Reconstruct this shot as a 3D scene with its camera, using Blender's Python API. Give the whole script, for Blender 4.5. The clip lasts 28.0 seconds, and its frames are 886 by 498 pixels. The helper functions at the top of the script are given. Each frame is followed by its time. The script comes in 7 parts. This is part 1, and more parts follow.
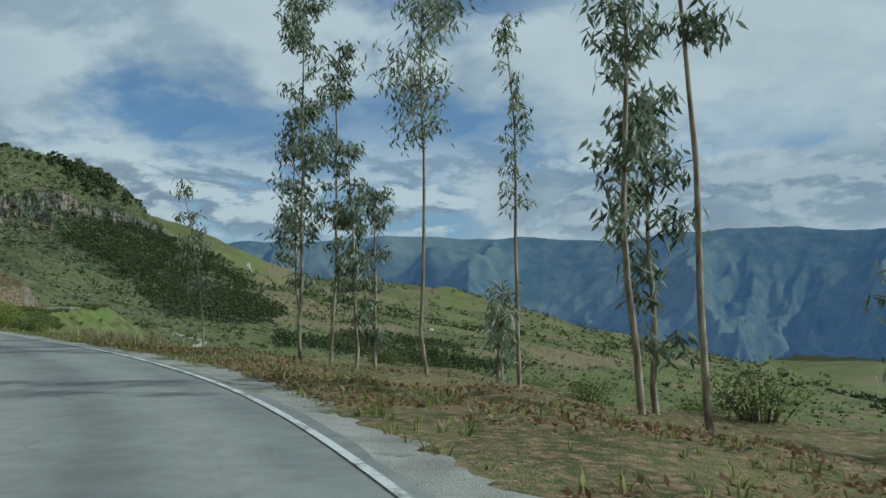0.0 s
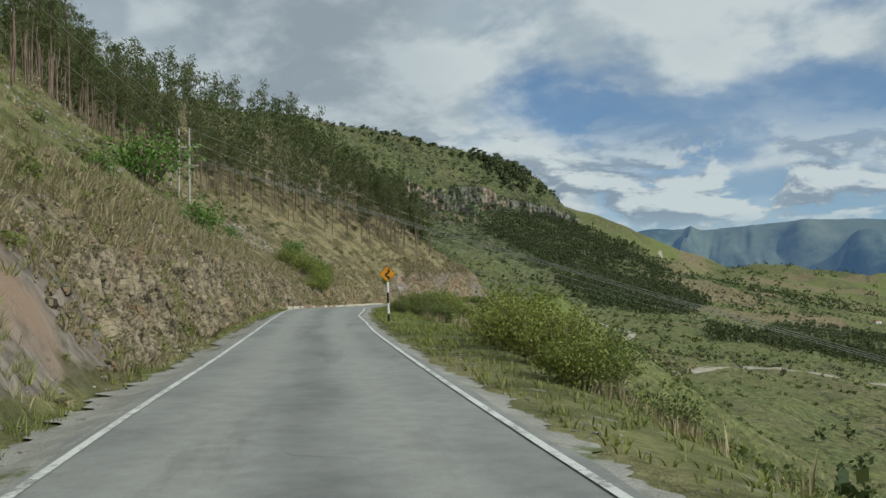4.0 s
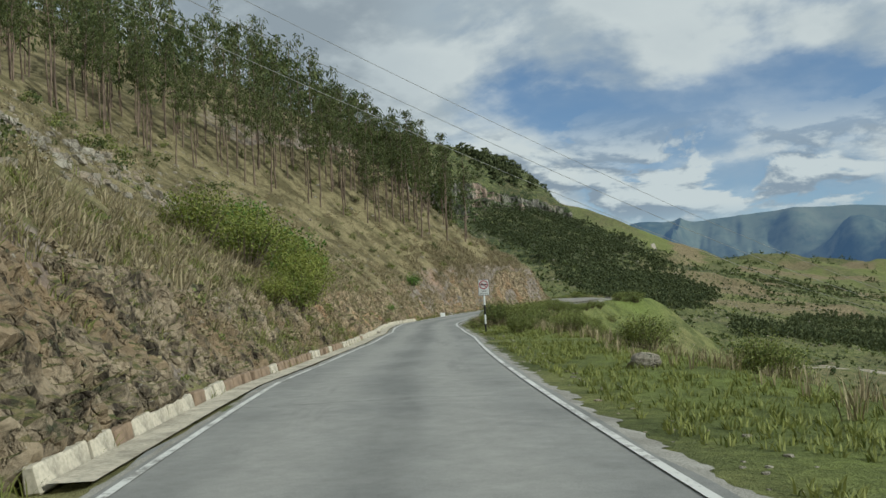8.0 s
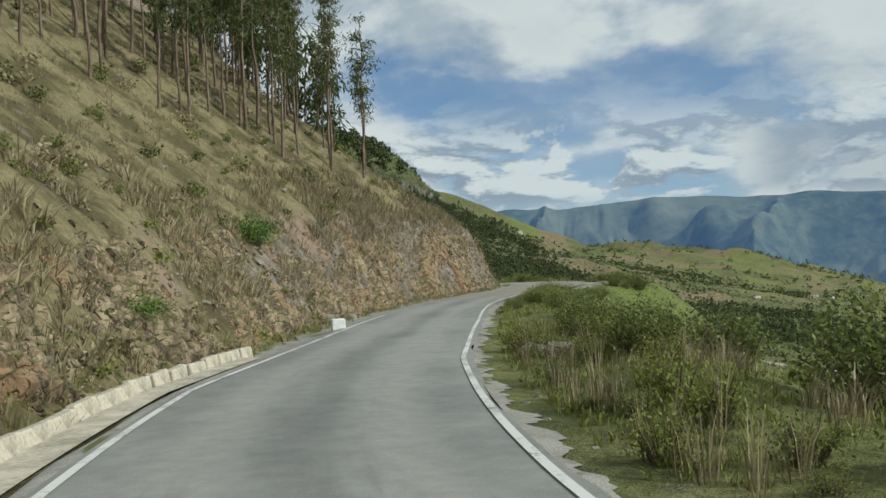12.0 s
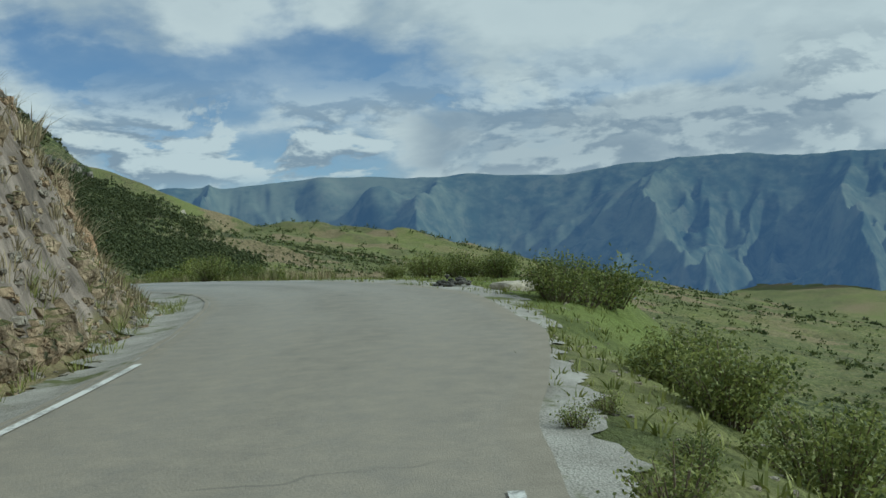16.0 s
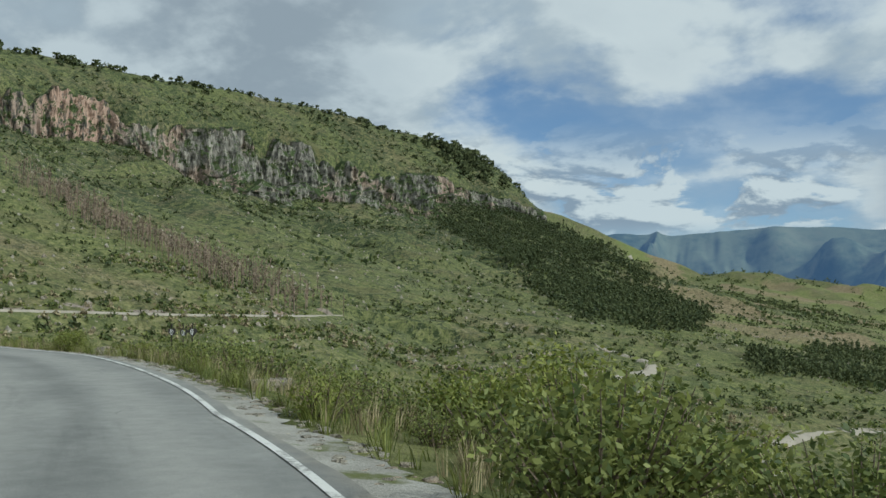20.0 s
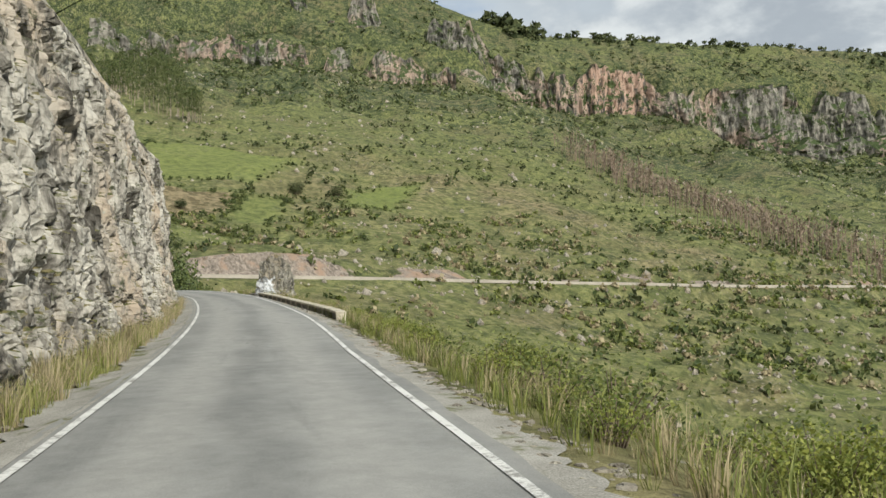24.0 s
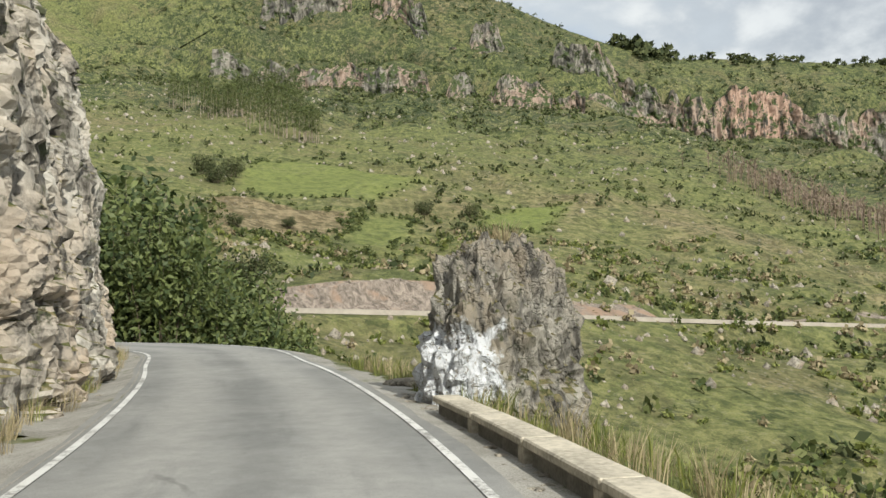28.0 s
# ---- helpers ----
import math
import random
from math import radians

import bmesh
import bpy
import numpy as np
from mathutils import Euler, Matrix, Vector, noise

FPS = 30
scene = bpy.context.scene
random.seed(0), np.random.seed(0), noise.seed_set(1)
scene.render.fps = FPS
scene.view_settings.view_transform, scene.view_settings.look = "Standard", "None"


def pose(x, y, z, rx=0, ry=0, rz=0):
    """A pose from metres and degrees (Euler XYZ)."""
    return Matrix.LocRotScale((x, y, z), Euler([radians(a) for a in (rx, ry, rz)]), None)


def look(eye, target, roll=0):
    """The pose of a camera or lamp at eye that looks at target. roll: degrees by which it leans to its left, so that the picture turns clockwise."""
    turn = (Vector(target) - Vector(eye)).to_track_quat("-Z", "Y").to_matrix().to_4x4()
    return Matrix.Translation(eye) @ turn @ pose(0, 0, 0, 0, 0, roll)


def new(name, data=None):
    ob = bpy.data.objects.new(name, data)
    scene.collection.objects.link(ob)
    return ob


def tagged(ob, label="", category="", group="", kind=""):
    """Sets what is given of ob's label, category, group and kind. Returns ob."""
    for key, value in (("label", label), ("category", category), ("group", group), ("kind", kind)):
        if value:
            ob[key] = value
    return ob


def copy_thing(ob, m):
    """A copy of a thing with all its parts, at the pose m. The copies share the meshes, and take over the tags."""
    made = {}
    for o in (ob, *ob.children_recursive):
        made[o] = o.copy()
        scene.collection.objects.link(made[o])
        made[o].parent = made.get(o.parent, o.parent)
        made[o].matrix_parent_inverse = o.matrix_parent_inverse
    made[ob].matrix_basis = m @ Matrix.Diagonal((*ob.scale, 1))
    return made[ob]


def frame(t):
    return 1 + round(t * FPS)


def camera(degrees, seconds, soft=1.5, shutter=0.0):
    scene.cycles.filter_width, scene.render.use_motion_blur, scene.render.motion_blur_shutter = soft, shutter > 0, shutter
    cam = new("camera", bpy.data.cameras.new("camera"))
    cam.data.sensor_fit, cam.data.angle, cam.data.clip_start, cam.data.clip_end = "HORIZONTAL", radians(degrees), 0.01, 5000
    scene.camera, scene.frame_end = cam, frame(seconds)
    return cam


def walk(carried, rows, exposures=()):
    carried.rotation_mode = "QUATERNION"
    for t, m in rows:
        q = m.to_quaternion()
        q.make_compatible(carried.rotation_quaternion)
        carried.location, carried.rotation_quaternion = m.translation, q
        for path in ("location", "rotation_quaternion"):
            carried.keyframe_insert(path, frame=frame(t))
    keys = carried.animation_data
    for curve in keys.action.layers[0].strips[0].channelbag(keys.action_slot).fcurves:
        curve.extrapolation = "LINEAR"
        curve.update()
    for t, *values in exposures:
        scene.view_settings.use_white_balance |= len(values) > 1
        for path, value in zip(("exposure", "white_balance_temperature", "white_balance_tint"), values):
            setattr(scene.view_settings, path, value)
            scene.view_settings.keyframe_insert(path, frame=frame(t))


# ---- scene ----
cam = camera(51.3, 28.0, soft=1.5)
PATH = [
    (0.0, 0.61, -0.54, 1.63, 92.31, 0.61, 0.03),
    (0.5, -1.87, 7.01, 1.69, 92.71, -0.24, 6.03),
    (1.0, -4.73, 13.65, 1.58, 93.00, -1.13, 11.94),
    (1.5, -8.00, 19.97, 1.52, 92.61, -2.01, 16.79),
    (2.0, -11.33, 25.89, 1.47, 92.32, -2.12, 19.85),
    (2.5, -14.96, 31.73, 1.42, 92.10, -1.61, 21.46),
    (3.0, -19.13, 38.24, 1.34, 92.03, -1.01, 22.32),
    (3.5, -23.80, 45.02, 1.25, 92.14, 0.03, 23.89),
    (4.0, -28.56, 52.09, 1.18, 91.97, 0.96, 24.82),
    (4.5, -33.40, 59.44, 1.12, 91.60, 1.78, 25.16),
    (5.0, -38.25, 66.90, 1.05, 91.56, 2.52, 25.25),
    (5.5, -43.01, 74.34, 0.96, 92.38, 3.20, 25.41),
    (6.0, -47.68, 81.72, 0.84, 94.15, 3.81, 25.70),
    (6.5, -52.28, 89.14, 0.87, 94.52, 3.52, 25.74),
    (7.0, -56.76, 96.48, 0.99, 94.23, 3.25, 25.65),
    (7.5, -60.55, 102.76, 1.07, 93.53, 3.10, 25.18),
    (8.0, -64.52, 109.45, 1.03, 91.99, 2.88, 24.00),
    (8.5, -68.32, 116.59, 0.88, 91.44, 3.13, 22.71),
    (9.0, -72.03, 124.01, 0.68, 91.17, 3.23, 20.81),
    (9.5, -75.74, 131.60, 0.47, 89.78, 2.48, 19.60),
    (10.0, -79.16, 138.82, 0.27, 88.48, 2.42, 19.30),
    (10.5, -82.33, 145.76, 0.10, 88.08, 2.01, 18.98),
    (11.0, -85.48, 152.86, -0.06, 88.56, 1.65, 18.30),
    (11.5, -88.42, 159.65, -0.22, 90.07, 2.29, 16.82),
    (12.0, -91.03, 165.93, -0.38, 90.77, 2.55, 15.62),
    (12.5, -93.54, 172.49, -0.51, 88.94, 2.36, 13.16),
    (13.0, -96.06, 180.84, -0.65, 88.26, 2.64, 10.68),
    (13.5, -98.54, 190.75, -0.80, 88.61, 3.32, 8.19),
    (14.0, -100.74, 200.80, -0.92, 89.36, 3.86, 5.73),
    (14.5, -102.41, 209.58, -1.00, 89.86, 3.75, 3.30),
    (15.0, -103.50, 216.85, -1.03, 90.00, 2.89, 0.93),
    (15.5, -104.24, 223.80, -1.13, 88.36, 2.14, -1.85),
    (16.0, -104.46, 230.25, -1.24, 88.59, 2.88, -4.95),
    (16.5, -104.42, 236.08, -1.31, 89.63, 4.22, -7.43),
    (17.0, -104.28, 241.29, -1.35, 91.84, 4.20, -9.01),
    (17.5, -104.15, 245.72, -1.27, 94.24, 3.16, -9.62),
    (18.0, -104.28, 250.43, -1.15, 92.41, 1.06, -7.60),
    (18.5, -104.93, 255.33, -1.19, 91.99, -0.28, -2.76),
    (19.0, -105.93, 260.39, -1.25, 92.53, -0.24, 4.50),
    (19.5, -107.79, 265.27, -1.31, 93.35, 0.63, 13.11),
    (20.0, -110.44, 269.70, -1.40, 92.21, -0.04, 22.21),
    (20.5, -113.85, 274.08, -1.52, 90.94, -0.34, 29.45),
    (21.0, -117.20, 278.10, -1.64, 91.00, -0.27, 34.09),
    (21.5, -120.54, 281.75, -1.76, 92.20, 0.14, 36.45),
    (22.0, -124.09, 285.16, -1.87, 93.42, 0.63, 38.42),
    (22.5, -128.08, 288.44, -1.97, 93.53, 0.94, 41.86),
    (23.0, -132.54, 291.59, -2.05, 92.34, 1.03, 47.09),
    (23.5, -137.88, 294.98, -2.25, 91.17, 1.16, 51.57),
    (24.0, -144.23, 298.48, -2.47, 90.79, 1.38, 54.60),
    (24.5, -150.84, 301.72, -2.63, 90.90, 1.39, 56.32),
    (25.0, -157.53, 304.86, -2.74, 91.32, 1.54, 57.56),
    (25.5, -164.27, 307.89, -2.80, 91.85, 1.94, 58.84),
    (26.0, -171.16, 310.92, -2.86, 91.38, 2.07, 59.89),
    (26.5, -178.14, 313.80, -2.88, 91.35, 1.67, 60.30),
    (27.0, -185.15, 316.69, -2.90, 91.78, 1.51, 60.51),
    (27.5, -191.89, 319.27, -2.92, 92.19, 1.44, 60.82),
    (28.0, -198.55, 321.62, -2.96, 93.15, 1.03, 61.81),
]

walk(cam, [(t, pose(*p)) for t, *p in PATH], [(0.0, -0.24, 5250, -6), (1.5, -0.14, 5500, -3), (2.5, -0.05, 5800, 0), (9.0, -0.03, 5850, 0), (9.5, -0.03, 5800, 0), (10.0, 0.20, 5800, 0), (11.0, 0.40, 5900, 0), (11.5, 0.36, 5950, 0), (12.0, 0.06, 5900, 0), (14.5, 0.0, 5750, -4), (17.0, -0.16, 5300, -8), (19.0, -0.14, 5300, -6), (20.0, 0.0, 5600, -2), (20.5, 0.09, 5700, 0), (23.0, 0.40, 6200, 6), (24.0, 0.48, 6200, 6), (25.0, 0.53, 6250, 7), (26.0, 0.67, 6250, 6), (27.0, 0.92, 6250, 6), (28.0, 0.62, 6250, 7)])

# ---- world, sun ----
SUN_TO = Vector((0.985, -0.07, 0.66)).normalized()
sun = new("sun", bpy.data.lights.new("sun", "SUN"))
sun.data.energy, sun.data.angle, sun.data.color = 3.2, radians(0.8), (1.0, 0.94, 0.84)
sun.matrix_world = look(SUN_TO * 100, (0, 0, 0))
tagged(sun, kind="structure")


class Nodes:
    """Small shorthand for building node trees."""

    def __init__(self, tree):
        self.tree = tree

    def add(self, kind, inputs=None, **props):
        n = self.tree.nodes.new(kind)
        for k, v in props.items():
            setattr(n, k, v)
        for k, v in (inputs or {}).items():
            self.put(n.inputs[k], v)
        return n

    def put(self, socket, v):
        if isinstance(v, bpy.types.NodeSocket):
            self.tree.links.new(v, socket)
        elif isinstance(v, bpy.types.Node):
            self.tree.links.new(v.outputs[0], socket)
        else:
            socket.default_value = v

    def math(self, op, a, b=0.0, c=0.0, clamp=False):
        n = self.add("ShaderNodeMath", {0: a, 1: b, 2: c}, operation=op, use_clamp=clamp)
        return n.outputs[0]

    def ramp(self, fac, lo, hi, a=0.0, b=1.0):
        n = self.add("ShaderNodeMapRange", {0: fac, 1: lo, 2: hi, 3: a, 4: b}, clamp=True, interpolation_type="SMOOTHSTEP")
        return n.outputs[0]

    def mix(self, fac, a, b, blend="MIX"):
        n = self.add("ShaderNodeMix", data_type="RGBA", blend_type=blend)
        self.put(n.inputs[0], fac)
        self.put(n.inputs[6], a if not isinstance(a, tuple) else (*a, 1))
        self.put(n.inputs[7], b if not isinstance(b, tuple) else (*b, 1))
        return n.outputs[2]

    def noise(self, vec, scale, detail=4.0, rough=0.55, lac=2.0, distort=0.0):
        n = self.add("ShaderNodeTexNoise", {"Scale": scale, "Detail": detail, "Roughness": rough, "Lacunarity": lac, "Distortion": distort})
        if vec is not None:
            self.put(n.inputs["Vector"], vec)
        return n.outputs["Fac"]


world = bpy.data.worlds.new("sky")
scene.world = world
world.use_nodes = True
world.node_tree.nodes.clear()
w = Nodes(world.node_tree)
sky = w.add("ShaderNodeTexSky", sky_type="NISHITA", sun_disc=False, sun_elevation=math.asin(SUN_TO.z),
            sun_rotation=math.atan2(SUN_TO.x, SUN_TO.y), altitude=3000.0, dust_density=1.2)
blue = w.add("ShaderNodeBackground", {"Color": w.mix(0.25, sky.outputs[0], (1.2, 2.6, 5.2)), "Strength": 0.085})
way = w.add("ShaderNodeTexCoord").outputs["Generated"]
xyz = w.add("ShaderNodeSeparateXYZ", {0: way})
lift = w.math("ADD", w.math("MAXIMUM", xyz.outputs[2], 0.0), 0.38)
flat = w.add("ShaderNodeCombineXYZ", {0: w.math("DIVIDE", xyz.outputs[0], lift), 1: w.math("DIVIDE", xyz.outputs[1], lift), 2: 3.7}).outputs[0]
moved = w.add("ShaderNodeVectorMath", {0: flat, 1: (0.07, -0.10, 0.04)}, operation="ADD").outputs[0]
big = w.noise(flat, 1.0, 3.0, 0.5, distort=0.2)
fine = w.noise(flat, 3.2, 9.0, 0.55, distort=0.12)
fine_sunward = w.noise(moved, 3.2, 9.0, 0.55, distort=0.12)
bearing = w.math("ARCTAN2", w.math("MULTIPLY", xyz.outputs[0], -1.0), xyz.outputs[1])
west = w.ramp(bearing, 0.15, 0.75, 0.0, 0.09)
rift = w.math("MULTIPLY", w.math("MULTIPLY", w.ramp(xyz.outputs[2], 0.10, 0.155), w.ramp(xyz.outputs[2], 0.24, 0.17)), w.math("MULTIPLY", w.ramp(bearing, 0.52, 0.25), w.ramp(bearing, -0.5, -0.15)))
cover = w.math("ADD", w.math("MULTIPLY", big, 0.6), w.math("MULTIPLY", fine, 0.4))
low = w.ramp(xyz.outputs[2], 0.0, 0.20, 0.06, 0.0)
cover = w.math("ADD", w.math("SUBTRACT", w.math("ADD", cover, west), w.math("MULTIPLY", rift, 0.06)), low)
mask = w.math("MAXIMUM", w.ramp(cover, 0.415, 0.53), w.ramp(fine, 0.30, 0.75, 0.10, 0.55))
# a bright thin sheet of cloud in the north-east
sheet = w.math("MULTIPLY", w.ramp(bearing, 0.02, -0.22), w.ramp(w.math("ADD", xyz.outputs[2], w.math("MULTIPLY", w.math("SUBTRACT", fine, 0.5), 0.10)), 0.085, 0.16))
mask = w.math("MAXIMUM", mask, w.math("MULTIPLY", sheet, 0.85))
# heaps of cumulus low over the mountains
puff_at = w.add("ShaderNodeVectorMath", {0: way, 1: (1.0, 1.0, 2.4)}, operation="MULTIPLY").outputs[0]
puff = w.noise(puff_at, 8.0, 8.0, 0.58, distort=0.25)
puff_up = w.noise(w.add("ShaderNodeVectorMath", {0: puff_at, 1: (0.012, -0.002, 0.03)}, operation="ADD").outputs[0], 8.0, 8.0, 0.58, distort=0.25)
band = w.math("MULTIPLY", w.ramp(xyz.outputs[2], 0.03, 0.07), w.ramp(xyz.outputs[2], 0.20, 0.10))
heap = w.math("MULTIPLY", w.ramp(puff, 0.45, 0.52), band)
lit = w.ramp(w.math("SUBTRACT", fine, fine_sunward), -0.10, 0.10)
thick = w.ramp(cover, 0.50, 0.66)
tone = w.mix(thick, w.mix(lit, (0.62, 0.66, 0.70), (0.95, 0.94, 0.91)), w.mix(lit, (0.47, 0.50, 0.54), (0.80, 0.81, 0.81)))
heap_tone = w.mix(w.ramp(w.math("SUBTRACT", puff, puff_up), -0.05, 0.05), (0.42, 0.47, 0.54), (0.98, 0.97, 0.93))
tone = w.mix(w.math("MULTIPLY", sheet, 0.65), tone, (0.93, 0.93, 0.90))
tone = w.mix(heap, tone, heap_tone)
# a flat grey layer under the heaps in the north-north-east
layer = w.math("MULTIPLY", w.math("MULTIPLY", w.ramp(xyz.outputs[2], 0.045, 0.07), w.ramp(w.math("ADD", xyz.outputs[2], w.math("MULTIPLY", w.math("SUBTRACT", puff, 0.5), 0.06)), 0.135, 0.115)), w.math("MULTIPLY", w.ramp(bearing, -0.02, -0.10), w.ramp(bearing, -0.56, -0.44)))
tone = w.mix(w.math("MULTIPLY", layer, w.ramp(puff, 0.36, 0.56, 0.9, 0.45)), tone, (0.44, 0.49, 0.56))
mask = w.math("MAXIMUM", w.math("MAXIMUM", mask, w.math("MULTIPLY", layer, 0.9)), w.math("MULTIPLY", heap, 0.92))
cloud = w.add("ShaderNodeBackground", {"Color": tone, "Strength": 0.67})
both = w.add("ShaderNodeMixShader", {0: mask, 1: blue, 2: cloud})
w.add("ShaderNodeOutputWorld", {0: both})

# ---- materials ----
def material(name):
    m = bpy.data.materials.new(name)
    m.use_nodes = True
    m.node_tree.nodes.clear()
    return m, Nodes(m.node_tree)


def finish(m, n, color, rough=0.9, bump=None, strength=0.3, distance=0.05, metal=0.0, spec=0.3, extra=None):
    b = n.add("ShaderNodeBsdfPrincipled", {"Roughness": rough, "Metallic": metal, "Specular IOR Level": spec})
    n.put(b.inputs["Base Color"], color if not isinstance(color, tuple) else (*color, 1))
    if bump is not None:
        n.put(b.inputs["Normal"], n.add("ShaderNodeBump", {"Strength": strength, "Distance": distance, "Height": bump}).outputs[0])
    out = b
    if extra is not None:
        out = n.add("ShaderNodeAddShader", {0: b, 1: extra})
    n.add("ShaderNodeOutputMaterial", {0: out})
    return m


def place(n, scale=(1, 1, 1)):
    co = n.add("ShaderNodeNewGeometry").outputs["Position"]
    if scale == (1, 1, 1):
        return co
    return n.add("ShaderNodeVectorMath", {0: co, 1: scale}, operation="MULTIPLY").outputs[0]


def attr(n, name):
    return n.add("ShaderNodeAttribute", attribute_name=name).outputs["Fac"]


def plain(name, color, rough=0.7, vary=0.25, scale=6.0, metal=0.0, bump=0.2, dist=0.01):
    """A material of one colour with wear at two scales."""
    m, n = material(name)
    co = n.add("ShaderNodeTexCoord").outputs["Object"]
    f = n.math("ADD", n.math("MULTIPLY", n.noise(co, scale, 4), 0.6), n.math("MULTIPLY", n.noise(co, scale * 9, 3), 0.4))
    k = n.ramp(f, 0.3, 0.7, 1 - vary, 1 + vary)
    col = n.mix(1.0, color, n.add("ShaderNodeCombineColor", {0: k, 1: k, 2: k}).outputs[0], "MULTIPLY")
    return finish(m, n, col, rough, f, bump, dist, metal)


def ground_material():
    m, n = material("hillside")
    co = place(n)
    dry, rock, lush, wood, soil = (attr(n, a) for a in ("dry", "rock", "lush", "wood", "soil"))
    n1 = n.noise(co, 0.035, 5, 0.6)
    n2 = n.noise(co, 0.33, 6, 0.65)
    n3 = n.noise(co, 4.5, 5, 0.7)
    n4 = n.noise(co, 30.0, 2, 0.6)
    green = n.mix(n.ramp(n2, 0.35, 0.65), (0.088, 0.102, 0.037), (0.202, 0.205, 0.078))
    tan = n.mix(n.ramp(n2, 0.41, 0.59), (0.115, 0.092, 0.050), (0.275, 0.220, 0.128))
    base = n.mix(n.ramp(n.math("ADD", dry, n.math("MULTIPLY", n.math("SUBTRACT", n1, 0.5), 0.9)), 0.25, 0.75), green, tan)
    base = n.mix(n.math("MULTIPLY", lush, n.ramp(n2, 0.25, 0.6)), base, (0.155, 0.190, 0.052))
    earth = n.mix(n.ramp(n3, 0.3, 0.7), (0.16, 0.10, 0.058), (0.30, 0.20, 0.125))
    base = n.mix(n.ramp(n.math("ADD", soil, n.math("MULTIPLY", n.math("SUBTRACT", n3, 0.5), 1.1)), 0.45, 0.7), base, earth)
    # broad patches of browner grass and of scrub
    broad = n.noise(co, 0.021, 7, 0.72, distort=0.4)
    base = n.mix(n.math("MULTIPLY", n.ramp(broad, 0.50, 0.57), n.math("MULTIPLY", wood, 0.55)), base, (0.150, 0.125, 0.066))
    base = n.mix(n.math("MULTIPLY", n.ramp(n.noise(co, 0.048, 7, 0.75), 0.53, 0.58), n.math("MULTIPLY", wood, 0.5)), base, (0.055, 0.070, 0.030))
    # dark shrubs and pale stones strewn over the grass
    spots = n.noise(co, 0.16, 7, 0.78)
    base = n.mix(n.math("MULTIPLY", n.ramp(n.math("ADD", spots, n.math("MULTIPLY", n.math("SUBTRACT", wood, 0.8), 0.11)), 0.535, 0.585), n.math("MINIMUM", wood, 0.92)), base, (0.028, 0.042, 0.018))
    tufts = n.noise(co, 0.75, 5, 0.75)
    base = n.mix(n.math("MULTIPLY", n.ramp(tufts, 0.52, 0.58), n.math("MINIMUM", n.math("MULTIPLY", wood, 0.7), 0.9)), base, (0.036, 0.050, 0.022))
    base = n.mix(n.math("MULTIPLY", n.ramp(tufts, 0.45, 0.38), n.math("MULTIPLY", wood, 0.6)), base, (0.235, 0.225, 0.135))
    stones = n.add("ShaderNodeTexVoronoi", {"Vector": co, "Scale": 0.75}).outputs["Distance"]
    base = n.mix(n.math("MULTIPLY", n.ramp(stones, 0.24, 0.14), n.math("MULTIPLY", n.ramp(n1, 0.48, 0.6), 0.55)), base, (0.30, 0.27, 0.23))
    tint = n.ramp(n.math("ADD", n.math("MULTIPLY", n3, 0.6), n.math("MULTIPLY", n4, 0.4)), 0.3, 0.7, 0.6, 1.35)
    base = n.mix(1.0, base, n.add("ShaderNodeCombineColor", {0: tint, 1: tint, 2: tint}).outputs[0], "MULTIPLY")
    # rock
    vein = n.noise(place(n, (1.0, 1.0, 0.35)), 1.1, 9, 0.68, distort=0.8)
    face = n.mix(n.ramp(vein, 0.32, 0.68), (0.105, 0.088, 0.072), (0.36, 0.30, 0.245))
    face = n.mix(n.ramp(n.noise(co, 0.22, 4), 0.5, 0.68), face, (0.32, 0.225, 0.16))
    face = n.mix(n.ramp(n3, 0.62, 0.74), face, (0.07, 0.085, 0.035))
    up = n.add("ShaderNodeSeparateXYZ", {0: n.add("ShaderNodeNewGeometry").outputs["Normal"]}).outputs[2]
    k = n.math("ADD", n.math("ADD", rock, n.math("MULTIPLY", n.math("SUBTRACT", n2, 0.5), 1.0)), n.math("MULTIPLY", n.math("SUBTRACT", 0.62, up), 0.5))
    base = n.mix(n.ramp(k, 0.42, 0.58), base, face)
    bump = n.math("ADD", n.math("MULTIPLY", n3, 0.7), n.math("MULTIPLY", n.math("MULTIPLY", vein, rock), 1.6))
    bump = n.math("ADD", bump, n.math("MULTIPLY", n4, 0.25))
    return finish(m, n, base, 0.95, bump, 0.8, 0.22, spec=0.12)


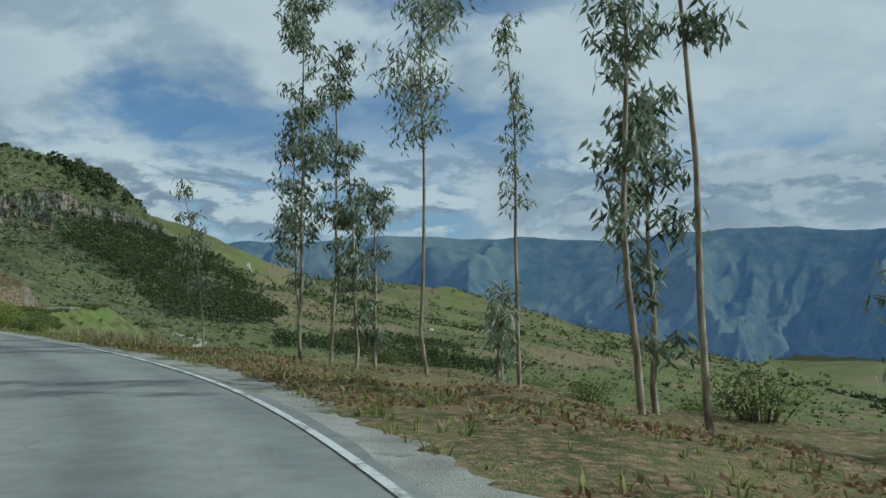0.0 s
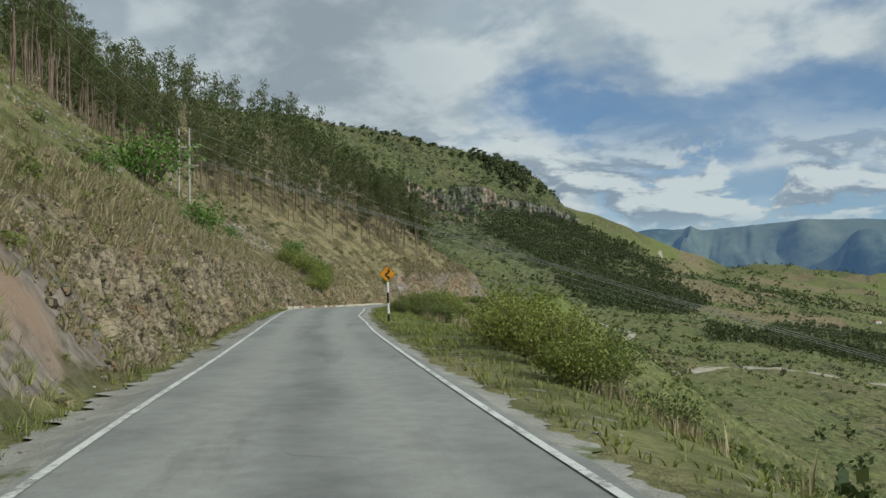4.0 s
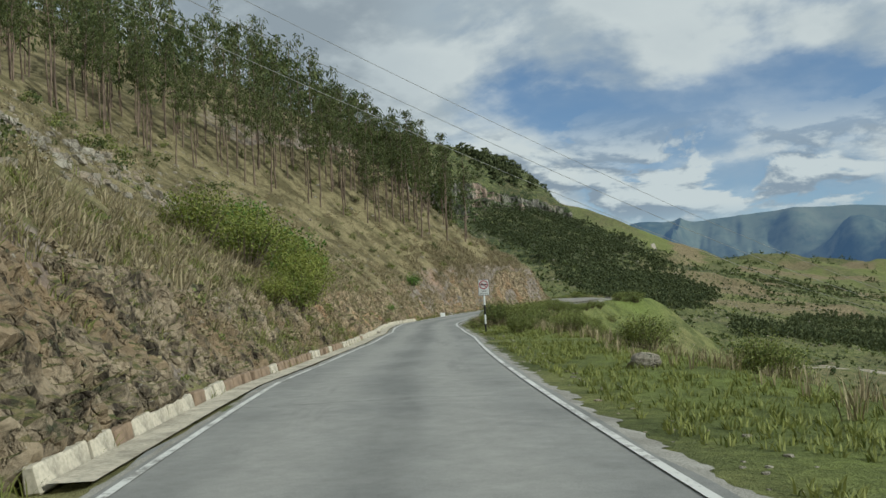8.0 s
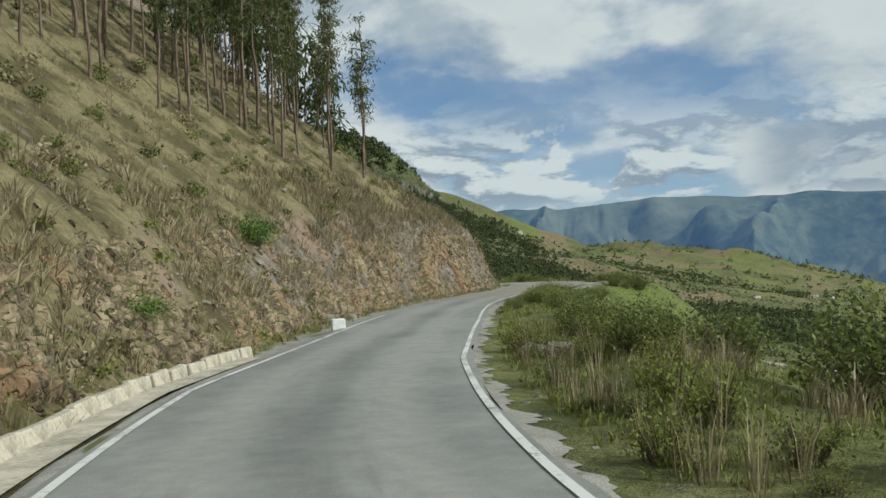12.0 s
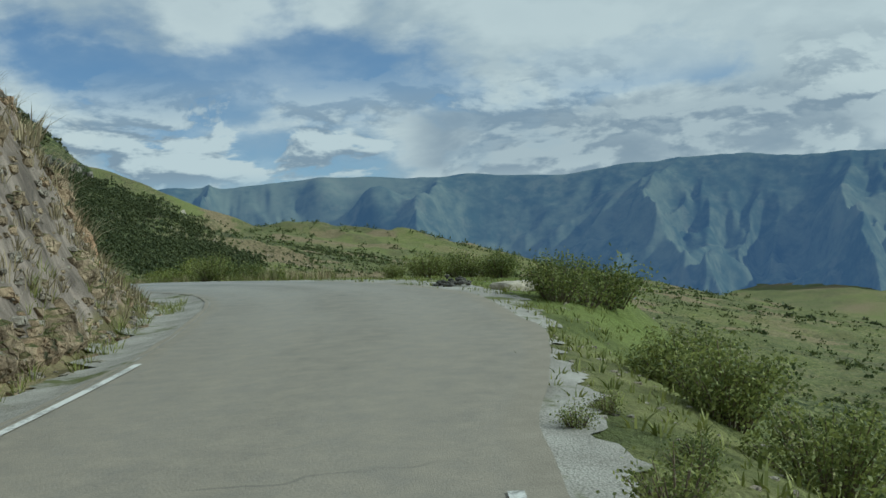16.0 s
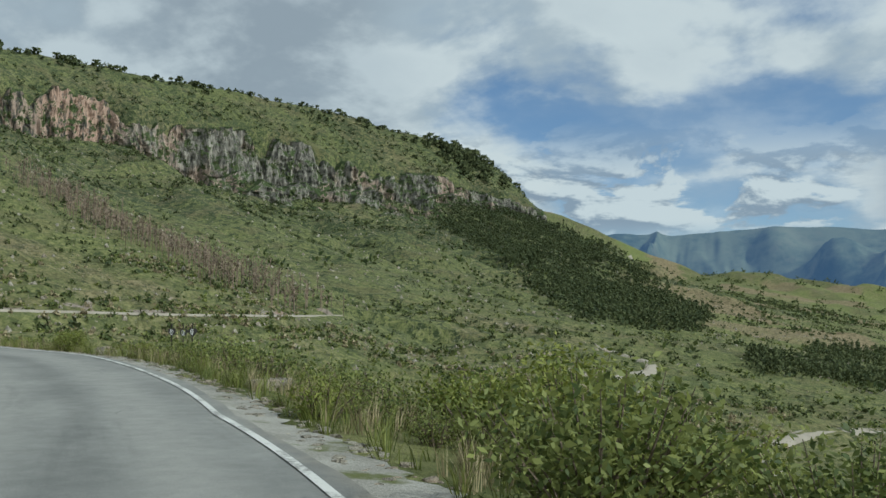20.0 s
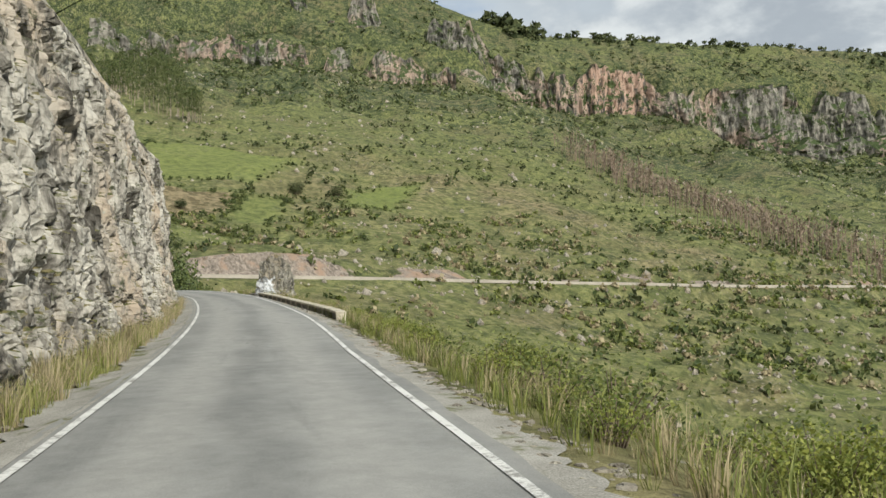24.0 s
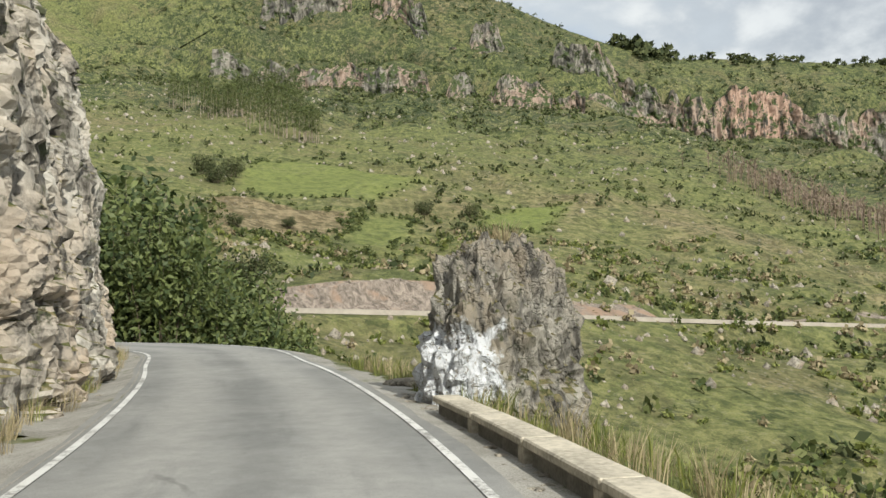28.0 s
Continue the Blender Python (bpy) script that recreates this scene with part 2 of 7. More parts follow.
def road_material():
    m, n = material("worn_asphalt")
    co = place(n)
    across, along = attr(n, "across"), attr(n, "along")
    n1, n2, n3 = n.noise(co, 0.25, 5, 0.6), n.noise(co, 2.6, 6, 0.7), n.noise(co, 60.0, 3, 0.6)
    base = n.mix(n.ramp(n1, 0.35, 0.65), (0.205, 0.203, 0.190), (0.275, 0.270, 0.250))
    # two worn wheel tracks and the darker strip between
    lane = n.math("ABSOLUTE", n.math("SUBTRACT", n.math("ABSOLUTE", across), 0.42))
    base = n.mix(n.math("MULTIPLY", n.ramp(lane, 0.30, 0.05), 0.8), base, (0.300, 0.292, 0.268))
    seam = n.math("ABSOLUTE", n.math("ADD", n.math("ADD", across, 0.03), n.math("MULTIPLY", n.math("SUBTRACT", n.noise(co, 0.12, 2), 0.5), 0.45)))
    base = n.mix(n.math("MULTIPLY", n.ramp(seam, 0.18, 0.04), 0.3), base, (0.125, 0.125, 0.119))
    patch = n.noise(n.add("ShaderNodeCombineXYZ", {0: n.math("MULTIPLY", across, 1.2), 1: n.math("MULTIPLY", along, 0.04), 2: 0.0}).outputs[0], 2.0, 5, 0.65)
    base = n.mix(n.math("MULTIPLY", n.ramp(patch, 0.56, 0.68), 0.3), base, (0.115, 0.115, 0.110))
    dust = attr(n, "dust")
    base = n.mix(n.ramp(n.math("ADD", dust, n.math("MULTIPLY", n.math("SUBTRACT", n2, 0.5), 0.7)), 0.3, 1.1), base, (0.255, 0.225, 0.175))
    crack = n.add("ShaderNodeTexVoronoi", {"Vector": n.add("ShaderNodeVectorMath", {0: co, 1: n.add("ShaderNodeVectorMath", {0: n.add("ShaderNodeTexNoise", {"Vector": co, "Scale": 0.8}).outputs["Color"], 1: (1.6, 1.6, 0)}, operation="MULTIPLY").outputs[0]}).outputs[0], "Scale": 0.16}, feature="DISTANCE_TO_EDGE").outputs["Distance"]
    base = n.mix(n.math("MULTIPLY", n.ramp(crack, 0.006, 0.002), n.ramp(n1, 0.52, 0.62, 0.0, 0.3)), base, (0.05, 0.05, 0.048))
    k = n.ramp(n.math("ADD", n.math("MULTIPLY", n2, 0.5), n.math("MULTIPLY", n3, 0.5)), 0.3, 0.7, 0.8, 1.2)
    base = n.mix(1.0, base, n.add("ShaderNodeCombineColor", {0: k, 1: k, 2: k}).outputs[0], "MULTIPLY")
    return finish(m, n, base, 0.82, n.math("ADD", n3, n.math("MULTIPLY", n2, 0.6)), 0.5, 0.012, spec=0.3)


def paint_material():
    m, n = material("worn_white_paint")
    co = place(n)
    wear = n.math("ADD", n.math("MULTIPLY", n.noise(co, 1.1, 5, 0.7), 0.6), n.math("MULTIPLY", n.noise(co, 14.0, 4, 0.7), 0.4))
    col = n.mix(n.ramp(wear, 0.48, 0.61), (0.64, 0.63, 0.59), (0.24, 0.23, 0.21))
    return finish(m, n, col, 0.7, wear, 0.2, 0.006)


def gravel_material():
    m, n = material("gravel")
    co = place(n)
    v = n.add("ShaderNodeTexVoronoi", {"Vector": co, "Scale": 42.0})
    f = n.math("ADD", n.math("MULTIPLY", n.noise(co, 0.9, 5, 0.65), 0.6), n.math("MULTIPLY", v.outputs["Distance"], 0.35))
    col = n.mix(n.ramp(f, 0.25, 0.7), (0.42, 0.40, 0.355), (0.20, 0.188, 0.16))
    col = n.mix(n.ramp(n.noise(co, 0.5, 5, 0.7), 0.56, 0.66), col, (0.12, 0.13, 0.05))
    return finish(m, n, col, 0.95, v.outputs["Distance"], 0.5, 0.015, spec=0.15)


def leaf_material(name, dark, light, trans=0.25, shine=0.35):
    m, n = material(name)
    r = n.add("ShaderNodeNewGeometry").outputs["Random Per Island"]
    o = n.add("ShaderNodeObjectInfo").outputs["Random"]
    col = n.mix(n.ramp(n.math("ADD", n.math("MULTIPLY", r, 0.75), n.math("MULTIPLY", o, 0.25)), 0.0, 1.0), dark, light)
    a = n.add("ShaderNodeBsdfPrincipled", {"Base Color": col, "Roughness": 0.6, "Specular IOR Level": shine})
    t = n.add("ShaderNodeBsdfTranslucent", {"Color": col})
    n.add("ShaderNodeOutputMaterial", {0: n.add("ShaderNodeMixShader", {0: trans, 1: a, 2: t})})
    return m


def bark_material(name, pale, dark):
    m, n = material(name)
    co = place(n, (3.0, 3.0, 0.6))
    f = n.noise(co, 2.2, 6, 0.7)
    col = n.mix(n.ramp(f, 0.38, 0.62), pale, dark)
    return finish(m, n, col, 0.85, f, 0.5, 0.02)


def rock_material(name, pale, dark, warm, scale=1.0, grass=True):
    m, n = material(name)
    co = place(n)
    v = n.noise(place(n, (1.0, 1.0, 0.55)), 0.9 * scale, 9, 0.7, distort=0.7)
    col = n.mix(n.ramp(v, 0.36, 0.60), dark, pale)
    col = n.mix(n.math("MULTIPLY", n.ramp(n.noise(co, 0.17 * scale, 4), 0.46, 0.64), n.ramp(v, 0.40, 0.55)), col, warm)
    lich = n.noise(co, 3.2 * scale, 7, 0.75)
    col = n.mix(n.ramp(lich, 0.60, 0.70), col, (0.42, 0.40, 0.33))
    col = n.mix(n.ramp(n.noise(co, 1.5 * scale, 6, 0.7), 0.57, 0.66), col, (0.075, 0.080, 0.045))
    crev = n.add("ShaderNodeTexVoronoi", {"Vector": n.add("ShaderNodeVectorMath", {0: co, 1: n.add("ShaderNodeVectorMath", {0: n.add("ShaderNodeTexNoise", {"Vector": co, "Scale": 1.6 * scale, "Detail": 4.0}).outputs["Color"], 1: (1.1, 1.1, 1.1)}, operation="MULTIPLY").outputs[0]}).outputs[0], "Scale": 0.8 * scale}, feature="DISTANCE_TO_EDGE").outputs["Distance"]
    h = n.math("ADD", n.math("MULTIPLY", v, 1.2), n.math("ADD", n.math("MULTIPLY", lich, 0.35), n.ramp(crev, 0.0, 0.10, -0.35, 0.05)))
    if grass:
        up = n.add("ShaderNodeSeparateXYZ", {0: n.add("ShaderNodeNewGeometry").outputs["True Normal"]}).outputs[2]
        k = n.ramp(n.math("ADD", up, n.math("MULTIPLY", n.math("SUBTRACT", n.noise(co, 1.3, 5, 0.7), 0.5), 0.9)), 0.62, 0.78)
        col = n.mix(k, col, n.mix(n.ramp(lich, 0.4, 0.6), (0.075, 0.085, 0.030), (0.21, 0.175, 0.085)))
    return finish(m, n, col, 0.92, h, 0.95, 0.16, spec=0.2)


def haze_material():
    """Far mountains: dark green slopes, kilometres of blue haze added as emission."""
    m, n = material("distant_mountains")
    co = place(n)
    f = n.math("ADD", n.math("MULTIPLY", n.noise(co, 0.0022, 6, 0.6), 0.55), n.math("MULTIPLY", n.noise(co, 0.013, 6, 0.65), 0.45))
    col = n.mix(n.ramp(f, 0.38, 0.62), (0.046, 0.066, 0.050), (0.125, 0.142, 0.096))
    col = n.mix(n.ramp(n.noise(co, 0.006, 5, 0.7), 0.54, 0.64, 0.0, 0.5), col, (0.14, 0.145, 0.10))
    # the slopes themselves glow blue to stand for the haze before them
    haze_glow = n.add("ShaderNodeEmission", {"Color": (0.19, 0.36, 0.74, 1), "Strength": 0.18})
    return finish(m, n, col, 1.0, f, 0.4, 12.0, spec=0.0, extra=haze_glow)


GROUND, ASPHALT, PAINT, GRAVEL = ground_material(), road_material(), paint_material(), gravel_material()
CLIFF = rock_material("pale_cut_rock", (0.53, 0.495, 0.425), (0.070, 0.062, 0.050), (0.43, 0.35, 0.265))
STONE = rock_material("loose_stone", (0.43, 0.39, 0.315), (0.20, 0.175, 0.14), (0.37, 0.30, 0.225), 2.0, False)
TAN_CUT = rock_material("tan_cut_rock", (0.43, 0.335, 0.215), (0.115, 0.086, 0.055), (0.37, 0.235, 0.135), 1.6)
FAR = haze_material()
GROUND_ROCK = rock_material("brown_cut_rock", (0.39, 0.315, 0.215), (0.045, 0.036, 0.026), (0.27, 0.195, 0.115), 1.7)


def far_rock_material():
    m, n = material("ribbed_cliff_rock")
    co = place(n)
    streak = n.noise(place(n, (0.13, 0.13, 0.045)), 1.0, 7, 0.68)
    col = n.mix(n.ramp(streak, 0.36, 0.62), (0.065, 0.063, 0.055), (0.31, 0.285, 0.24))
    pink = n.ramp(n.add("ShaderNodeVectorMath", {0: co, 1: (-1010.0, 1205.0, 225.0)}, operation="DISTANCE").outputs["Value"], 40.0, 95.0, 1.0, 0.0)
    warm = n.math("MAXIMUM", pink, n.ramp(n.noise(co, 0.012, 3), 0.48, 0.60, 0.0, 0.6))
    col = n.mix(n.math("MULTIPLY", warm, n.ramp(streak, 0.40, 0.52)), col, (0.43, 0.295, 0.225))
    col = n.mix(n.ramp(n.noise(co, 0.07, 6, 0.75), 0.525, 0.57), col, n.mix(n.ramp(n.noise(co, 0.3, 4), 0.4, 0.6), (0.040, 0.058, 0.024), (0.095, 0.110, 0.045)))
    up = n.add("ShaderNodeSeparateXYZ", {0: n.add("ShaderNodeNewGeometry").outputs["True Normal"]}).outputs[2]
    col = n.mix(n.ramp(up, 0.38, 0.55), col, (0.06, 0.08, 0.032))
    return finish(m, n, col, 0.95, n.math("ADD", streak, n.math("MULTIPLY", n.noise(co, 0.35, 5, 0.7), 0.5)), 0.9, 2.5, spec=0.1)


FAR_ROCK = far_rock_material()


def pillar_material():
    """Lichened rock with a flaking whitewashed patch low on one side."""
    m = rock_material("lichened_pillar_rock", (0.42, 0.395, 0.34), (0.10, 0.092, 0.078), (0.31, 0.265, 0.20), 2.2)
    n = Nodes(m.node_tree)
    b = [k for k in m.node_tree.nodes if k.bl_idname == "ShaderNodeBsdfPrincipled"][0]
    col = b.inputs["Base Color"].links[0].from_socket
    co = n.add("ShaderNodeTexCoord").outputs["Object"]
    p = n.add("ShaderNodeSeparateXYZ", {0: co}).outputs
    wob = n.math("MULTIPLY", n.math("SUBTRACT", n.noise(co, 1.8, 6, 0.65), 0.5), 1.6)
    side = n.ramp(n.math("ADD", p[0], wob), -0.42, -0.58)
    band = n.math("MULTIPLY", n.ramp(n.math("ADD", p[2], wob), 1.15, 1.0), n.ramp(n.math("ADD", p[2], wob), -1.9, -1.7))
    face = n.ramp(n.add("ShaderNodeSeparateXYZ", {0: n.add("ShaderNodeTexCoord").outputs["Normal"]}).outputs[1], 0.25, 0.0)
    chips = n.ramp(n.noise(co, 9.0, 5, 0.7), 0.62, 0.54)
    k = n.math("MULTIPLY", n.math("MULTIPLY", side, band), n.math("MULTIPLY", chips, face))
    n.put(b.inputs["Base Color"], n.mix(k, col, (0.68, 0.69, 0.70)))
    return m


PILLAR = pillar_material()
CONCRETE = plain("weathered_concrete", (0.43, 0.385, 0.30), 0.9, 0.4, 1.6, bump=0.4, dist=0.02)
DARK_CONCRETE = plain("darker_concrete", (0.20, 0.185, 0.155), 0.95, 0.35, 2.2, bump=0.4, dist=0.02)
DARK_STONE = plain("dark_heap_stone", (0.085, 0.080, 0.070), 0.95, 0.4, 3.0, bump=0.4, dist=0.02)
YELLOW = plain("sign_yellow", (0.72, 0.30, 0.015), 0.45, 0.08)
BLACK = plain("black_paint", (0.018, 0.018, 0.018), 0.5, 0.2)
WHITE = plain("white_paint", (0.72, 0.72, 0.70), 0.5, 0.1)
RED = plain("sign_red", (0.34, 0.03, 0.04), 0.5, 0.08)
IRON = plain("black_iron", (0.022, 0.018, 0.016), 0.55, 0.3)
RUST = plain("rusty_tin", (0.20, 0.13, 0.07), 0.7, 0.3)
POLE = plain("weathered_pole", (0.40, 0.37, 0.32), 0.9, 0.2)
WIRE = plain("wire", (0.30, 0.29, 0.27), 0.5, 0.1)
KERB_BROWN = plain("stained_kerb", (0.23, 0.165, 0.11), 0.95, 0.3, 2.0, bump=0.4, dist=0.02)
WHITEWASH = plain("flaking_whitewash", (0.74, 0.74, 0.72), 0.9, 0.15)
# pale end of the eucalyptus range also puts sky shine into leaf colour
LEAF_EUC = leaf_material("eucalyptus_leaf", (0.050, 0.075, 0.040), (0.40, 0.43, 0.30), 0.4, 0.5)
LEAF_WOOD = leaf_material("forest_leaf", (0.048, 0.072, 0.026), (0.160, 0.175, 0.062), 0.25, 0.15)
LEAF_BUSH = leaf_material("shrub_leaf", (0.070, 0.100, 0.026), (0.32, 0.34, 0.10), 0.4)
LEAF_GROVE = leaf_material("grove_leaf", (0.035, 0.058, 0.020), (0.17, 0.20, 0.065))
LEAF_LIME = leaf_material("lime_shrub_leaf", (0.10, 0.14, 0.022), (0.32, 0.33, 0.075), 0.35)
LEAF_BRIGHT = leaf_material("fresh_shrub_leaf", (0.065, 0.14, 0.018), (0.17, 0.27, 0.045))
GRASS = leaf_material("green_grass", (0.085, 0.110, 0.020), (0.30, 0.31, 0.085))
STRAW = leaf_material("dry_grass", (0.13, 0.105, 0.055), (0.47, 0.39, 0.23))
LITTER = leaf_material("dead_leaves", (0.14, 0.075, 0.035), (0.36, 0.22, 0.12))
DARKWOOD = leaf_material("dark_wood_leaf", (0.040, 0.054, 0.025), (0.120, 0.132, 0.058), 0.15, 0.08)
CONIFER = leaf_material("conifer_needles", (0.052, 0.070, 0.034), (0.150, 0.165, 0.074), 0.2, 0.05)
BURNT = leaf_material("bare_brown_wood", (0.12, 0.088, 0.064), (0.29, 0.215, 0.155), 0.05)
BARK = bark_material("pale_bark", (0.40, 0.34, 0.26), (0.16, 0.12, 0.085))
# brown gum bark, coloured darker for the shade among the trunks
BARK_WOOD = bark_material("shade_darkened_bark", (0.25, 0.185, 0.135), (0.10, 0.072, 0.052))
TWIG = bark_material("brown_bark", (0.20, 0.155, 0.11), (0.09, 0.068, 0.05))

# ---- plan: the road's line, from south to north-west, about every 14.3 m ----
ROAD = [(3.3, -14.0, 0.0), (0.0, 0.0, -0.06), (-4.7, 13.5, -0.19), (-11.4, 26.1, -0.33), (-19.1, 38.2, -0.46), (-27.1, 50.0, -0.59), (-35.0, 61.9, -0.71),
        (-42.7, 73.9, -0.84), (-50.4, 86.0, -0.88), (-57.8, 98.2, -0.82), (-65.1, 110.5, -0.85), (-71.7, 123.2, -1.11), (-77.9, 136.1, -1.44),
        (-83.8, 149.1, -1.77), (-89.5, 162.2, -2.08), (-94.6, 175.6, -2.37), (-98.2, 189.4, -2.57), (-101.3, 203.4, -2.72), (-103.6, 217.5, -2.87),
        (-104.5, 231.8, -3.04), (-104.2, 246.1, -3.05), (-105.9, 260.2, -3.05), (-112.7, 272.7, -3.29), (-122.2, 283.4, -3.61), (-133.4, 292.2, -3.94),
        (-145.8, 299.3, -4.28), (-158.7, 305.4, -4.53), (-171.8, 311.2, -4.64), (-185.0, 316.6, -4.70), (-198.4, 321.6, -4.76)]
# the way in from behind, and the bend that leads on behind the cliff
ROAD = [(4.6, -28.3, 0.1), *ROAD, (-211.9, 326.1, -4.80), (-225.9, 329.4, -4.85)]
ROAD += [(-239.6, 331.0, -4.9), (-251.5, 324.5, -4.9), (-257.0, 311.5, -4.8), (-259.0, 297.4, -4.6)]
STEP = 14.3
S0 = -2 * STEP


def spline(points, n):
    """A smooth line through points, n samples for each span."""
    p = np.array(points, float)
    p = np.vstack([2 * p[0] - p[1], p, 2 * p[-1] - p[-2]])
    out = []
    for i in range(1, len(p) - 2):
        t = np.linspace(0, 1, n, endpoint=False)[:, None]
        a, b, c, d = p[i - 1], p[i], p[i + 1], p[i + 2]
        out.append(0.5 * (2 * b + (c - a) * t + (2 * a - 5 * b + 4 * c - d) * t**2 + (3 * b - a - 3 * c + d) * t**3))
    return np.vstack(out + [p[-2:-1]])


LINE = spline(ROAD, 26)
LINE_S = S0 + np.arange(len(LINE)) * (STEP / 26)
TAN = np.gradient(LINE[:, :2], axis=0)
TAN /= np.linalg.norm(TAN, axis=1)[:, None]
LEFT = np.stack([-TAN[:, 1], TAN[:, 0]], -1)
END_S = LINE_S[-1]


def table(s, *pairs):
    k = np.array(pairs, float)
    return np.interp(s, k[:, 0], k[:, 1])


def left_edge(s):
    return table(s, (0, 2.5), (66, 2.6), (100, 2.5), (125, 2.75), (150, 2.9), (157, 2.5), (172, 1.97), (186, 1.97), (198, 2.9), (206, 3.6), (219, 3.35),
                 (245, 3.15), (258, 3.9), (272, 3.6), (300, 3.6), (321, 3.4), (339, 2.75), (404, 2.75))


def right_edge(s):
    return table(s, (0, -2.3), (26, -2.5), (42, -2.25), (65, -2.6), (106, -2.43), (114, -2.2), (124, -2.75), (172, -2.88), (186, -2.4), (198, -1.65),
                 (210, -1.1), (225, -1.35), (245, -1.05), (256, -0.77), (268, -1.0), (291, -1.65), (302, -1.4), (312, -1.05), (321, -1.5), (333, -2.3),
                 (342, -1.93), (364, -1.65), (380, -1.83), (409, -1.7), (440, -2.2))


def at(s, d=0.0, z=0.0):
    """The place at s along the road, d to its left and z above it."""
    s, d = np.asarray(s, float), np.asarray(d, float)
    p = np.stack([np.interp(s, LINE_S, LINE[:, i]) for i in range(3)], -1)
    n = np.stack([np.interp(s, LINE_S, LEFT[:, i]) for i in range(2)], -1)
    p[..., :2] += n * d[..., None] if d.ndim else n * d
    p[..., 2] += z
    return p


def nearest(x, y):
    """Station and offset of places in the plan, and the distance to the road's line."""
    s, d, r = np.zeros(len(x)), np.zeros(len(x)), np.zeros(len(x))
    pts, idx = LINE[::5, :2], np.arange(0, len(LINE), 5)
    for i in range(0, len(x), 20000):
        q = np.stack([x[i:i + 20000], y[i:i + 20000]], -1)
        k = idx[((q[:, None, :] - pts[None]) ** 2).sum(-1).argmin(1)]
        v = q - LINE[k, :2]
        s[i:i + 20000] = LINE_S[k] + (v * TAN[k]).sum(1)
        d[i:i + 20000] = (v * LEFT[k]).sum(1)
        r[i:i + 20000] = np.hypot(v[:, 0], v[:, 1])
    return s, d, r


def lattice(i, j, seed):
    h = np.sin(i * 127.1 + j * 311.7 + seed * 74.7) * 43758.5453
    return h - np.floor(h)


def value_noise(x, y, seed=0):
    i, j = np.floor(x), np.floor(y)
    u, v = x - i, y - j
    u, v = u * u * (3 - 2 * u), v * v * (3 - 2 * v)
    a, b = lattice(i, j, seed), lattice(i + 1, j, seed)
    c, d = lattice(i, j + 1, seed), lattice(i + 1, j + 1, seed)
    return (a * (1 - u) + b * u) * (1 - v) + (c * (1 - u) + d * u) * v - 0.5


def fbm(x, y, octaves=4, seed=0, gain=0.5):
    out, amp = 0, 1.0
    for k in range(octaves):
        out = out + amp * value_noise(x, y, seed + k)
        x, y, amp = x * 2.03 + 17.3, y * 2.03 - 9.1, amp * gain
    return out


def smooth(x, lo, hi):
    t = np.clip((x - lo) / (hi - lo), 0, 1)
    return t * t * (3 - 2 * t)


# the massif across the bay: a runs along its cliff from the pink wall to the end, b runs uphill
PINK, ALONG, UPHILL = np.array((-1002.0, 1196.0)), np.array((0.52, 0.854)), np.array((-0.854, 0.52))


def massif_frame(x, y):
    v = np.stack([x - PINK[0], y - PINK[1]], -1)
    return v @ ALONG, v @ UPHILL


def massif_place(a, b):
    return PINK + np.outer(np.atleast_1d(a), ALONG) + np.outer(np.atleast_1d(b), UPHILL)


def cliff_foot(a):
    return table(a, (-1000, 330), (-520, 268), (-370, 262), (-220, 240), (-110, 200), (-47, 184), (30, 188), (114, 160), (146, 142), (257, 139), (351, 140), (495, 130), (671, 126), (788, 114), (830, 98), (1000, -5), (1500, -190), (2600, -330))


def cliff_top(a):
    return table(a, (-1000, 420), (-520, 322), (-370, 305), (-220, 284), (-110, 262), (-47, 246), (30, 243), (114, 233), (256, 220), (390, 206), (495, 186), (634, 180), (735, 164), (816, 142), (850, 112), (1000, 0), (1500, -188), (2600, -328))


def crest(a):
    return table(a, (-1000, 600), (-520, 480), (-307, 415), (-195, 366), (-146, 346), (-60, 327), (20, 324), (150, 315), (300, 309), (450, 299), (610, 277), (690, 274), (785, 250), (850, 220), (920, 160), (1000, 90), (1200, -60), (1500, -180), (2600, -320))


def massif(x, y):
    a, b0 = massif_frame(x, y)
    b = b0 + 34 * fbm(a / 75, b0 / 300, 4, 11, 0.62)
    foot = -57 - 0.147 * np.clip(a, -900, 1400)
    low_top, wall_top, top = cliff_foot(a), cliff_top(a), crest(a)
    t = np.clip((b0 + 1000) / 1000, -3.5, 1)
    low = foot + (low_top - foot) * np.sign(t) * np.abs(t) ** 1.12 - 0.25 * np.clip(-1150 - b0, 0, 3000)
    h = low + (wall_top - low_top) * smooth(b, -2, 20) + np.clip((b0 - 20) / 130, 0, 1) * (top - wall_top) + np.clip(b0 - 150, 0, 3000) * 0.03
    # a lower row of outcrops, gullies down the slope, rough ground
    h = h + 26 * smooth(b, -120, -104) * smooth(a, -240, -330) * (1 - smooth(b, -60, 0))
    gully = np.abs(fbm(a / 95 + 0.25 * fbm(a / 60, b0 / 60, 2, 15), b0 / 420, 3, 13)) - 0.2
    h = h + 30 * gully * smooth(b0, -820, -420) * (1 - smooth(b0, -90, -10))
    rough = fbm(x / 42, y / 42, 5, 3, 0.55) * (5 + 9 * smooth(b0, -700, -200) - 7 * smooth(b0, 0, 60))
    return h + rough


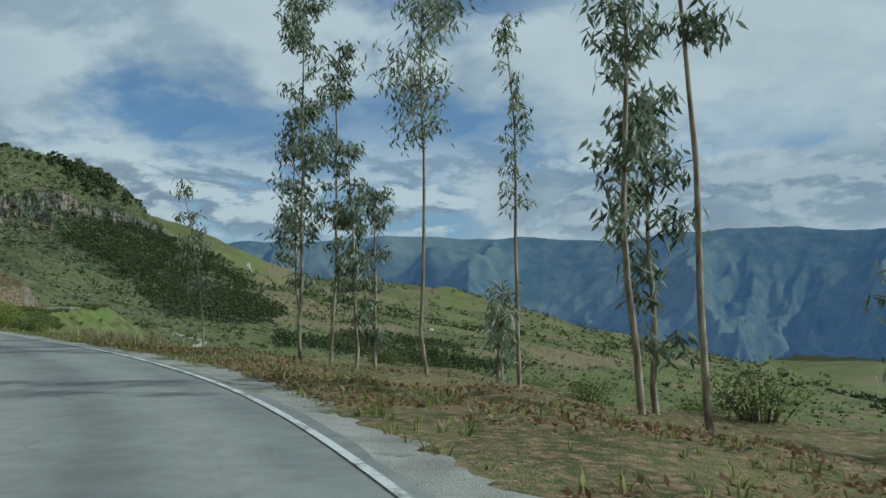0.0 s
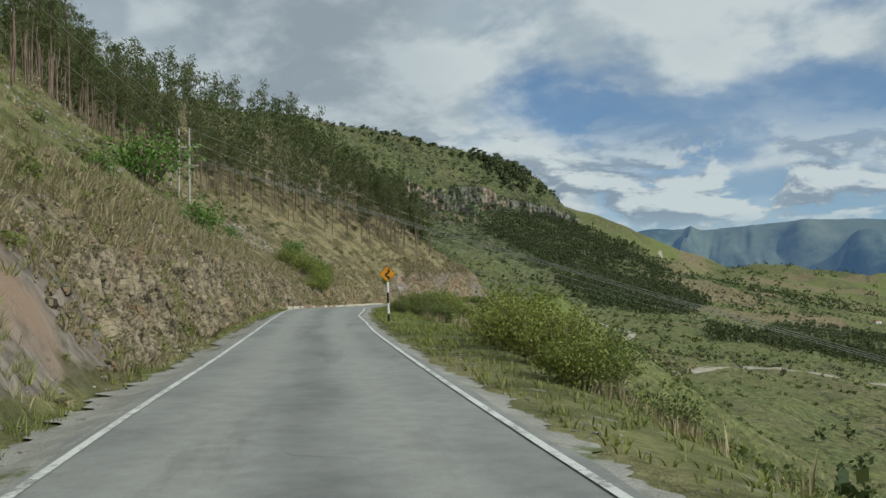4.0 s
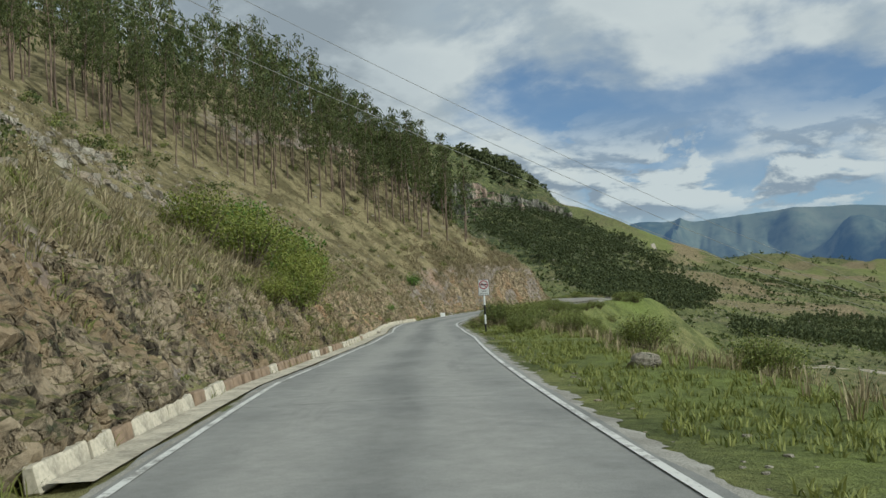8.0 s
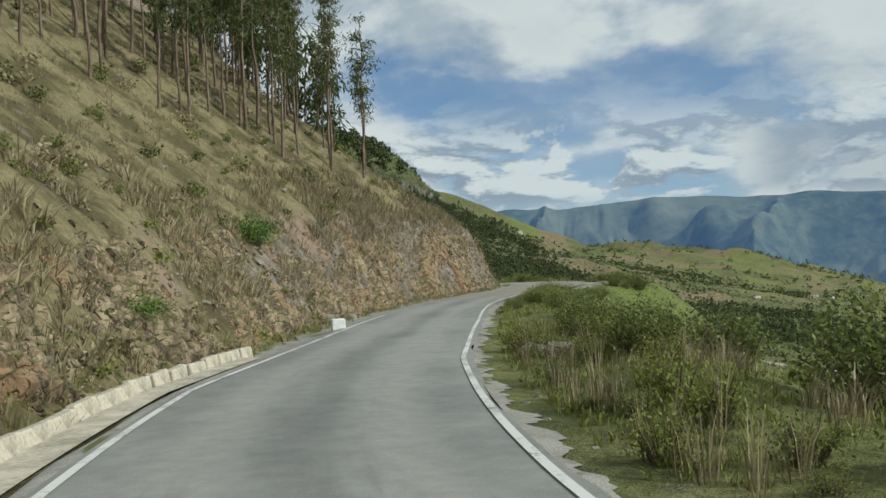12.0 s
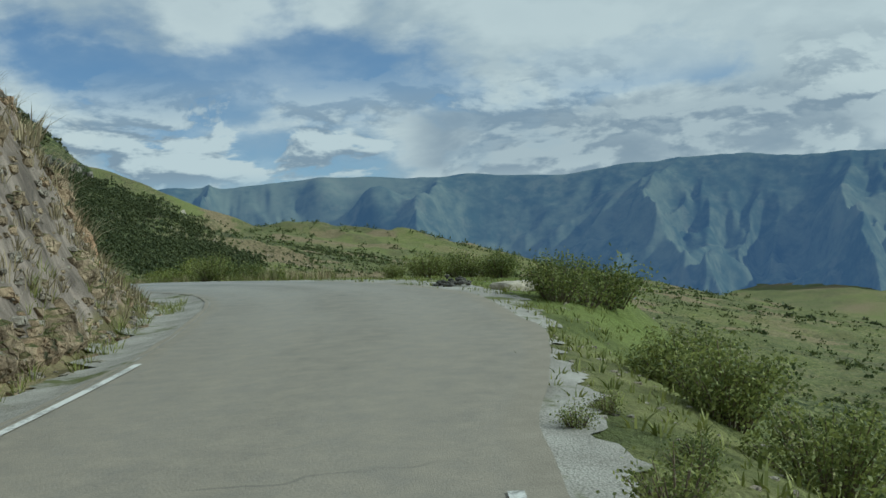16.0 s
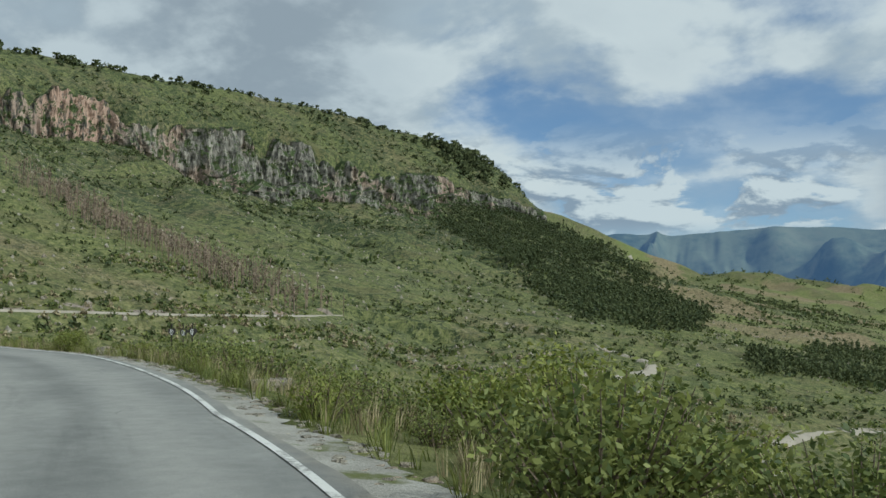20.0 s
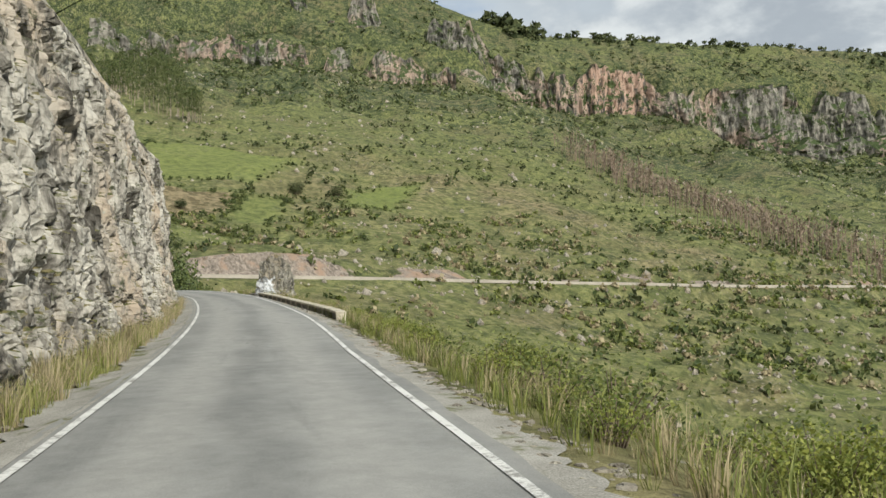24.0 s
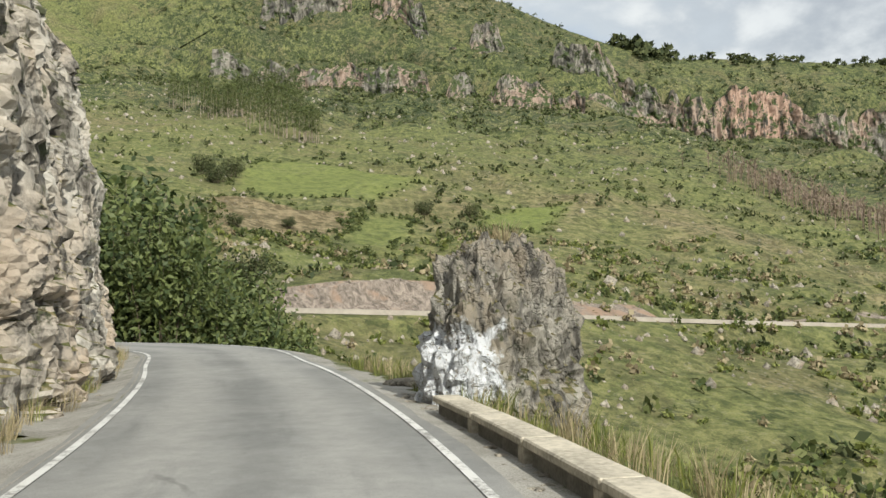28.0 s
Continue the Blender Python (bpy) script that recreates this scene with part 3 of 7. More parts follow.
def valley(x, y):
    h = -14 - 0.185 * np.clip(x + 324, 0, 3600) + 0.04 * np.clip(-x - 324, 0, 2000)
    h = h + 16 * fbm(x / 210, y / 210, 4, 21) * smooth(x, -330, 100) + 6 * fbm(x / 40, y / 40, 4, 22)
    # green hills at the valley's head, and the ridge that runs on behind the massif
    h = h + 52 * np.exp(-((x + 60) / 520) ** 2 - ((y - 2950) / 330) ** 2) * (1 + 0.7 * fbm(x / 120, y / 120, 3, 33))
    back = 235 - 0.42 * np.abs(x + 900) * (x > -900) + 22 * fbm(x / 160, y / 160, 4, 31) - 0.25 * np.abs(y - 2900)
    return np.maximum(h, back)


FAR_ROAD = spline([(-346, 338, -3.2), (-333, 358, -3.7), (-330, 380, -4.6), (-328, 415, -6.2), (-330, 455, -8.2), (-324, 490, -9.8), (-313, 530, -11.8), (-308, 570, -13.2), (-314, 605, -14.5), (-318, 650, -15.8)], 10)
PLOTS = [(((-590, 440), (-487, 400), (-470, 441), (-530, 497)), 0.6, 0.3), (((-480, 394), (-451, 427), (-426, 415), (-405, 374)), 0.0, 0.95), (((-448, 428), (-451, 448), (-393, 413), (-395, 399)), 0.45, 0.0),
         (((-470, 482), (-484, 531), (-430, 479), (-426, 457)), 0.75, 0.1), (((-411, 388), (-394, 398), (-382, 409), (-379, 379)), 0.3, 0.3), (((-170, 560), (-140, 560), (-130, 500), (-165, 500)), 0.4, 0.2),
         (((-250, 455), (-228, 475), (-205, 430), (-222, 412)), 0.4, 0.3), (((-228, 500), (-205, 520), (-180, 470), (-200, 440)), 0.35, 0.4)]


def inside(x, y, corners):
    """1 within a four-cornered plot, fading over two metres at its edge."""
    c = np.array(corners, float)
    mid, out = c.mean(0), np.full(len(x), 1e9)
    for p, q in zip(c, np.roll(c, -1, 0)):
        n = np.array((q[1] - p[1], p[0] - q[0])) / np.linalg.norm(q - p)
        n = n if (mid - p) @ n > 0 else -n
        out = np.minimum(out, (x - p[0]) * n[0] + (y - p[1]) * n[1])
    return smooth(out + 2.5 * fbm(x / 14, y / 14, 2, 63), -1, 2)


def far_road_near(x, y):
    """Distance to the far road's line and its height there; the sign tells the uphill side."""
    d, z, side = np.full(len(x), 999.0), np.zeros(len(x)), np.zeros(len(x))
    m = np.nonzero((x > -390) & (x < -250) & (y > 320) & (y < 670))[0]
    if len(m):
        v = np.stack([x[m], y[m]], -1)[:, None] - FAR_ROAD[None, :, :2]
        q = np.hypot(v[..., 0], v[..., 1])
        k = q.argmin(1)
        d[m], z[m], side[m] = q.min(1), FAR_ROAD[k, 2], np.sign(FAR_ROAD[k, 0] - x[m])
    return d, z, side


def base(x, y):
    h = np.maximum(massif(x, y), valley(x, y))
    # old terraces on the lower slope
    q = h / 2.6 + 0.9 * fbm(x / 70, y / 70, 3, 35)
    tread = (np.floor(q) + smooth(q - np.floor(q), 0.62, 0.98) - q) * 2.6
    h = h + tread * 0.85 * smooth(x, -620, -540) * (1 - smooth(x, -130, -60)) * smooth(y, 300, 360) * (1 - smooth(y, 760, 900)) * smooth(fbm(x / 90, y / 90, 2, 37), -0.25, 0.0)
    d, z, side = far_road_near(x, y)
    up = np.maximum(h, z + 0.5) + 4.6 * np.exp(-((y - 384) / 22) ** 2) * (1 - smooth(d, 12, 45))
    up = up + (z - up) * (1 - smooth(d, 4.0, 7.5))
    fall = z - 0.32 * np.clip(d - 3.6, 0, 90)
    down = np.where(d < 70, np.minimum(h, fall) * (1 - smooth(d, 40, 70)) + h * smooth(d, 40, 70), h)
    down = np.where(d < 8, np.maximum(down, fall - 0.5), down)
    return np.where(side > 0, up, down)


def cut_profile(s):
    """Foot, height and run of the cut on the hill side, and the slope over it."""
    foot = table(s, (-40, 1.6), (120, 1.6), (126, 1.5), (140, 1.4), (205, 1.4), (225, 2.2), (262, 1.6), (330, 1.6), (345, 2.2), (398, 2.2), (418, 1.6), (450, 1.5))
    high = table(s, (-40, 2.0), (45, 2.6), (80, 3.4), (100, 4.6), (128, 4.6), (160, 3.2), (200, 3.6), (235, 5.4), (252, 6.2), (266, 6.2), (277, 5.6), (286, 1.6), (325, 2.0),
                 (340, 6.0), (350, 10.5), (385, 11.5), (418, 12.0), (438, 12.0), (446, 6.0), (452, 0.6))
    run = table(s, (-40, 2.4), (60, 2.6), (100, 2.4), (160, 2.6), (200, 3.6), (235, 4.2), (252, 3.6), (277, 2.6), (290, 4.0), (320, 5.0), (340, 2.6), (350, 1.4), (418, 1.4), (440, 1.5), (452, 4.0))
    slope = table(s, (-40, 0.70), (60, 0.80), (130, 0.86), (170, 0.70), (200, 0.72), (235, 0.85), (264, 0.85), (277, 0.55), (288, 0.25), (320, 0.45), (350, 0.75), (420, 0.7), (445, 0.02))
    return foot, high, run, slope


def hill_side(s, e):
    """Height over the road on the hill side, e metres out from the paint."""
    foot, high, run, slope = cut_profile(s)
    t = np.clip((e - foot) / run, 0, 1)
    q = np.clip(e - foot - run, 0, None)
    return -0.12 * smooth(e, 0.2, 0.8) + high * (0.72 * t + 0.28 * smooth(t, 0, 1)) + slope * (np.minimum(q, 26) + 0.62 * np.clip(q - 26, 0, 150) + 0.25 * np.clip(q - 176, 0, 400))


def valley_side(s, e):
    verge = table(s, (-40, 14), (30, 13), (48, 8), (70, 2.4), (95, 4), (115, 6), (185, 5), (200, 4), (215, 3.5), (240, 2.6), (252, 2.4), (262, 2.2), (268, 2.6), (275, 3.0), (281, 5.5), (287, 10), (295, 9), (303, 4.5), (325, 5), (345, 4), (376, 2.6), (440, 3))
    level = table(s, (-40, -1.3), (30, -1.2), (48, -0.7), (70, -0.2), (95, 0.1), (115, -0.3), (160, 0.1), (190, 0.25), (200, 0.35), (215, 0.4), (235, 0.3), (252, 0.1), (270, -0.25), (290, -0.4), (330, -0.4), (345, -0.5), (372, -0.3), (380, -0.08), (425, -0.08), (440, -0.5))
    fall = table(s, (-40, 0.42), (60, 0.6), (100, 0.55), (190, 0.5), (240, 0.6), (256, 0.8), (285, 0.8), (300, 0.62), (330, 0.62), (376, 0.75), (440, 0.7))
    t = np.clip((e - 0.7) / np.maximum(verge - 0.7, 0.5), 0, 1)
    return -0.05 * smooth(e, 0.1, 0.7) + level * smooth(t, 0, 1) - fall * 0.5 * (e - verge + np.sqrt((e - verge) ** 2 + 0.64))


def land(x, y):
    """Height of the ground at places in the plan."""
    x, y = np.asarray(x, float).ravel(), np.asarray(y, float).ravel()
    s, d, r = nearest(x, y)
    road = np.interp(s, LINE_S, LINE[:, 2])
    le, re = left_edge(s), right_edge(s)
    b = base(x, y)
    up = road + hill_side(s, d - le)
    gone = smooth(s, END_S - 8, END_S + 25) + smooth(r, 320, 700)
    up = np.maximum(up * (1 - np.clip(gone, 0, 1)) + b * np.clip(gone, 0, 1), np.minimum(b, up + 500 * smooth(r, 60, 200)))
    down = np.maximum(road + valley_side(s, re - d), b)
    h = np.where(d > le, up, np.where(d < re, down, road))
    wild = np.maximum(smooth(d - le, 5, 16), smooth(re - d, 7, 16))
    calm = smooth(far_road_near(x, y)[0], 6, 34)
    return h + wild * calm * (0.9 * fbm(x / 9, y / 9, 4, 41) + 3.5 * fbm(x / 60, y / 60, 3, 43) * smooth(r, 20, 90))


def mesh_object(name, verts, faces, mats, attrs=None, smooth_faces=True, index=None):
    me = bpy.data.meshes.new(name)
    verts, faces = np.asarray(verts, np.float32), np.asarray(faces, np.int32)
    k = faces.shape[1]
    me.vertices.add(len(verts))
    me.vertices.foreach_set("co", verts.ravel())
    me.loops.add(faces.size)
    me.loops.foreach_set("vertex_index", faces.ravel())
    me.polygons.add(len(faces))
    me.polygons.foreach_set("loop_start", np.arange(0, faces.size, k, dtype=np.int32))
    me.update(calc_edges=True)
    me.polygons.foreach_set("use_smooth", np.full(len(faces), smooth_faces))
    for m in mats if isinstance(mats, (list, tuple)) else [mats]:
        me.materials.append(m)
    if index is not None:
        me.polygons.foreach_set("material_index", np.asarray(index, np.int32))
    for a, v in (attrs or {}).items():
        me.attributes.new(a, "FLOAT", "POINT").data.foreach_set("value", np.asarray(v, np.float32))
    me.validate()
    return new(name, me)


def grid_faces(rows, cols, base_index=0):
    i, j = np.meshgrid(np.arange(rows - 1), np.arange(cols - 1), indexing="ij")
    a = base_index + i * cols + j
    return np.stack([a, a + 1, a + cols + 1, a + cols], -1).reshape(-1, 4)


def cover(x, y, z, s, d, r, steep):
    """What grows where: shares of dry grass, rock, fresh green, scrub and bare soil."""
    a, b = massif_frame(x, y)
    far = smooth(r, 120, 300)
    dry = np.where(d > 0, table(s, (0, 0.35), (60, 0.55), (130, 0.45), (170, 0.75), (260, 0.8), (330, 0.35), (420, 0.35)), table(s, (0, 0.45), (60, 0.4), (120, 0.3), (330, 0.35)))
    dry = dry * (1 - far) + far * (0.24 + 0.5 * fbm(x / 130, y / 130, 3, 51))
    rock = steep * (1 - far) * np.where(d > 0, table(s, (0, 0.25), (60, 0.45), (85, 0.95), (135, 0.85), (160, 0.45), (200, 0.4), (235, 0.7), (265, 0.7), (300, 0.2), (335, 0.9), (430, 1)), 0.25)
    rock = rock + far * smooth(steep, 1.0, 1.2) * 0.18
    lush = np.where(d < 0, smooth(-d, 3, 5) * (1 - smooth(-d, 9, 16)) * table(s, (0, 0.1), (90, 0.3), (120, 0.9), (185, 0.7), (196, 0.25), (245, 0.3), (272, 0.4), (281, 1.0), (290, 1.0), (300, 0.4), (420, 0.3)), 0.15)
    # small fields: lattice plots on the valley's head, single plots under the massif
    plain_ = far * smooth(y, 900, 1300) * smooth(x, -420, -250) + far * smooth(y, 2300, 2500) * (x > -1400)
    u, v = x * 0.8 + y * 0.3 + 30 * fbm(x / 200, y / 200, 2, 53), y * 0.9 - x * 0.3 + 40 * fbm(x / 220, y / 220, 2, 55)
    cell = lattice(np.floor(u / 70), np.floor(v / 105), 7)
    plain_ = np.clip(plain_, 0, 1) * (cell > 0.4)
    lush = lush * (1 - far) + far * (0.10 * smooth(fbm(x / 90, y / 90, 3, 57), 0.1, 0.3) + plain_ * 0.4 * smooth(cell, 0.6, 0.75))
    dry = dry * (1 - plain_) + plain_ * np.where(cell < 0.62, 0.85, 0.25 + 0.4 * lattice(np.floor(u / 70), np.floor(v / 105), 9))
    tilled = plain_ * 0.9
    for corners, fresh, straw in PLOTS:
        k = inside(x, y, corners)
        lush, dry, tilled = lush * (1 - k) + fresh * k, dry * (1 - k) + straw * k, np.maximum(tilled, k)
    high = smooth(b, -620, -380) * (a > -800) * (a < 1000)
    wood = far * (1 - tilled) * (0.8 + 0.5 * high + 0.5 * fbm(x / 150, y / 150, 3, 61)) + (1 - far) * np.where(d > 0, 0.25, 0.65) * smooth(r, 12, 40)
    fd, fz, side = far_road_near(x, y)
    bank = (1 - smooth(fd, 9.0, 12.0)) * (side > 0) * smooth(fbm(x / 18, y / 18, 3, 65) + 0.5 * np.exp(-((y - 384) / 24) ** 2), 0.0, 0.22)
    rock = rock * (1 - tilled) + bank
    soil = (1 - far) * (0.25 * steep + np.where(d > 0, 0.1, table(s, (-20, 0.6), (40, 0.5), (62, 0.1))))
    return dict(dry=dry, rock=rock, lush=lush, wood=wood, soil=soil)


STRIP = {}


def near_strip():
    """The ground along the road, cut into the hill on one side and falling off on the other."""
    st = np.arange(S0, END_S, 0.45)
    e_left = np.concatenate([np.linspace(0, 1.0, 4), np.linspace(1.05, 26, 700)])
    nl, nr = 84, 44
    e_right = np.concatenate([np.linspace(0, 6, 22), np.linspace(6.5, 30, 23)])[:nr]
    q = np.linspace(0, 1, nl) ** 1.25
    el, zl = np.zeros((len(st), nl)), np.zeros((len(st), nl))
    for i, s in enumerate(st):
        z = hill_side(s, e_left)
        arc = np.concatenate([[0], np.cumsum(np.hypot(np.diff(e_left), np.diff(z)))])
        el[i] = np.interp(q * arc[-1], arc, e_left)
        zl[i] = np.interp(el[i], e_left, z)
    le, re = left_edge(st), right_edge(st)
    foot, high, run, _ = cut_profile(st)
    # how much of each vertex is cut face
    face = smooth(el, foot[:, None] - 0.1, foot[:, None] + 0.4) * (1 - smooth(el, (foot + run)[:, None] + 0.2, (foot + run)[:, None] + 2.5))
    craggy = table(st, (-40, 0.25), (20, 0.1), (280, 0.1), (300, 0.1), (338, 0.1), (450, 0.1))[:, None]
    S = np.repeat(st[:, None], nl, 1)
    arc = zl + el * 0.5
    lump = 0.75 * fbm(S / 3.4, arc / 2.6, 3, 71) + 0.55 * np.abs(fbm(S / 1.5, arc / 2.2, 3, 73)) - 0.15 + 0.35 * fbm(S / 0.8, arc / 0.6, 2, 77)
    out = face * craggy * lump * 1.5 - face * table(st, (330, 0), (340, 1.1), (446, 1.1), (450, 0))[:, None]
    steep = np.clip(np.gradient(zl, axis=1) / np.maximum(np.hypot(np.gradient(zl, axis=1), np.gradient(el, axis=1)), 1e-4), 0, 1)
    ed = el - out * steep
    ez = zl + out * np.sqrt(1 - steep**2) * 0.8
    wild = smooth(el, 2.5, 7)
    dl = le[:, None] + ed
    pl = at(S.ravel(), dl.ravel())
    pl[:, 2] += ez.ravel() + (wild.ravel()) * (0.55 * fbm(pl[:, 0] / 2.6, pl[:, 1] / 2.6, 4, 81))
    w2 = smooth(dl.ravel() - np.repeat(le, nl), 5, 16)
    pl[:, 2] += w2 * 0.9 * fbm(pl[:, 0] / 9, pl[:, 1] / 9, 4, 41)
    al = cover(pl[:, 0], pl[:, 1], pl[:, 2], S.ravel(), dl.ravel(), np.abs(dl.ravel()), np.clip(steep.ravel() * 1.25 - 0.2, 0, 1) * np.maximum(face.ravel(), 0.15))
    E = np.repeat(e_right[None], len(st), 0)
    S2 = np.repeat(st[:, None], nr, 1)
    dr = re[:, None] - E
    pr = at(S2.ravel(), dr.ravel())
    b = base(pr[:, 0], pr[:, 1])
    pr[:, 2] = np.maximum(pr[:, 2] + valley_side(S2.ravel(), E.ravel()), b)
    pr[:, 2] += smooth(E.ravel(), 1.5, 5) * 0.30 * fbm(pr[:, 0] / 2.2, pr[:, 1] / 2.2, 4, 83) + smooth(E.ravel(), 7, 16) * 0.9 * fbm(pr[:, 0] / 9, pr[:, 1] / 9, 4, 41)
    ar = cover(pr[:, 0], pr[:, 1], pr[:, 2], S2.ravel(), dr.ravel(), np.abs(dr.ravel()), np.zeros(len(pr)))
    STRIP.update(face=face, st=st, left=pl.reshape(len(st), nl, 3), right=pr.reshape(len(st), nr, 3), el=el, er=e_right)
    fl = grid_faces(len(st), nl)[:, ::-1]
    fr = grid_faces(len(st), nr, len(pl))
    # a bed under the road joins both sides
    a0, b0 = np.arange(len(st) - 1) * nl, len(pl) + np.arange(len(st) - 1) * nr
    bed = np.stack([a0, a0 + nl, b0 + nr, b0], -1)
    pl.reshape(len(st), nl, 3)[:, 0, 2] -= 0.10
    pr.reshape(len(st), nr, 3)[:, 0, 2] -= 0.10
    return np.vstack([pl, pr]), np.vstack([fl, fr, bed]), {k: np.concatenate([al[k], ar[k]]) for k in al}


def plan_patch(x0, x1, y0, y1, cell, keep, sink=0.0):
    xs, ys = np.arange(x0, x1 + cell / 2, cell), np.arange(y0, y1 + cell / 2, cell)
    X, Y = np.meshgrid(xs, ys, indexing="ij")
    x, y = X.ravel(), Y.ravel()
    faces = grid_faces(len(xs), len(ys))
    s, d, r = nearest(x, y)
    ok = keep(x, y, r)
    faces = faces[ok[faces].any(1)]
    used = np.unique(faces)
    remap = np.full(len(x), -1)
    remap[used] = np.arange(len(used))
    x, y, s, d, r = x[used], y[used], s[used], d[used], r[used]
    z = land(x, y) - sink * (1 - smooth(r, 24, 34))
    g = 1.0
    dzx = (land(x + g, y) - land(x - g, y)) / (2 * g)
    dzy = (land(x, y + g) - land(x, y - g)) / (2 * g)
    steep = np.hypot(dzx, dzy)
    return np.stack([x, y, z], -1), remap[faces], cover(x, y, z, s, d, r, np.clip(steep, 0, 1.2))


def build_ground():
    pieces = [near_strip(),
              plan_patch(-420, 130, -110, 480, 2.6, lambda x, y, r: (r > 22) & (r < 105), 0.5),
              plan_patch(-760, -60, 300, 820, 3.4, lambda x, y, r: (r > 98) & (x < 0.5 * y - 280) & (x + y * 0.2 < 40)),
              plan_patch(-1500, 1000, -300, 2400, 8.0, lambda x, y, r: (r > 98) & ~((x > -750) & (x < -70) & (y > 310) & (y < 810) & (x < 0.5 * y - 290) & (x + y * 0.2 < 30))),
              plan_patch(-1400, 900, 2390, 3500, 17.0, lambda x, y, r: r > 0),
              plan_patch(-4600, 4600, -4400, 4700, 115.0, lambda x, y, r: ((x < -1490) | (x > 990) | (y < -290) | (y > 2390)) & ~((x > -1380) & (x < 880) & (y > 2300) & (y < 3490)) & (np.hypot(x, y) < 4600))]
    verts, faces, attrs, n = [], [], {}, 0
    for v, f, a in pieces:
        verts.append(v), faces.append(f + n)
        n += len(v)
        for k in a:
            attrs.setdefault(k, []).append(a[k])
    F = np.vstack(faces)
    nl = STRIP["left"].shape[1]
    strip_left = F[:, 0] < len(STRIP["st"]) * nl
    row, col = np.minimum(F[:, 0] // nl, len(STRIP["st"]) - 1), F[:, 0] % nl
    s = STRIP["st"][row]
    bare = strip_left & (s > 339) & (s < 446)
    bare[bare] &= STRIP["face"][row[bare], col[bare]] > 0.55
    mixed = strip_left & (s > 84) & (s < 136)
    mixed[mixed] &= STRIP["face"][row[mixed], col[mixed]] > 0.6
    ob = mesh_object("ground", np.vstack(verts), F, [GROUND, CLIFF, GROUND_ROCK], {k: np.concatenate(v) for k, v in attrs.items()}, index=np.where(bare, 1, np.where(mixed, 2, 0)))
    return tagged(ob, "grassy mountainside with rocky cuts and scrub", "hillside", kind="structure")


build_ground()


def ribbon(name, st, d0, d1, z, mat, cols=2, attrs=None, crown=0.0, lie=None):
    """A strip along the road from d0 to d1."""
    f = np.linspace(0, 1, cols)
    S = np.repeat(st[:, None], cols, 1)
    D = d0[:, None] * (1 - f) + d1[:, None] * f
    p = at(S.ravel(), D.ravel())
    p[:, 2] += z + crown * (1 - (2 * np.tile(f, len(st)) - 1) ** 2)
    if lie is not None:
        p[:, 2] += lie(S.ravel(), D.ravel())
    ob = mesh_object(name, p, grid_faces(len(st), cols)[:, ::-1], mat, attrs(S.ravel(), D.ravel(), np.tile(f, len(st))) if attrs else None)
    return ob


def build_road():
    st = np.arange(S0, END_S, 0.5)
    le = left_edge(st) + 0.30 + 0.10 * fbm(st / 2.0, st * 0, 3, 91)
    re = right_edge(st) - table(st, (0, 0.28), (90, 0.2), (215, 0.16), (250, 0.3)) + 0.12 * fbm(st / 1.6, st * 0, 3, 93)
    # the lay-by on the outside of the spur is paved further out
    re = re - 1.3 * smooth(st, 262, 272) * (1 - smooth(st, 278, 290))
    dust = lambda s, d, f: dict(across=2 * f - 1, along=s, dust=table(s, (0, 0.02), (215, 0.05), (245, 0.45), (262, 0.95), (285, 0.7), (310, 0.25), (330, 0.12), (440, 0.15)) + 0.35 * smooth(np.abs(2 * f - 1), 0.86, 1.0))
    road = ribbon("road", st, re, le, 0.02, ASPHALT, 15, dust, crown=0.03)
    tagged(road, "narrow worn grey asphalt mountain road", "road", kind="structure")

    def line(name, s0, s1, edge):
        k = np.arange(s0, s1, 0.5)
        wide = 0.115
        c = edge(k)
        ob = ribbon(name, k, c - wide / 2, c + wide / 2, 0.042, PAINT, 2)
        tagged(ob, "worn white painted edge line on asphalt", "road marking", kind="structure")

    for a, b in ((S0, 232), (258, 270), (300, END_S)):
        line("road_marking", a, b, left_edge)
    for a, b in ((S0, 262), (291, END_S)):
        line("road_marking", a, b, right_edge)

    # gravel shoulder on the valley side, ragged at its outer edge
    k = np.arange(S0, END_S, 0.16)
    wide = table(k, (-30, 0.7), (20, 1.0), (50, 0.7), (90, 0.4), (180, 0.3), (215, 0.25), (240, 0.5), (250, 0.4), (258, 0.4), (266, 1.2), (280, 2.6), (292, 2.6), (300, 1.2), (308, 0.9), (330, 0.7), (350, 0.7), (420, 1.0))
    wide = np.clip(wide * (1 + 0.35 * fbm(k / 3.0, k * 0, 3, 95)) + 0.3 * fbm(k / 0.5, k * 0, 4, 96, 0.7), 0.1, 3.8)
    inner = right_edge(k) - 0.15
    gravel = ribbon("shoulder", k, inner - wide, inner, 0.016, GRAVEL, 8, lie=lambda q, d: valley_side(q, right_edge(q) - d) * 0.96)
    tagged(gravel, "pale gravel shoulder beside the asphalt", "shoulder", kind="structure")
    inner = left_edge(k) + 0.15
    wide = np.maximum(table(k, (-30, 1.0), (100, 0.9), (126, 0.1), (206, 0.1), (216, 1.2), (262, 1.4), (330, 0.8), (420, 1.2)) * (1 + 0.5 * fbm(k / 3.3, k * 0, 3, 97) + 0.5 * fbm(k / 0.4, k * 0, 3, 98)), 0.05)
    tagged(ribbon("shoulder", k, inner, inner + wide, 0.008, GRAVEL, 5, lie=lambda q, d: 0.02 + np.minimum(0, hill_side(q, d - left_edge(q)) * 0.9)), "stony gutter at the foot of the cut", "shoulder", kind="structure")


build_road()


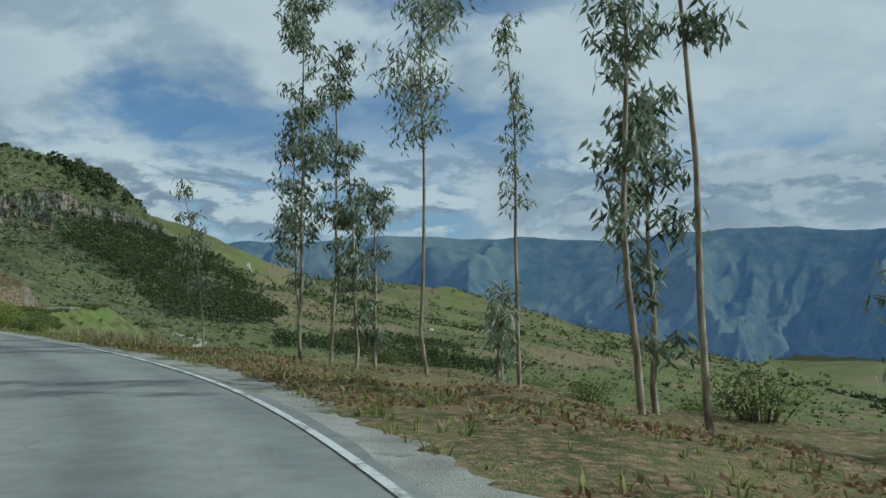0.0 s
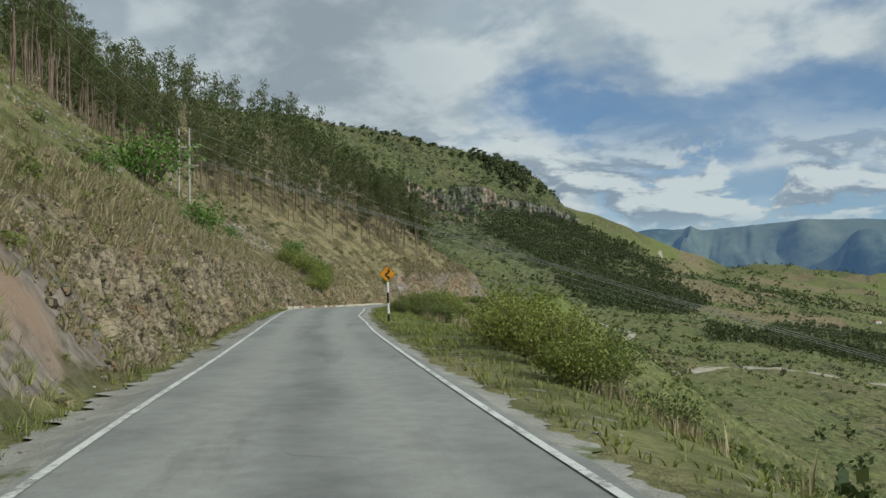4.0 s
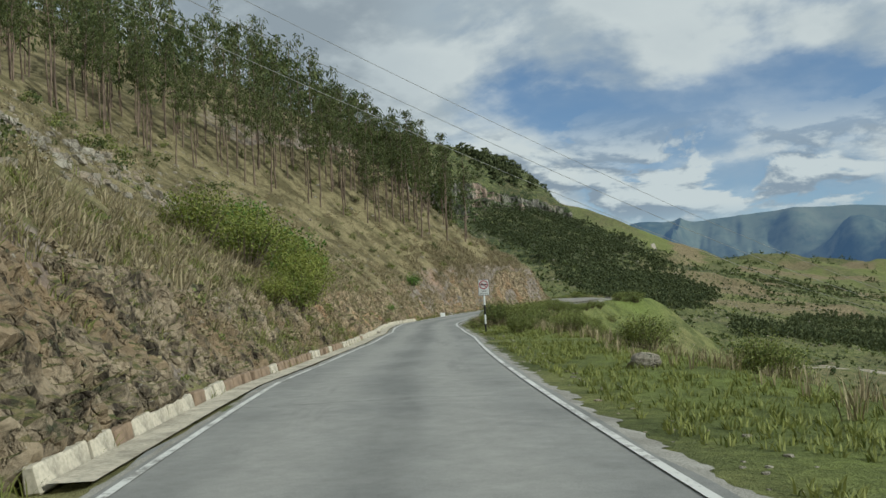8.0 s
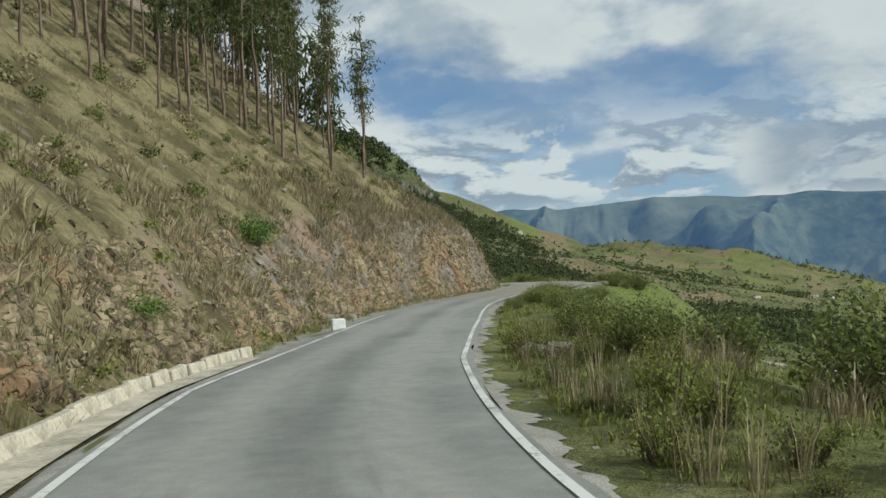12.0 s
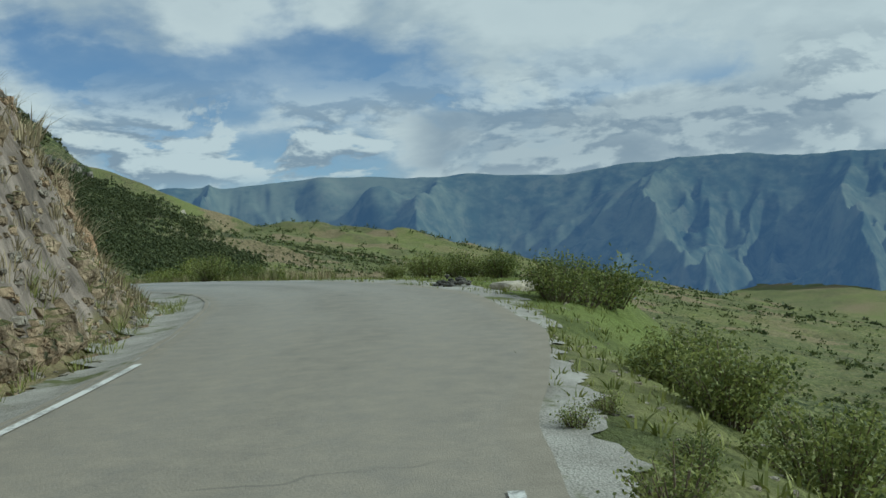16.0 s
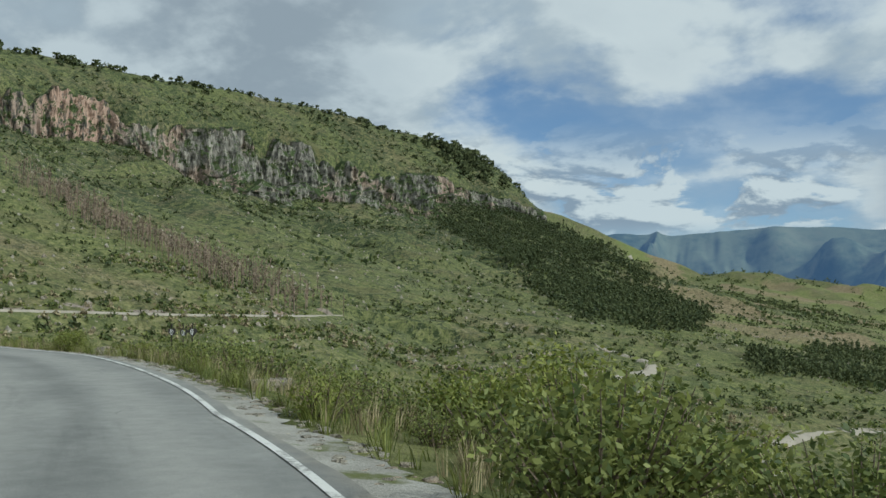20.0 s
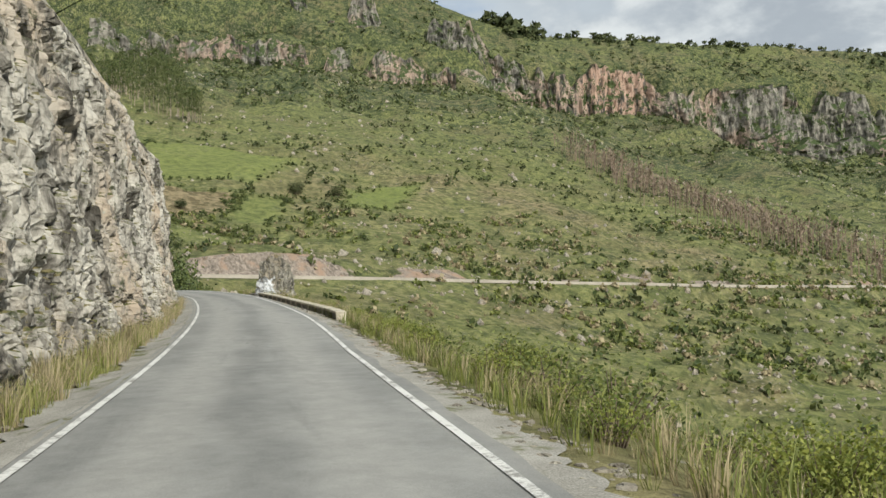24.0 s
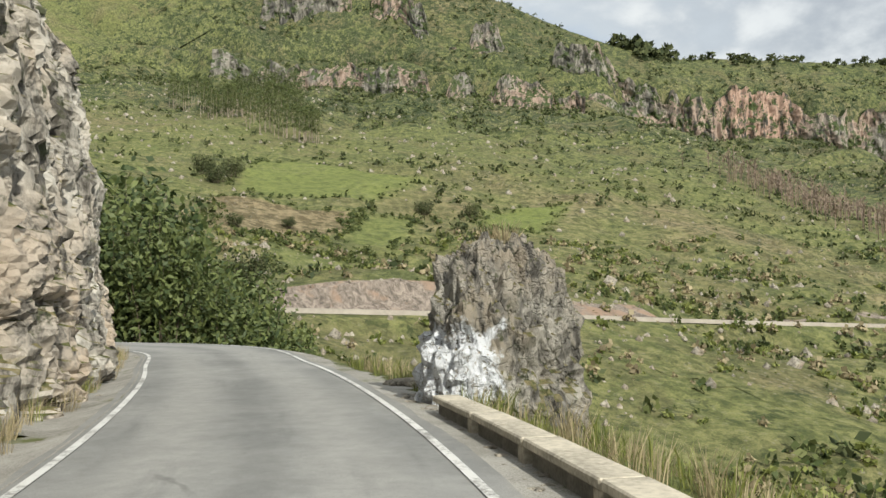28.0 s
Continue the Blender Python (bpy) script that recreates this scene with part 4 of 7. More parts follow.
def blocks(u, v, seed):
    """Broken rock: nearest-cell height, distance to the cell's edge, and a tilt across each cell."""
    i, j = np.floor(u), np.floor(v)
    best, second = np.full(u.shape, 9.0), np.full(u.shape, 9.0)
    high, tilt = np.zeros(u.shape), np.zeros(u.shape)
    for a in (-1, 0, 1):
        for b in (-1, 0, 1):
            p, q = i + a, j + b
            du, dv = u - p - lattice(p, q, seed), v - q - lattice(p, q, seed + 1)
            d = np.hypot(du, dv)
            near = d < best
            second = np.where(near, best, np.minimum(second, d))
            high = np.where(near, lattice(p, q, seed + 2), high)
            tilt = np.where(near, du * (lattice(p, q, seed + 3) - 0.5) + dv * (lattice(p, q, seed + 4) - 0.5), tilt)
            best = np.where(near, d, best)
    return high - 0.5 + 1.5 * tilt, second - best


def rock_face(s0, s1, mat, label, size, deep, top=1.0, step=0.17, patchy=None, seed=300):
    """A broken rock face on the cut beside the road."""
    st = np.arange(s0, s1, step)
    foot, high, run, _ = cut_profile(st)
    n = int(np.max(np.hypot(high, run)) * 1.05 / step)
    f = np.linspace(-0.04, top, n + 4)
    S, T = np.meshgrid(st, f, indexing="ij")
    e = foot[:, None] + run[:, None] * T
    z = hill_side(S, np.maximum(e, 0.3))
    length = np.hypot(high, run)[:, None]
    u, v = S / size + 0.3 * fbm(S / 1.1, T * length / 1.1, 3, seed), T * length / (size * 1.9) + 0.3 * fbm(S / 1.3, T * length / 1.3, 3, seed + 1)
    h1, c1 = blocks(u, v, seed + 2)
    h2, c2 = blocks(u * 2.7 + 5, v * 2.3, seed + 12)
    h3, c3 = blocks(u * 6.1 + 3, v * 5.2, seed + 22)
    ridge = 0.22 - np.abs(fbm(S / 1.3, T * length / 2.0, 5, seed + 8, 0.62))
    out = deep * (0.42 * h1 + 0.24 * h2 + 0.12 * h3 + 0.75 * ridge - 0.55 * (1 - smooth(c1, 0.0, 0.12)) - 0.22 * (1 - smooth(c2, 0.0, 0.14))) + 1.5 * deep * fbm(S / 4.5, T * length / 5.5, 3, seed + 4)
    out = out + (0.3 if patchy is None else 0.45) * deep
    edge = smooth(S, s0, s0 + 4) * (1 - smooth(S, s1 - 4, s1)) * (smooth(T, -0.04, 0.05) if patchy is not None else 1.0) * (1 - smooth(T, top - 0.22, top))
    if patchy is not None:
        edge = edge * smooth(fbm(S / 3.6, T * length / 2.2, 4, seed + 6), patchy - 0.18, patchy + 0.10)
    out = out * edge - 0.5 * (1 - edge)
    slant = np.hypot(high, run)
    z = z - 0.6 * (1 - smooth(T, -0.04, 0.0))
    p = at(S.ravel(), (left_edge(st)[:, None] + e - out * (high / slant)[:, None]).ravel())
    p[:, 2] += (z + out * (run / slant)[:, None]).ravel()
    ob = mesh_object("rock_face", p, grid_faces(*S.shape)[:, ::-1], mat, smooth_faces=False)
    tagged(ob, label, "rock face", kind="structure")


rock_face(337, 449, CLIFF, "pale craggy rock face above the road", 1.1, 0.75, 0.98, 0.115, None, 300)
rock_face(226, 284, TAN_CUT, "tan crumbling rock cut round the spur", 0.6, 0.44, 0.95, 0.15, -0.16, 340)
rock_face(166, 229, TAN_CUT, "tan rock showing through the dry grass of the cut", 0.7, 0.48, 0.95, 0.17, -0.02, 460)
rock_face(80, 174, GROUND_ROCK, "brown fractured rock face at the foot of the hillside", 0.5, 0.52, 0.95, 0.115, -0.24, 380)
rock_face(18, 78, GROUND_ROCK, "brown fractured rock showing through the grass", 0.85, 0.36, 0.85, 0.18, 0.10, 420)


def mountain_cliffs():
    """Ribbed rock walls along the massif."""
    def wall(name, a0, a1, b_line, height, sink, seed, label):
        a = np.arange(a0, a1, 1.7)
        h = np.linspace(0, 1, 26)
        A, H = np.meshgrid(a, h, indexing="ij")
        hb = b_line(a)
        foot_xy = massif_place(a, hb - 9)
        foot = land(foot_xy[:, 0], foot_xy[:, 1])
        foot = np.convolve(np.pad(foot, 4, mode="edge"), np.ones(9) / 9, "valid") - sink
        col = np.floor(A / 9 + 0.9 * fbm(A / 25, H * 2, 2, seed + 21))
        tall = height(a) + sink
        tops = 1 + 0.10 * (lattice(col, 0 * col, seed) - 0.5) * H + 0.05 * fbm(A / 3.5, H * 0, 2, seed + 3)
        rib = np.abs(fbm(A / 15, H * tall[:, None] / 30, 4, seed, 0.6)) * 17 + 15 * fbm(A / 34, H * 1.2, 3, seed + 9) + 4 * lattice(col, 1 + 0 * col, seed)
        ledge = 4.0 * fbm(A / 40, H * tall[:, None] / 9, 3, seed + 5)
        B = hb[:, None] - 5 - rib * (1 - 0.4 * H) - ledge + H * 8
        B = np.where(H > 0.97, hb[:, None] + 18, B)
        xy = massif_place(A.ravel(), B.ravel())
        z = foot[:, None] + tall[:, None] * H * tops
        v = np.column_stack([xy, z.ravel()])
        tagged(mesh_object(name, v, grid_faces(len(a), len(h)), FAR_ROCK, smooth_faces=False), label, "cliff", kind="structure")

    noisy = lambda a, b: b - 34 * fbm(a / 75, b / 300 + a * 0, 4, 11, 0.62)
    gaps = lambda a, k: smooth(fbm(a / 55, a * 0 + k, 3, 171), -0.22, 0.02)
    full = lambda a: cliff_top(a) - cliff_foot(a)
    broken = lambda a, k: 0.66 + 0.34 * gaps(a, k) + 0.10 * fbm(a / 16, a * 0 + k, 3, 175)
    wall("cliff_main", -110, 835, lambda a: noisy(a, 0.0), lambda a: full(a) * np.maximum(broken(a, 1), 1.22 * np.exp(-((a + 5) / 62) ** 4)) * smooth(a, -110, -80) * (1 - smooth(a, 815, 834)), 9, 181, "grey ribbed cliff with a pink wall along the mountain")
    wall("cliff_upper", -640, -85, lambda a: noisy(a, 0.0) + 0.36 * np.clip(-a - 130, 0, 170), lambda a: 0.85 * full(a) * (1.15 * smooth(fbm(a / 55, a * 0 + 4, 3, 171), -0.42, -0.12) - 0.05 + 0.3 * fbm(a / 14, a * 0, 3, 173)), 9, 191, "pale rock outcrops high on the mountain")
    wall("cliff_lower", -640, -225, lambda a: noisy(a, -126.0), lambda a: 31 * (1.15 * smooth(fbm(a / 55, a * 0 + 7, 3, 171), -0.48, -0.2) - 0.08 + 0.3 * fbm(a / 14, a * 0, 3, 177)), 8, 201, "pale rock outcrops on the mountainside")
    for k, (b, tall, a0, a1) in enumerate(((-42, 25, 60, 700), (-82, 21, 110, 560), (-125, 17, 150, 480), (-45, 20, -330, -120), (-175, 14, 180, 420))):
        wall("cliff_lower", a0, a1, lambda a, b=b: noisy(a, b), lambda a, tall=tall, k=k: tall * (1.2 * gaps(a, 10 + 4 * k) - 0.34 + 0.35 * fbm(a / 16, a * 0 + k, 3, 179)), 8, 211 + 10 * k, "grey rock outcrops among the scrub below the cliff")


mountain_cliffs()


def far_mountains():
    """The range across the valley, its blue haze put into the material."""
    cx, cy = -110.0, 250.0
    az = np.radians(np.concatenate([np.linspace(-178, -52, 90), np.linspace(-51.9, 42, 1100), np.linspace(42.5, 182, 90)]))
    r = np.linspace(2700, 4560, 90)
    A, R = np.meshgrid(az, r, indexing="ij")
    deg = np.degrees(A)
    # height of the skyline over the eye, by compass bearing (left of +y is positive)
    sky_line = np.interp(deg, [-178, -120, -70, -45, -34, -28, -22, -14, -9, 0, 6, 12, 17, 30, 80, 182], [1.5, 3.0, 3.4, 3.4, 3.3, 3.6, 3.75, 3.5, 3.45, 3.45, 3.2, 3.0, 2.6, 1.5, 1.0, 1.5])
    x, y = cx - np.sin(A) * R, cy + np.cos(A) * R
    crest = 4300 * np.tan(np.radians(sky_line)) + 80 * fbm(deg / 6.0, deg * 0, 2, 101) * smooth(np.abs(deg - 12), 3, 10)
    t = np.clip((R - 2700) / (4300 - 2700), 0, 1)
    # long spurs that run down from the crest, with side ridges and gullies
    arc = A * 3600 + 160 * fbm(x / 500, y / 500, 3, 111) + 1500 * fbm(A * 2.4 + 0.7, t * 0, 2, 119) * t
    spur = np.abs(fbm(arc / 390, t * 1.0 + 0.3, 2, 103, 0.45))
    side = np.abs(fbm(arc / 150 + 2.6 * t, t * 4.2, 3, 109, 0.5))
    gully = np.abs(fbm(x / 130, y / 130, 3, 117, 0.5))
    carve = np.clip(3.0 * t, 0, 1) * np.clip(3.0 * (1.0 - t) + 0.08, 0, 1)
    z = -480 + (crest + 480) * t**0.95 - (spur * 600 + side * 170 + gully * 45 - 130) * carve - 140 * np.clip((R - 4320) / 240, 0, 1)
    v = np.stack([x, y, z], -1).reshape(-1, 3)
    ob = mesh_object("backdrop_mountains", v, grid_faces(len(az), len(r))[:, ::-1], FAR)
    tagged(ob, "distant mountain range with blue haze painted on as glow", "mountains", kind="structure")


far_mountains()


# ---- tools for building things ----
def part(name, mesh, mat, parent=None, label="", m=None, smooth_faces=False):
    """Links a bmesh, or verts and faces, as one mesh object under a thing or under a part."""
    me = bpy.data.meshes.new(name)
    if isinstance(mesh, tuple):
        me.from_pydata([tuple(v) for v in mesh[0]], [], [tuple(int(i) for i in f) for f in mesh[1]])
    else:
        mesh.to_mesh(me)
        mesh.free()
    for k in mat if isinstance(mat, (list, tuple)) else [mat]:
        me.materials.append(k)
    if smooth_faces:
        me.polygons.foreach_set("use_smooth", np.full(len(me.polygons), True))
    ob = new(name, me)
    if parent is not None:
        ob.parent = parent
    if m is not None:
        ob.matrix_local = m
    if label:
        ob["label"] = label
    return ob


def thing(name, label, category, m, group="", kind=""):
    ob = new(name)
    ob.matrix_world = m
    return tagged(ob, label, category, group, kind)


def box(x, y, z, bevel=0.0, centre=(0, 0, 0), segments=1):
    bm = bmesh.new()
    bmesh.ops.create_cube(bm, size=1.0)
    bmesh.ops.scale(bm, vec=(x, y, z), verts=bm.verts)
    if bevel:
        bmesh.ops.bevel(bm, geom=bm.edges[:], offset=bevel, segments=segments, affect="EDGES")
    bmesh.ops.translate(bm, vec=centre, verts=bm.verts)
    return bm


def tube(points, radii, sides=6):
    """Verts and faces of a tapered tube along points."""
    p = np.array(points, float)
    r = np.broadcast_to(np.array(radii, float), (len(p),))
    t = np.gradient(p, axis=0)
    t /= np.linalg.norm(t, axis=1)[:, None] + 1e-9
    ref = np.array((0.31, 0.95, 0.05))
    u = np.cross(t, ref)
    u /= np.linalg.norm(u, axis=1)[:, None] + 1e-9
    v = np.cross(t, u)
    a = np.linspace(0, 2 * np.pi, sides, endpoint=False)
    ring = p[:, None] + r[:, None, None] * (np.cos(a)[None, :, None] * u[:, None] + np.sin(a)[None, :, None] * v[:, None])
    f = []
    for i in range(len(p) - 1):
        for k in range(sides):
            f.append((i * sides + k, i * sides + (k + 1) % sides, (i + 1) * sides + (k + 1) % sides, (i + 1) * sides + k))
    return ring.reshape(-1, 3), np.array(f)


def join(pieces):
    vs, fs, n = [], [], 0
    for v, f in pieces:
        vs.append(np.asarray(v)), fs.append(np.asarray(f) + n)
        n += len(v)
    return np.vstack(vs), np.vstack(fs)


def leaves(rng, centres, length, width, droop=0.5, spread=0.0):
    """A four-cornered leaf at each centre: long diamonds, hanging as far as droop says."""
    n = len(centres)
    c = np.asarray(centres, float) + rng.normal(0, 1, (n, 3)) * spread
    d = rng.normal(0, 1, (n, 3))
    d[:, 2] = d[:, 2] * (1 - droop) - droop * 1.9
    d /= np.linalg.norm(d, axis=1)[:, None]
    side = np.cross(d, rng.normal(0, 1, (n, 3)))
    side /= np.linalg.norm(side, axis=1)[:, None] + 1e-9
    L = length * rng.uniform(0.65, 1.3, (n, 1))
    W = width * rng.uniform(0.7, 1.3, (n, 1))
    v = np.stack([c, c + d * L * 0.45 + side * W * 0.5, c + d * L, c + d * L * 0.45 - side * W * 0.5], 1).reshape(-1, 3)
    return v, np.arange(n * 4).reshape(-1, 4)


def ground_at(s, d):
    """A place on the ground beside the road."""
    st = STRIP["st"]
    i = int(np.clip(round((s - st[0]) / (st[1] - st[0])), 0, len(st) - 1))
    if d > left_edge(s):
        e = d - left_edge(s)
        if e < 25:
            row = STRIP["left"][i]
            return np.array([np.interp(e, STRIP["el"][i], row[:, k]) for k in range(3)])
    elif d < right_edge(s):
        e = right_edge(s) - d
        if e < 28:
            row = STRIP["right"][i]
            return np.array([np.interp(e, STRIP["er"], row[:, k]) for k in range(3)])
    p = at(s, d)
    return np.array([p[0], p[1], land(p[:1], p[1:2])[0]])


def ground_xy(x, y):
    s, d, r = nearest(np.array([x]), np.array([y]))
    if r[0] < 22:
        p = ground_at(s[0], d[0])
        return np.array([x, y, p[2]])
    return np.array([x, y, land([x], [y])[0]])


def heading(s):
    """The compass turn of the road, in degrees from +y."""
    t = [np.interp(s, LINE_S, TAN[:, k]) for k in range(2)]
    return math.degrees(math.atan2(-t[0], t[1]))


def on_ground(p, turn=0.0, size=1.0, sink=0.05):
    m = pose(p[0], p[1], p[2] - sink, 0, 0, turn)
    return m @ Matrix.Diagonal((size, size, size, 1))


def unscaled(m, master):
    """The pose for a copy of a master that has a size of its own already."""
    s = master.matrix_world.to_scale()
    return m @ Matrix.Diagonal((1 / s.x, 1 / s.y, 1 / s.z, 1))


# ---- plants ----
def slender_tree(rng, height, crown_from, wide, count, leaf, lean=(0, 0), radius=0.07, droop=0.62):
    """A young eucalyptus: a thin bent stem, short limbs and hanging leaves in loose tufts."""
    n = 11
    z = np.linspace(0, height, n)
    bend = np.cumsum(rng.normal(0, 0.05, (n, 2)), 0) * height / 10
    stem = np.stack([bend[:, 0] + lean[0] * (z / height) ** 1.5, bend[:, 1] + lean[1] * (z / height) ** 1.5, z], -1)
    trunk = tube(stem, np.linspace(radius, radius * 0.22, n), 6)
    limbs, tufts = [], []
    for k in range(int(16 + height * 1.6)):
        h = crown_from + (height - crown_from) * rng.uniform(0, 1) ** 0.85
        base_p = np.array([np.interp(h, z, stem[:, i]) for i in range(3)])
        a = rng.uniform(0, 2 * np.pi)
        reach = wide * rng.uniform(0.45, 1.0) * (0.55 + 0.45 * math.sin(math.pi * min(1, (h - crown_from) / (height - crown_from) * 0.85 + 0.12)))
        tip = base_p + np.array([math.cos(a) * reach, math.sin(a) * reach, reach * rng.uniform(0.25, 0.9)])
        mid = (base_p + tip) / 2 + np.array([0, 0, 0.12 * reach])
        limbs.append(tube([base_p, mid, tip], [radius * 0.28, radius * 0.18, radius * 0.06], 4))
        m = max(4, int(count / (16 + height * 1.6)))
        f = rng.uniform(0.35, 1.05, m)[:, None]
        tufts.append(base_p * (1 - f) + tip * f + rng.normal(0, 0.16 * wide, (m, 3)) * np.array([1, 1, 0.8]))
    return trunk, join(limbs), leaves(rng, np.vstack(tufts), leaf, leaf * 0.24, droop)


def shrub_mesh(rng, height, wide, count, leaf, shoots=22, loose=1.0):
    """Many upright stems from one foot, leafy along their upper length."""
    stems, tufts = [], []
    for k in range(shoots):
        a, reach = rng.uniform(0, 2 * np.pi), wide * 0.5 * math.sqrt(rng.uniform(0.02, 1))
        top = height * rng.uniform(0.55, 1.0) * (1.0 - 0.35 * (reach / (wide * 0.5)) ** 2)
        foot = np.array([math.cos(a) * reach * 0.35, math.sin(a) * reach * 0.35, 0])
        tip = np.array([math.cos(a) * reach, math.sin(a) * reach, top])
        mid = (foot + tip) / 2 + np.array([0, 0, 0.08 * height])
        stems.append(tube([foot, mid, tip], [0.022, 0.014, 0.004], 4))
        m = count // shoots
        f = rng.uniform(0.12, 1.03, m)[:, None] ** 0.75
        line = np.where(f < 0.5, foot + (mid - foot) * f * 2, mid + (tip - mid) * (f - 0.5) * 2)
        tufts.append(line + rng.normal(0, loose * (0.10 + 0.085 * wide), (m, 3)) * np.array([1, 1, 0.7]))
    t = np.vstack(tufts)
    t[:, 2] = np.maximum(t[:, 2], 0.06)
    return join(stems), leaves(rng, t, leaf, leaf * 0.5, 0.12)


def scatter(name, verts, faces, pos, turn, size, mats, label, category, tall=None, tint=None):
    """Many small pieces of one kind joined into one object."""
    n, k = len(pos), len(verts)
    c, s = np.cos(turn)[:, None], np.sin(turn)[:, None]
    v = verts[None] * size[:, None, None]
    if tall is not None:
        v = v * np.stack([np.ones(n), np.ones(n), tall], -1)[:, None]
    out = np.empty((n, k, 3), np.float32)
    out[..., 0] = v[..., 0] * c - v[..., 1] * s + pos[:, None, 0]
    out[..., 1] = v[..., 0] * s + v[..., 1] * c + pos[:, None, 1]
    out[..., 2] = v[..., 2] + pos[:, None, 2]
    f = (faces[None] + (np.arange(n) * k)[:, None, None]).reshape(-1, faces.shape[1])
    ob = mesh_object(name, out.reshape(-1, 3), f, mats, smooth_faces=False)
    return tagged(ob, label, category, kind="stuff")


def tuft_mesh(rng, blades, height, spread, wide):
    v, f = [], []
    for k in range(blades):
        a, r = rng.uniform(0, 6.28), spread * 0.35 * math.sqrt(rng.uniform(0, 1))
        lean, h = rng.uniform(0.1, 1.0) * spread, height * rng.uniform(0.55, 1.1)
        b = np.array([math.cos(a) * r, math.sin(a) * r, -0.03])
        q = a + rng.uniform(-0.7, 0.7)
        tip = b + np.array([math.cos(q) * lean, math.sin(q) * lean, h])
        mid = b + np.array([math.cos(q) * lean * 0.35, math.sin(q) * lean * 0.35, h * 0.6])
        w2 = np.array([-math.sin(q + 0.6), math.cos(q + 0.6), 0]) * wide
        n = len(v)
        v += [b - w2, b + w2, mid + w2 * 0.8, tip, mid - w2 * 0.8]
        f += [(n, n + 1, n + 2, n + 4), (n + 4, n + 2, n + 3, n + 3)]
    v = np.array(v)
    quads = np.array([q for q in f if q[2] != q[3]])
    # the tip as a narrow quad, so that every face has four corners
    tips = np.array([(q[0], q[1], q[2], q[0]) for q in f if q[2] == q[3]])
    extra, tf = [], []
    for q in tips:
        extra.append((v[q[0]] + v[q[2]]) / 2)
        tf.append((q[0], q[1], q[2], len(v) + len(extra) - 1))
    return np.vstack([v, np.array(extra)]), np.vstack([quads, np.array(tf)])


def on_strip(rng, n, side, s0, s1, e0, e1, want=None):
    """Random places on the ground beside the road, between e0 and e1 metres from the paint."""
    st = STRIP["st"]
    g = STRIP[side]
    i = rng.uniform((s0 - st[0]) / 0.45, (s1 - st[0]) / 0.45, n)
    i = np.clip(i, 0, len(st) - 1.01)
    i0 = i.astype(int)
    if side == "left":
        e = STRIP["el"]
        lo = np.array([np.searchsorted(e[k], e0) for k in i0])
        hi = np.array([np.searchsorted(e[k], e1) for k in i0])
    else:
        lo = np.full(n, np.searchsorted(STRIP["er"], e0))
        hi = np.full(n, np.searchsorted(STRIP["er"], e1))
    j = np.clip(lo + (hi - lo) * rng.uniform(0, 1, n), 0, g.shape[1] - 1.01)
    j0 = j.astype(int)
    a, b = (i - i0)[:, None], (j - j0)[:, None]
    p = (g[i0, j0] * (1 - a) + g[i0 + 1, j0] * a) * (1 - b) + (g[i0, j0 + 1] * (1 - a) + g[i0 + 1, j0 + 1] * a) * b
    rise = np.abs(g[i0, j0 + 1, 2] - g[i0, j0, 2]) / (np.linalg.norm(g[i0, j0 + 1, :2] - g[i0, j0, :2], axis=1) + 1e-6)
    return p, st[i0], rise


LIMB = 12
LIMB_FACES = tube([(0, 0, 0), (0, 0, 1), (0, 0, 2)], 1.0, 4)[1]


# ---- young eucalyptus trees on the verge by the first bend ----
def verge_tree(s, d, height, crown_from, wide, count, seed, lean=(0.0, 0.0), radius=0.075, label="slender young eucalyptus with hanging leaves on the verge"):
    rng = np.random.default_rng(seed)
    trunk, limbs, crown = slender_tree(rng, height, crown_from, wide, count, 0.31, lean, radius, 0.72)
    t = thing("eucalyptus_tree", label, "tree", on_ground(ground_at(s, d)), "young trees on the verge")
    stem = part("trunk", trunk, BARK, t, "pale smooth bark", smooth_faces=True)
    n = len(limbs[0]) // LIMB
    f = LIMB_FACES
    for k in range(n):
        part("limb", (limbs[0][k * LIMB:(k + 1) * LIMB], f), TWIG, stem)
    tagged(part("crown", crown, LEAF_EUC, t, "grey-green hanging leaves"), kind="stuff")


verge_tree(36.8, -7.7, 7.2, 1.6, 0.75, 460, 1, (-1.0, 0.4), 0.05, "thin leaning eucalyptus sapling with sparse leaves")
verge_tree(34.0, -10.6, 10.2, 2.6, 1.05, 1500, 3)
verge_tree(29.5, -8.7, 13.5, 3.0, 1.25, 2300, 2)
verge_tree(30.9, -10.4, 12.0, 3.4, 0.9, 1500, 13)
verge_tree(28.4, -10.4, 7.6, 1.4, 0.85, 1300, 4, label="low leafy eucalyptus on the verge")
verge_tree(30.2, -12.1, 6.8, 0.9, 0.85, 1100, 5, label="low leafy eucalyptus on the verge")
verge_tree(24.1, -10.5, 13.6, 7.2, 1.7, 1900, 6, radius=0.07)
verge_tree(23.4, -13.6, 11.8, 4.6, 0.72, 520, 7, label="thin eucalyptus with leaves in separate tufts")
verge_tree(13.9, -9.6, 12.0, 3.2, 1.0, 1500, 8)
verge_tree(14.6, -10.6, 6.2, 0.7, 1.0, 1400, 9, label="low leafy eucalyptus on the verge")
verge_tree(12.0, -9.5, 11.5, 6.4, 1.1, 1300, 10, (-0.5, 0.2), 0.07)
verge_tree(26.0, -14.5, 3.6, 0.8, 0.7, 340, 11, label="eucalyptus sapling on the slope")
verge_tree(10.5, -12.5, 3.8, 0.7, 0.8, 400, 12, label="eucalyptus sapling on the slope")
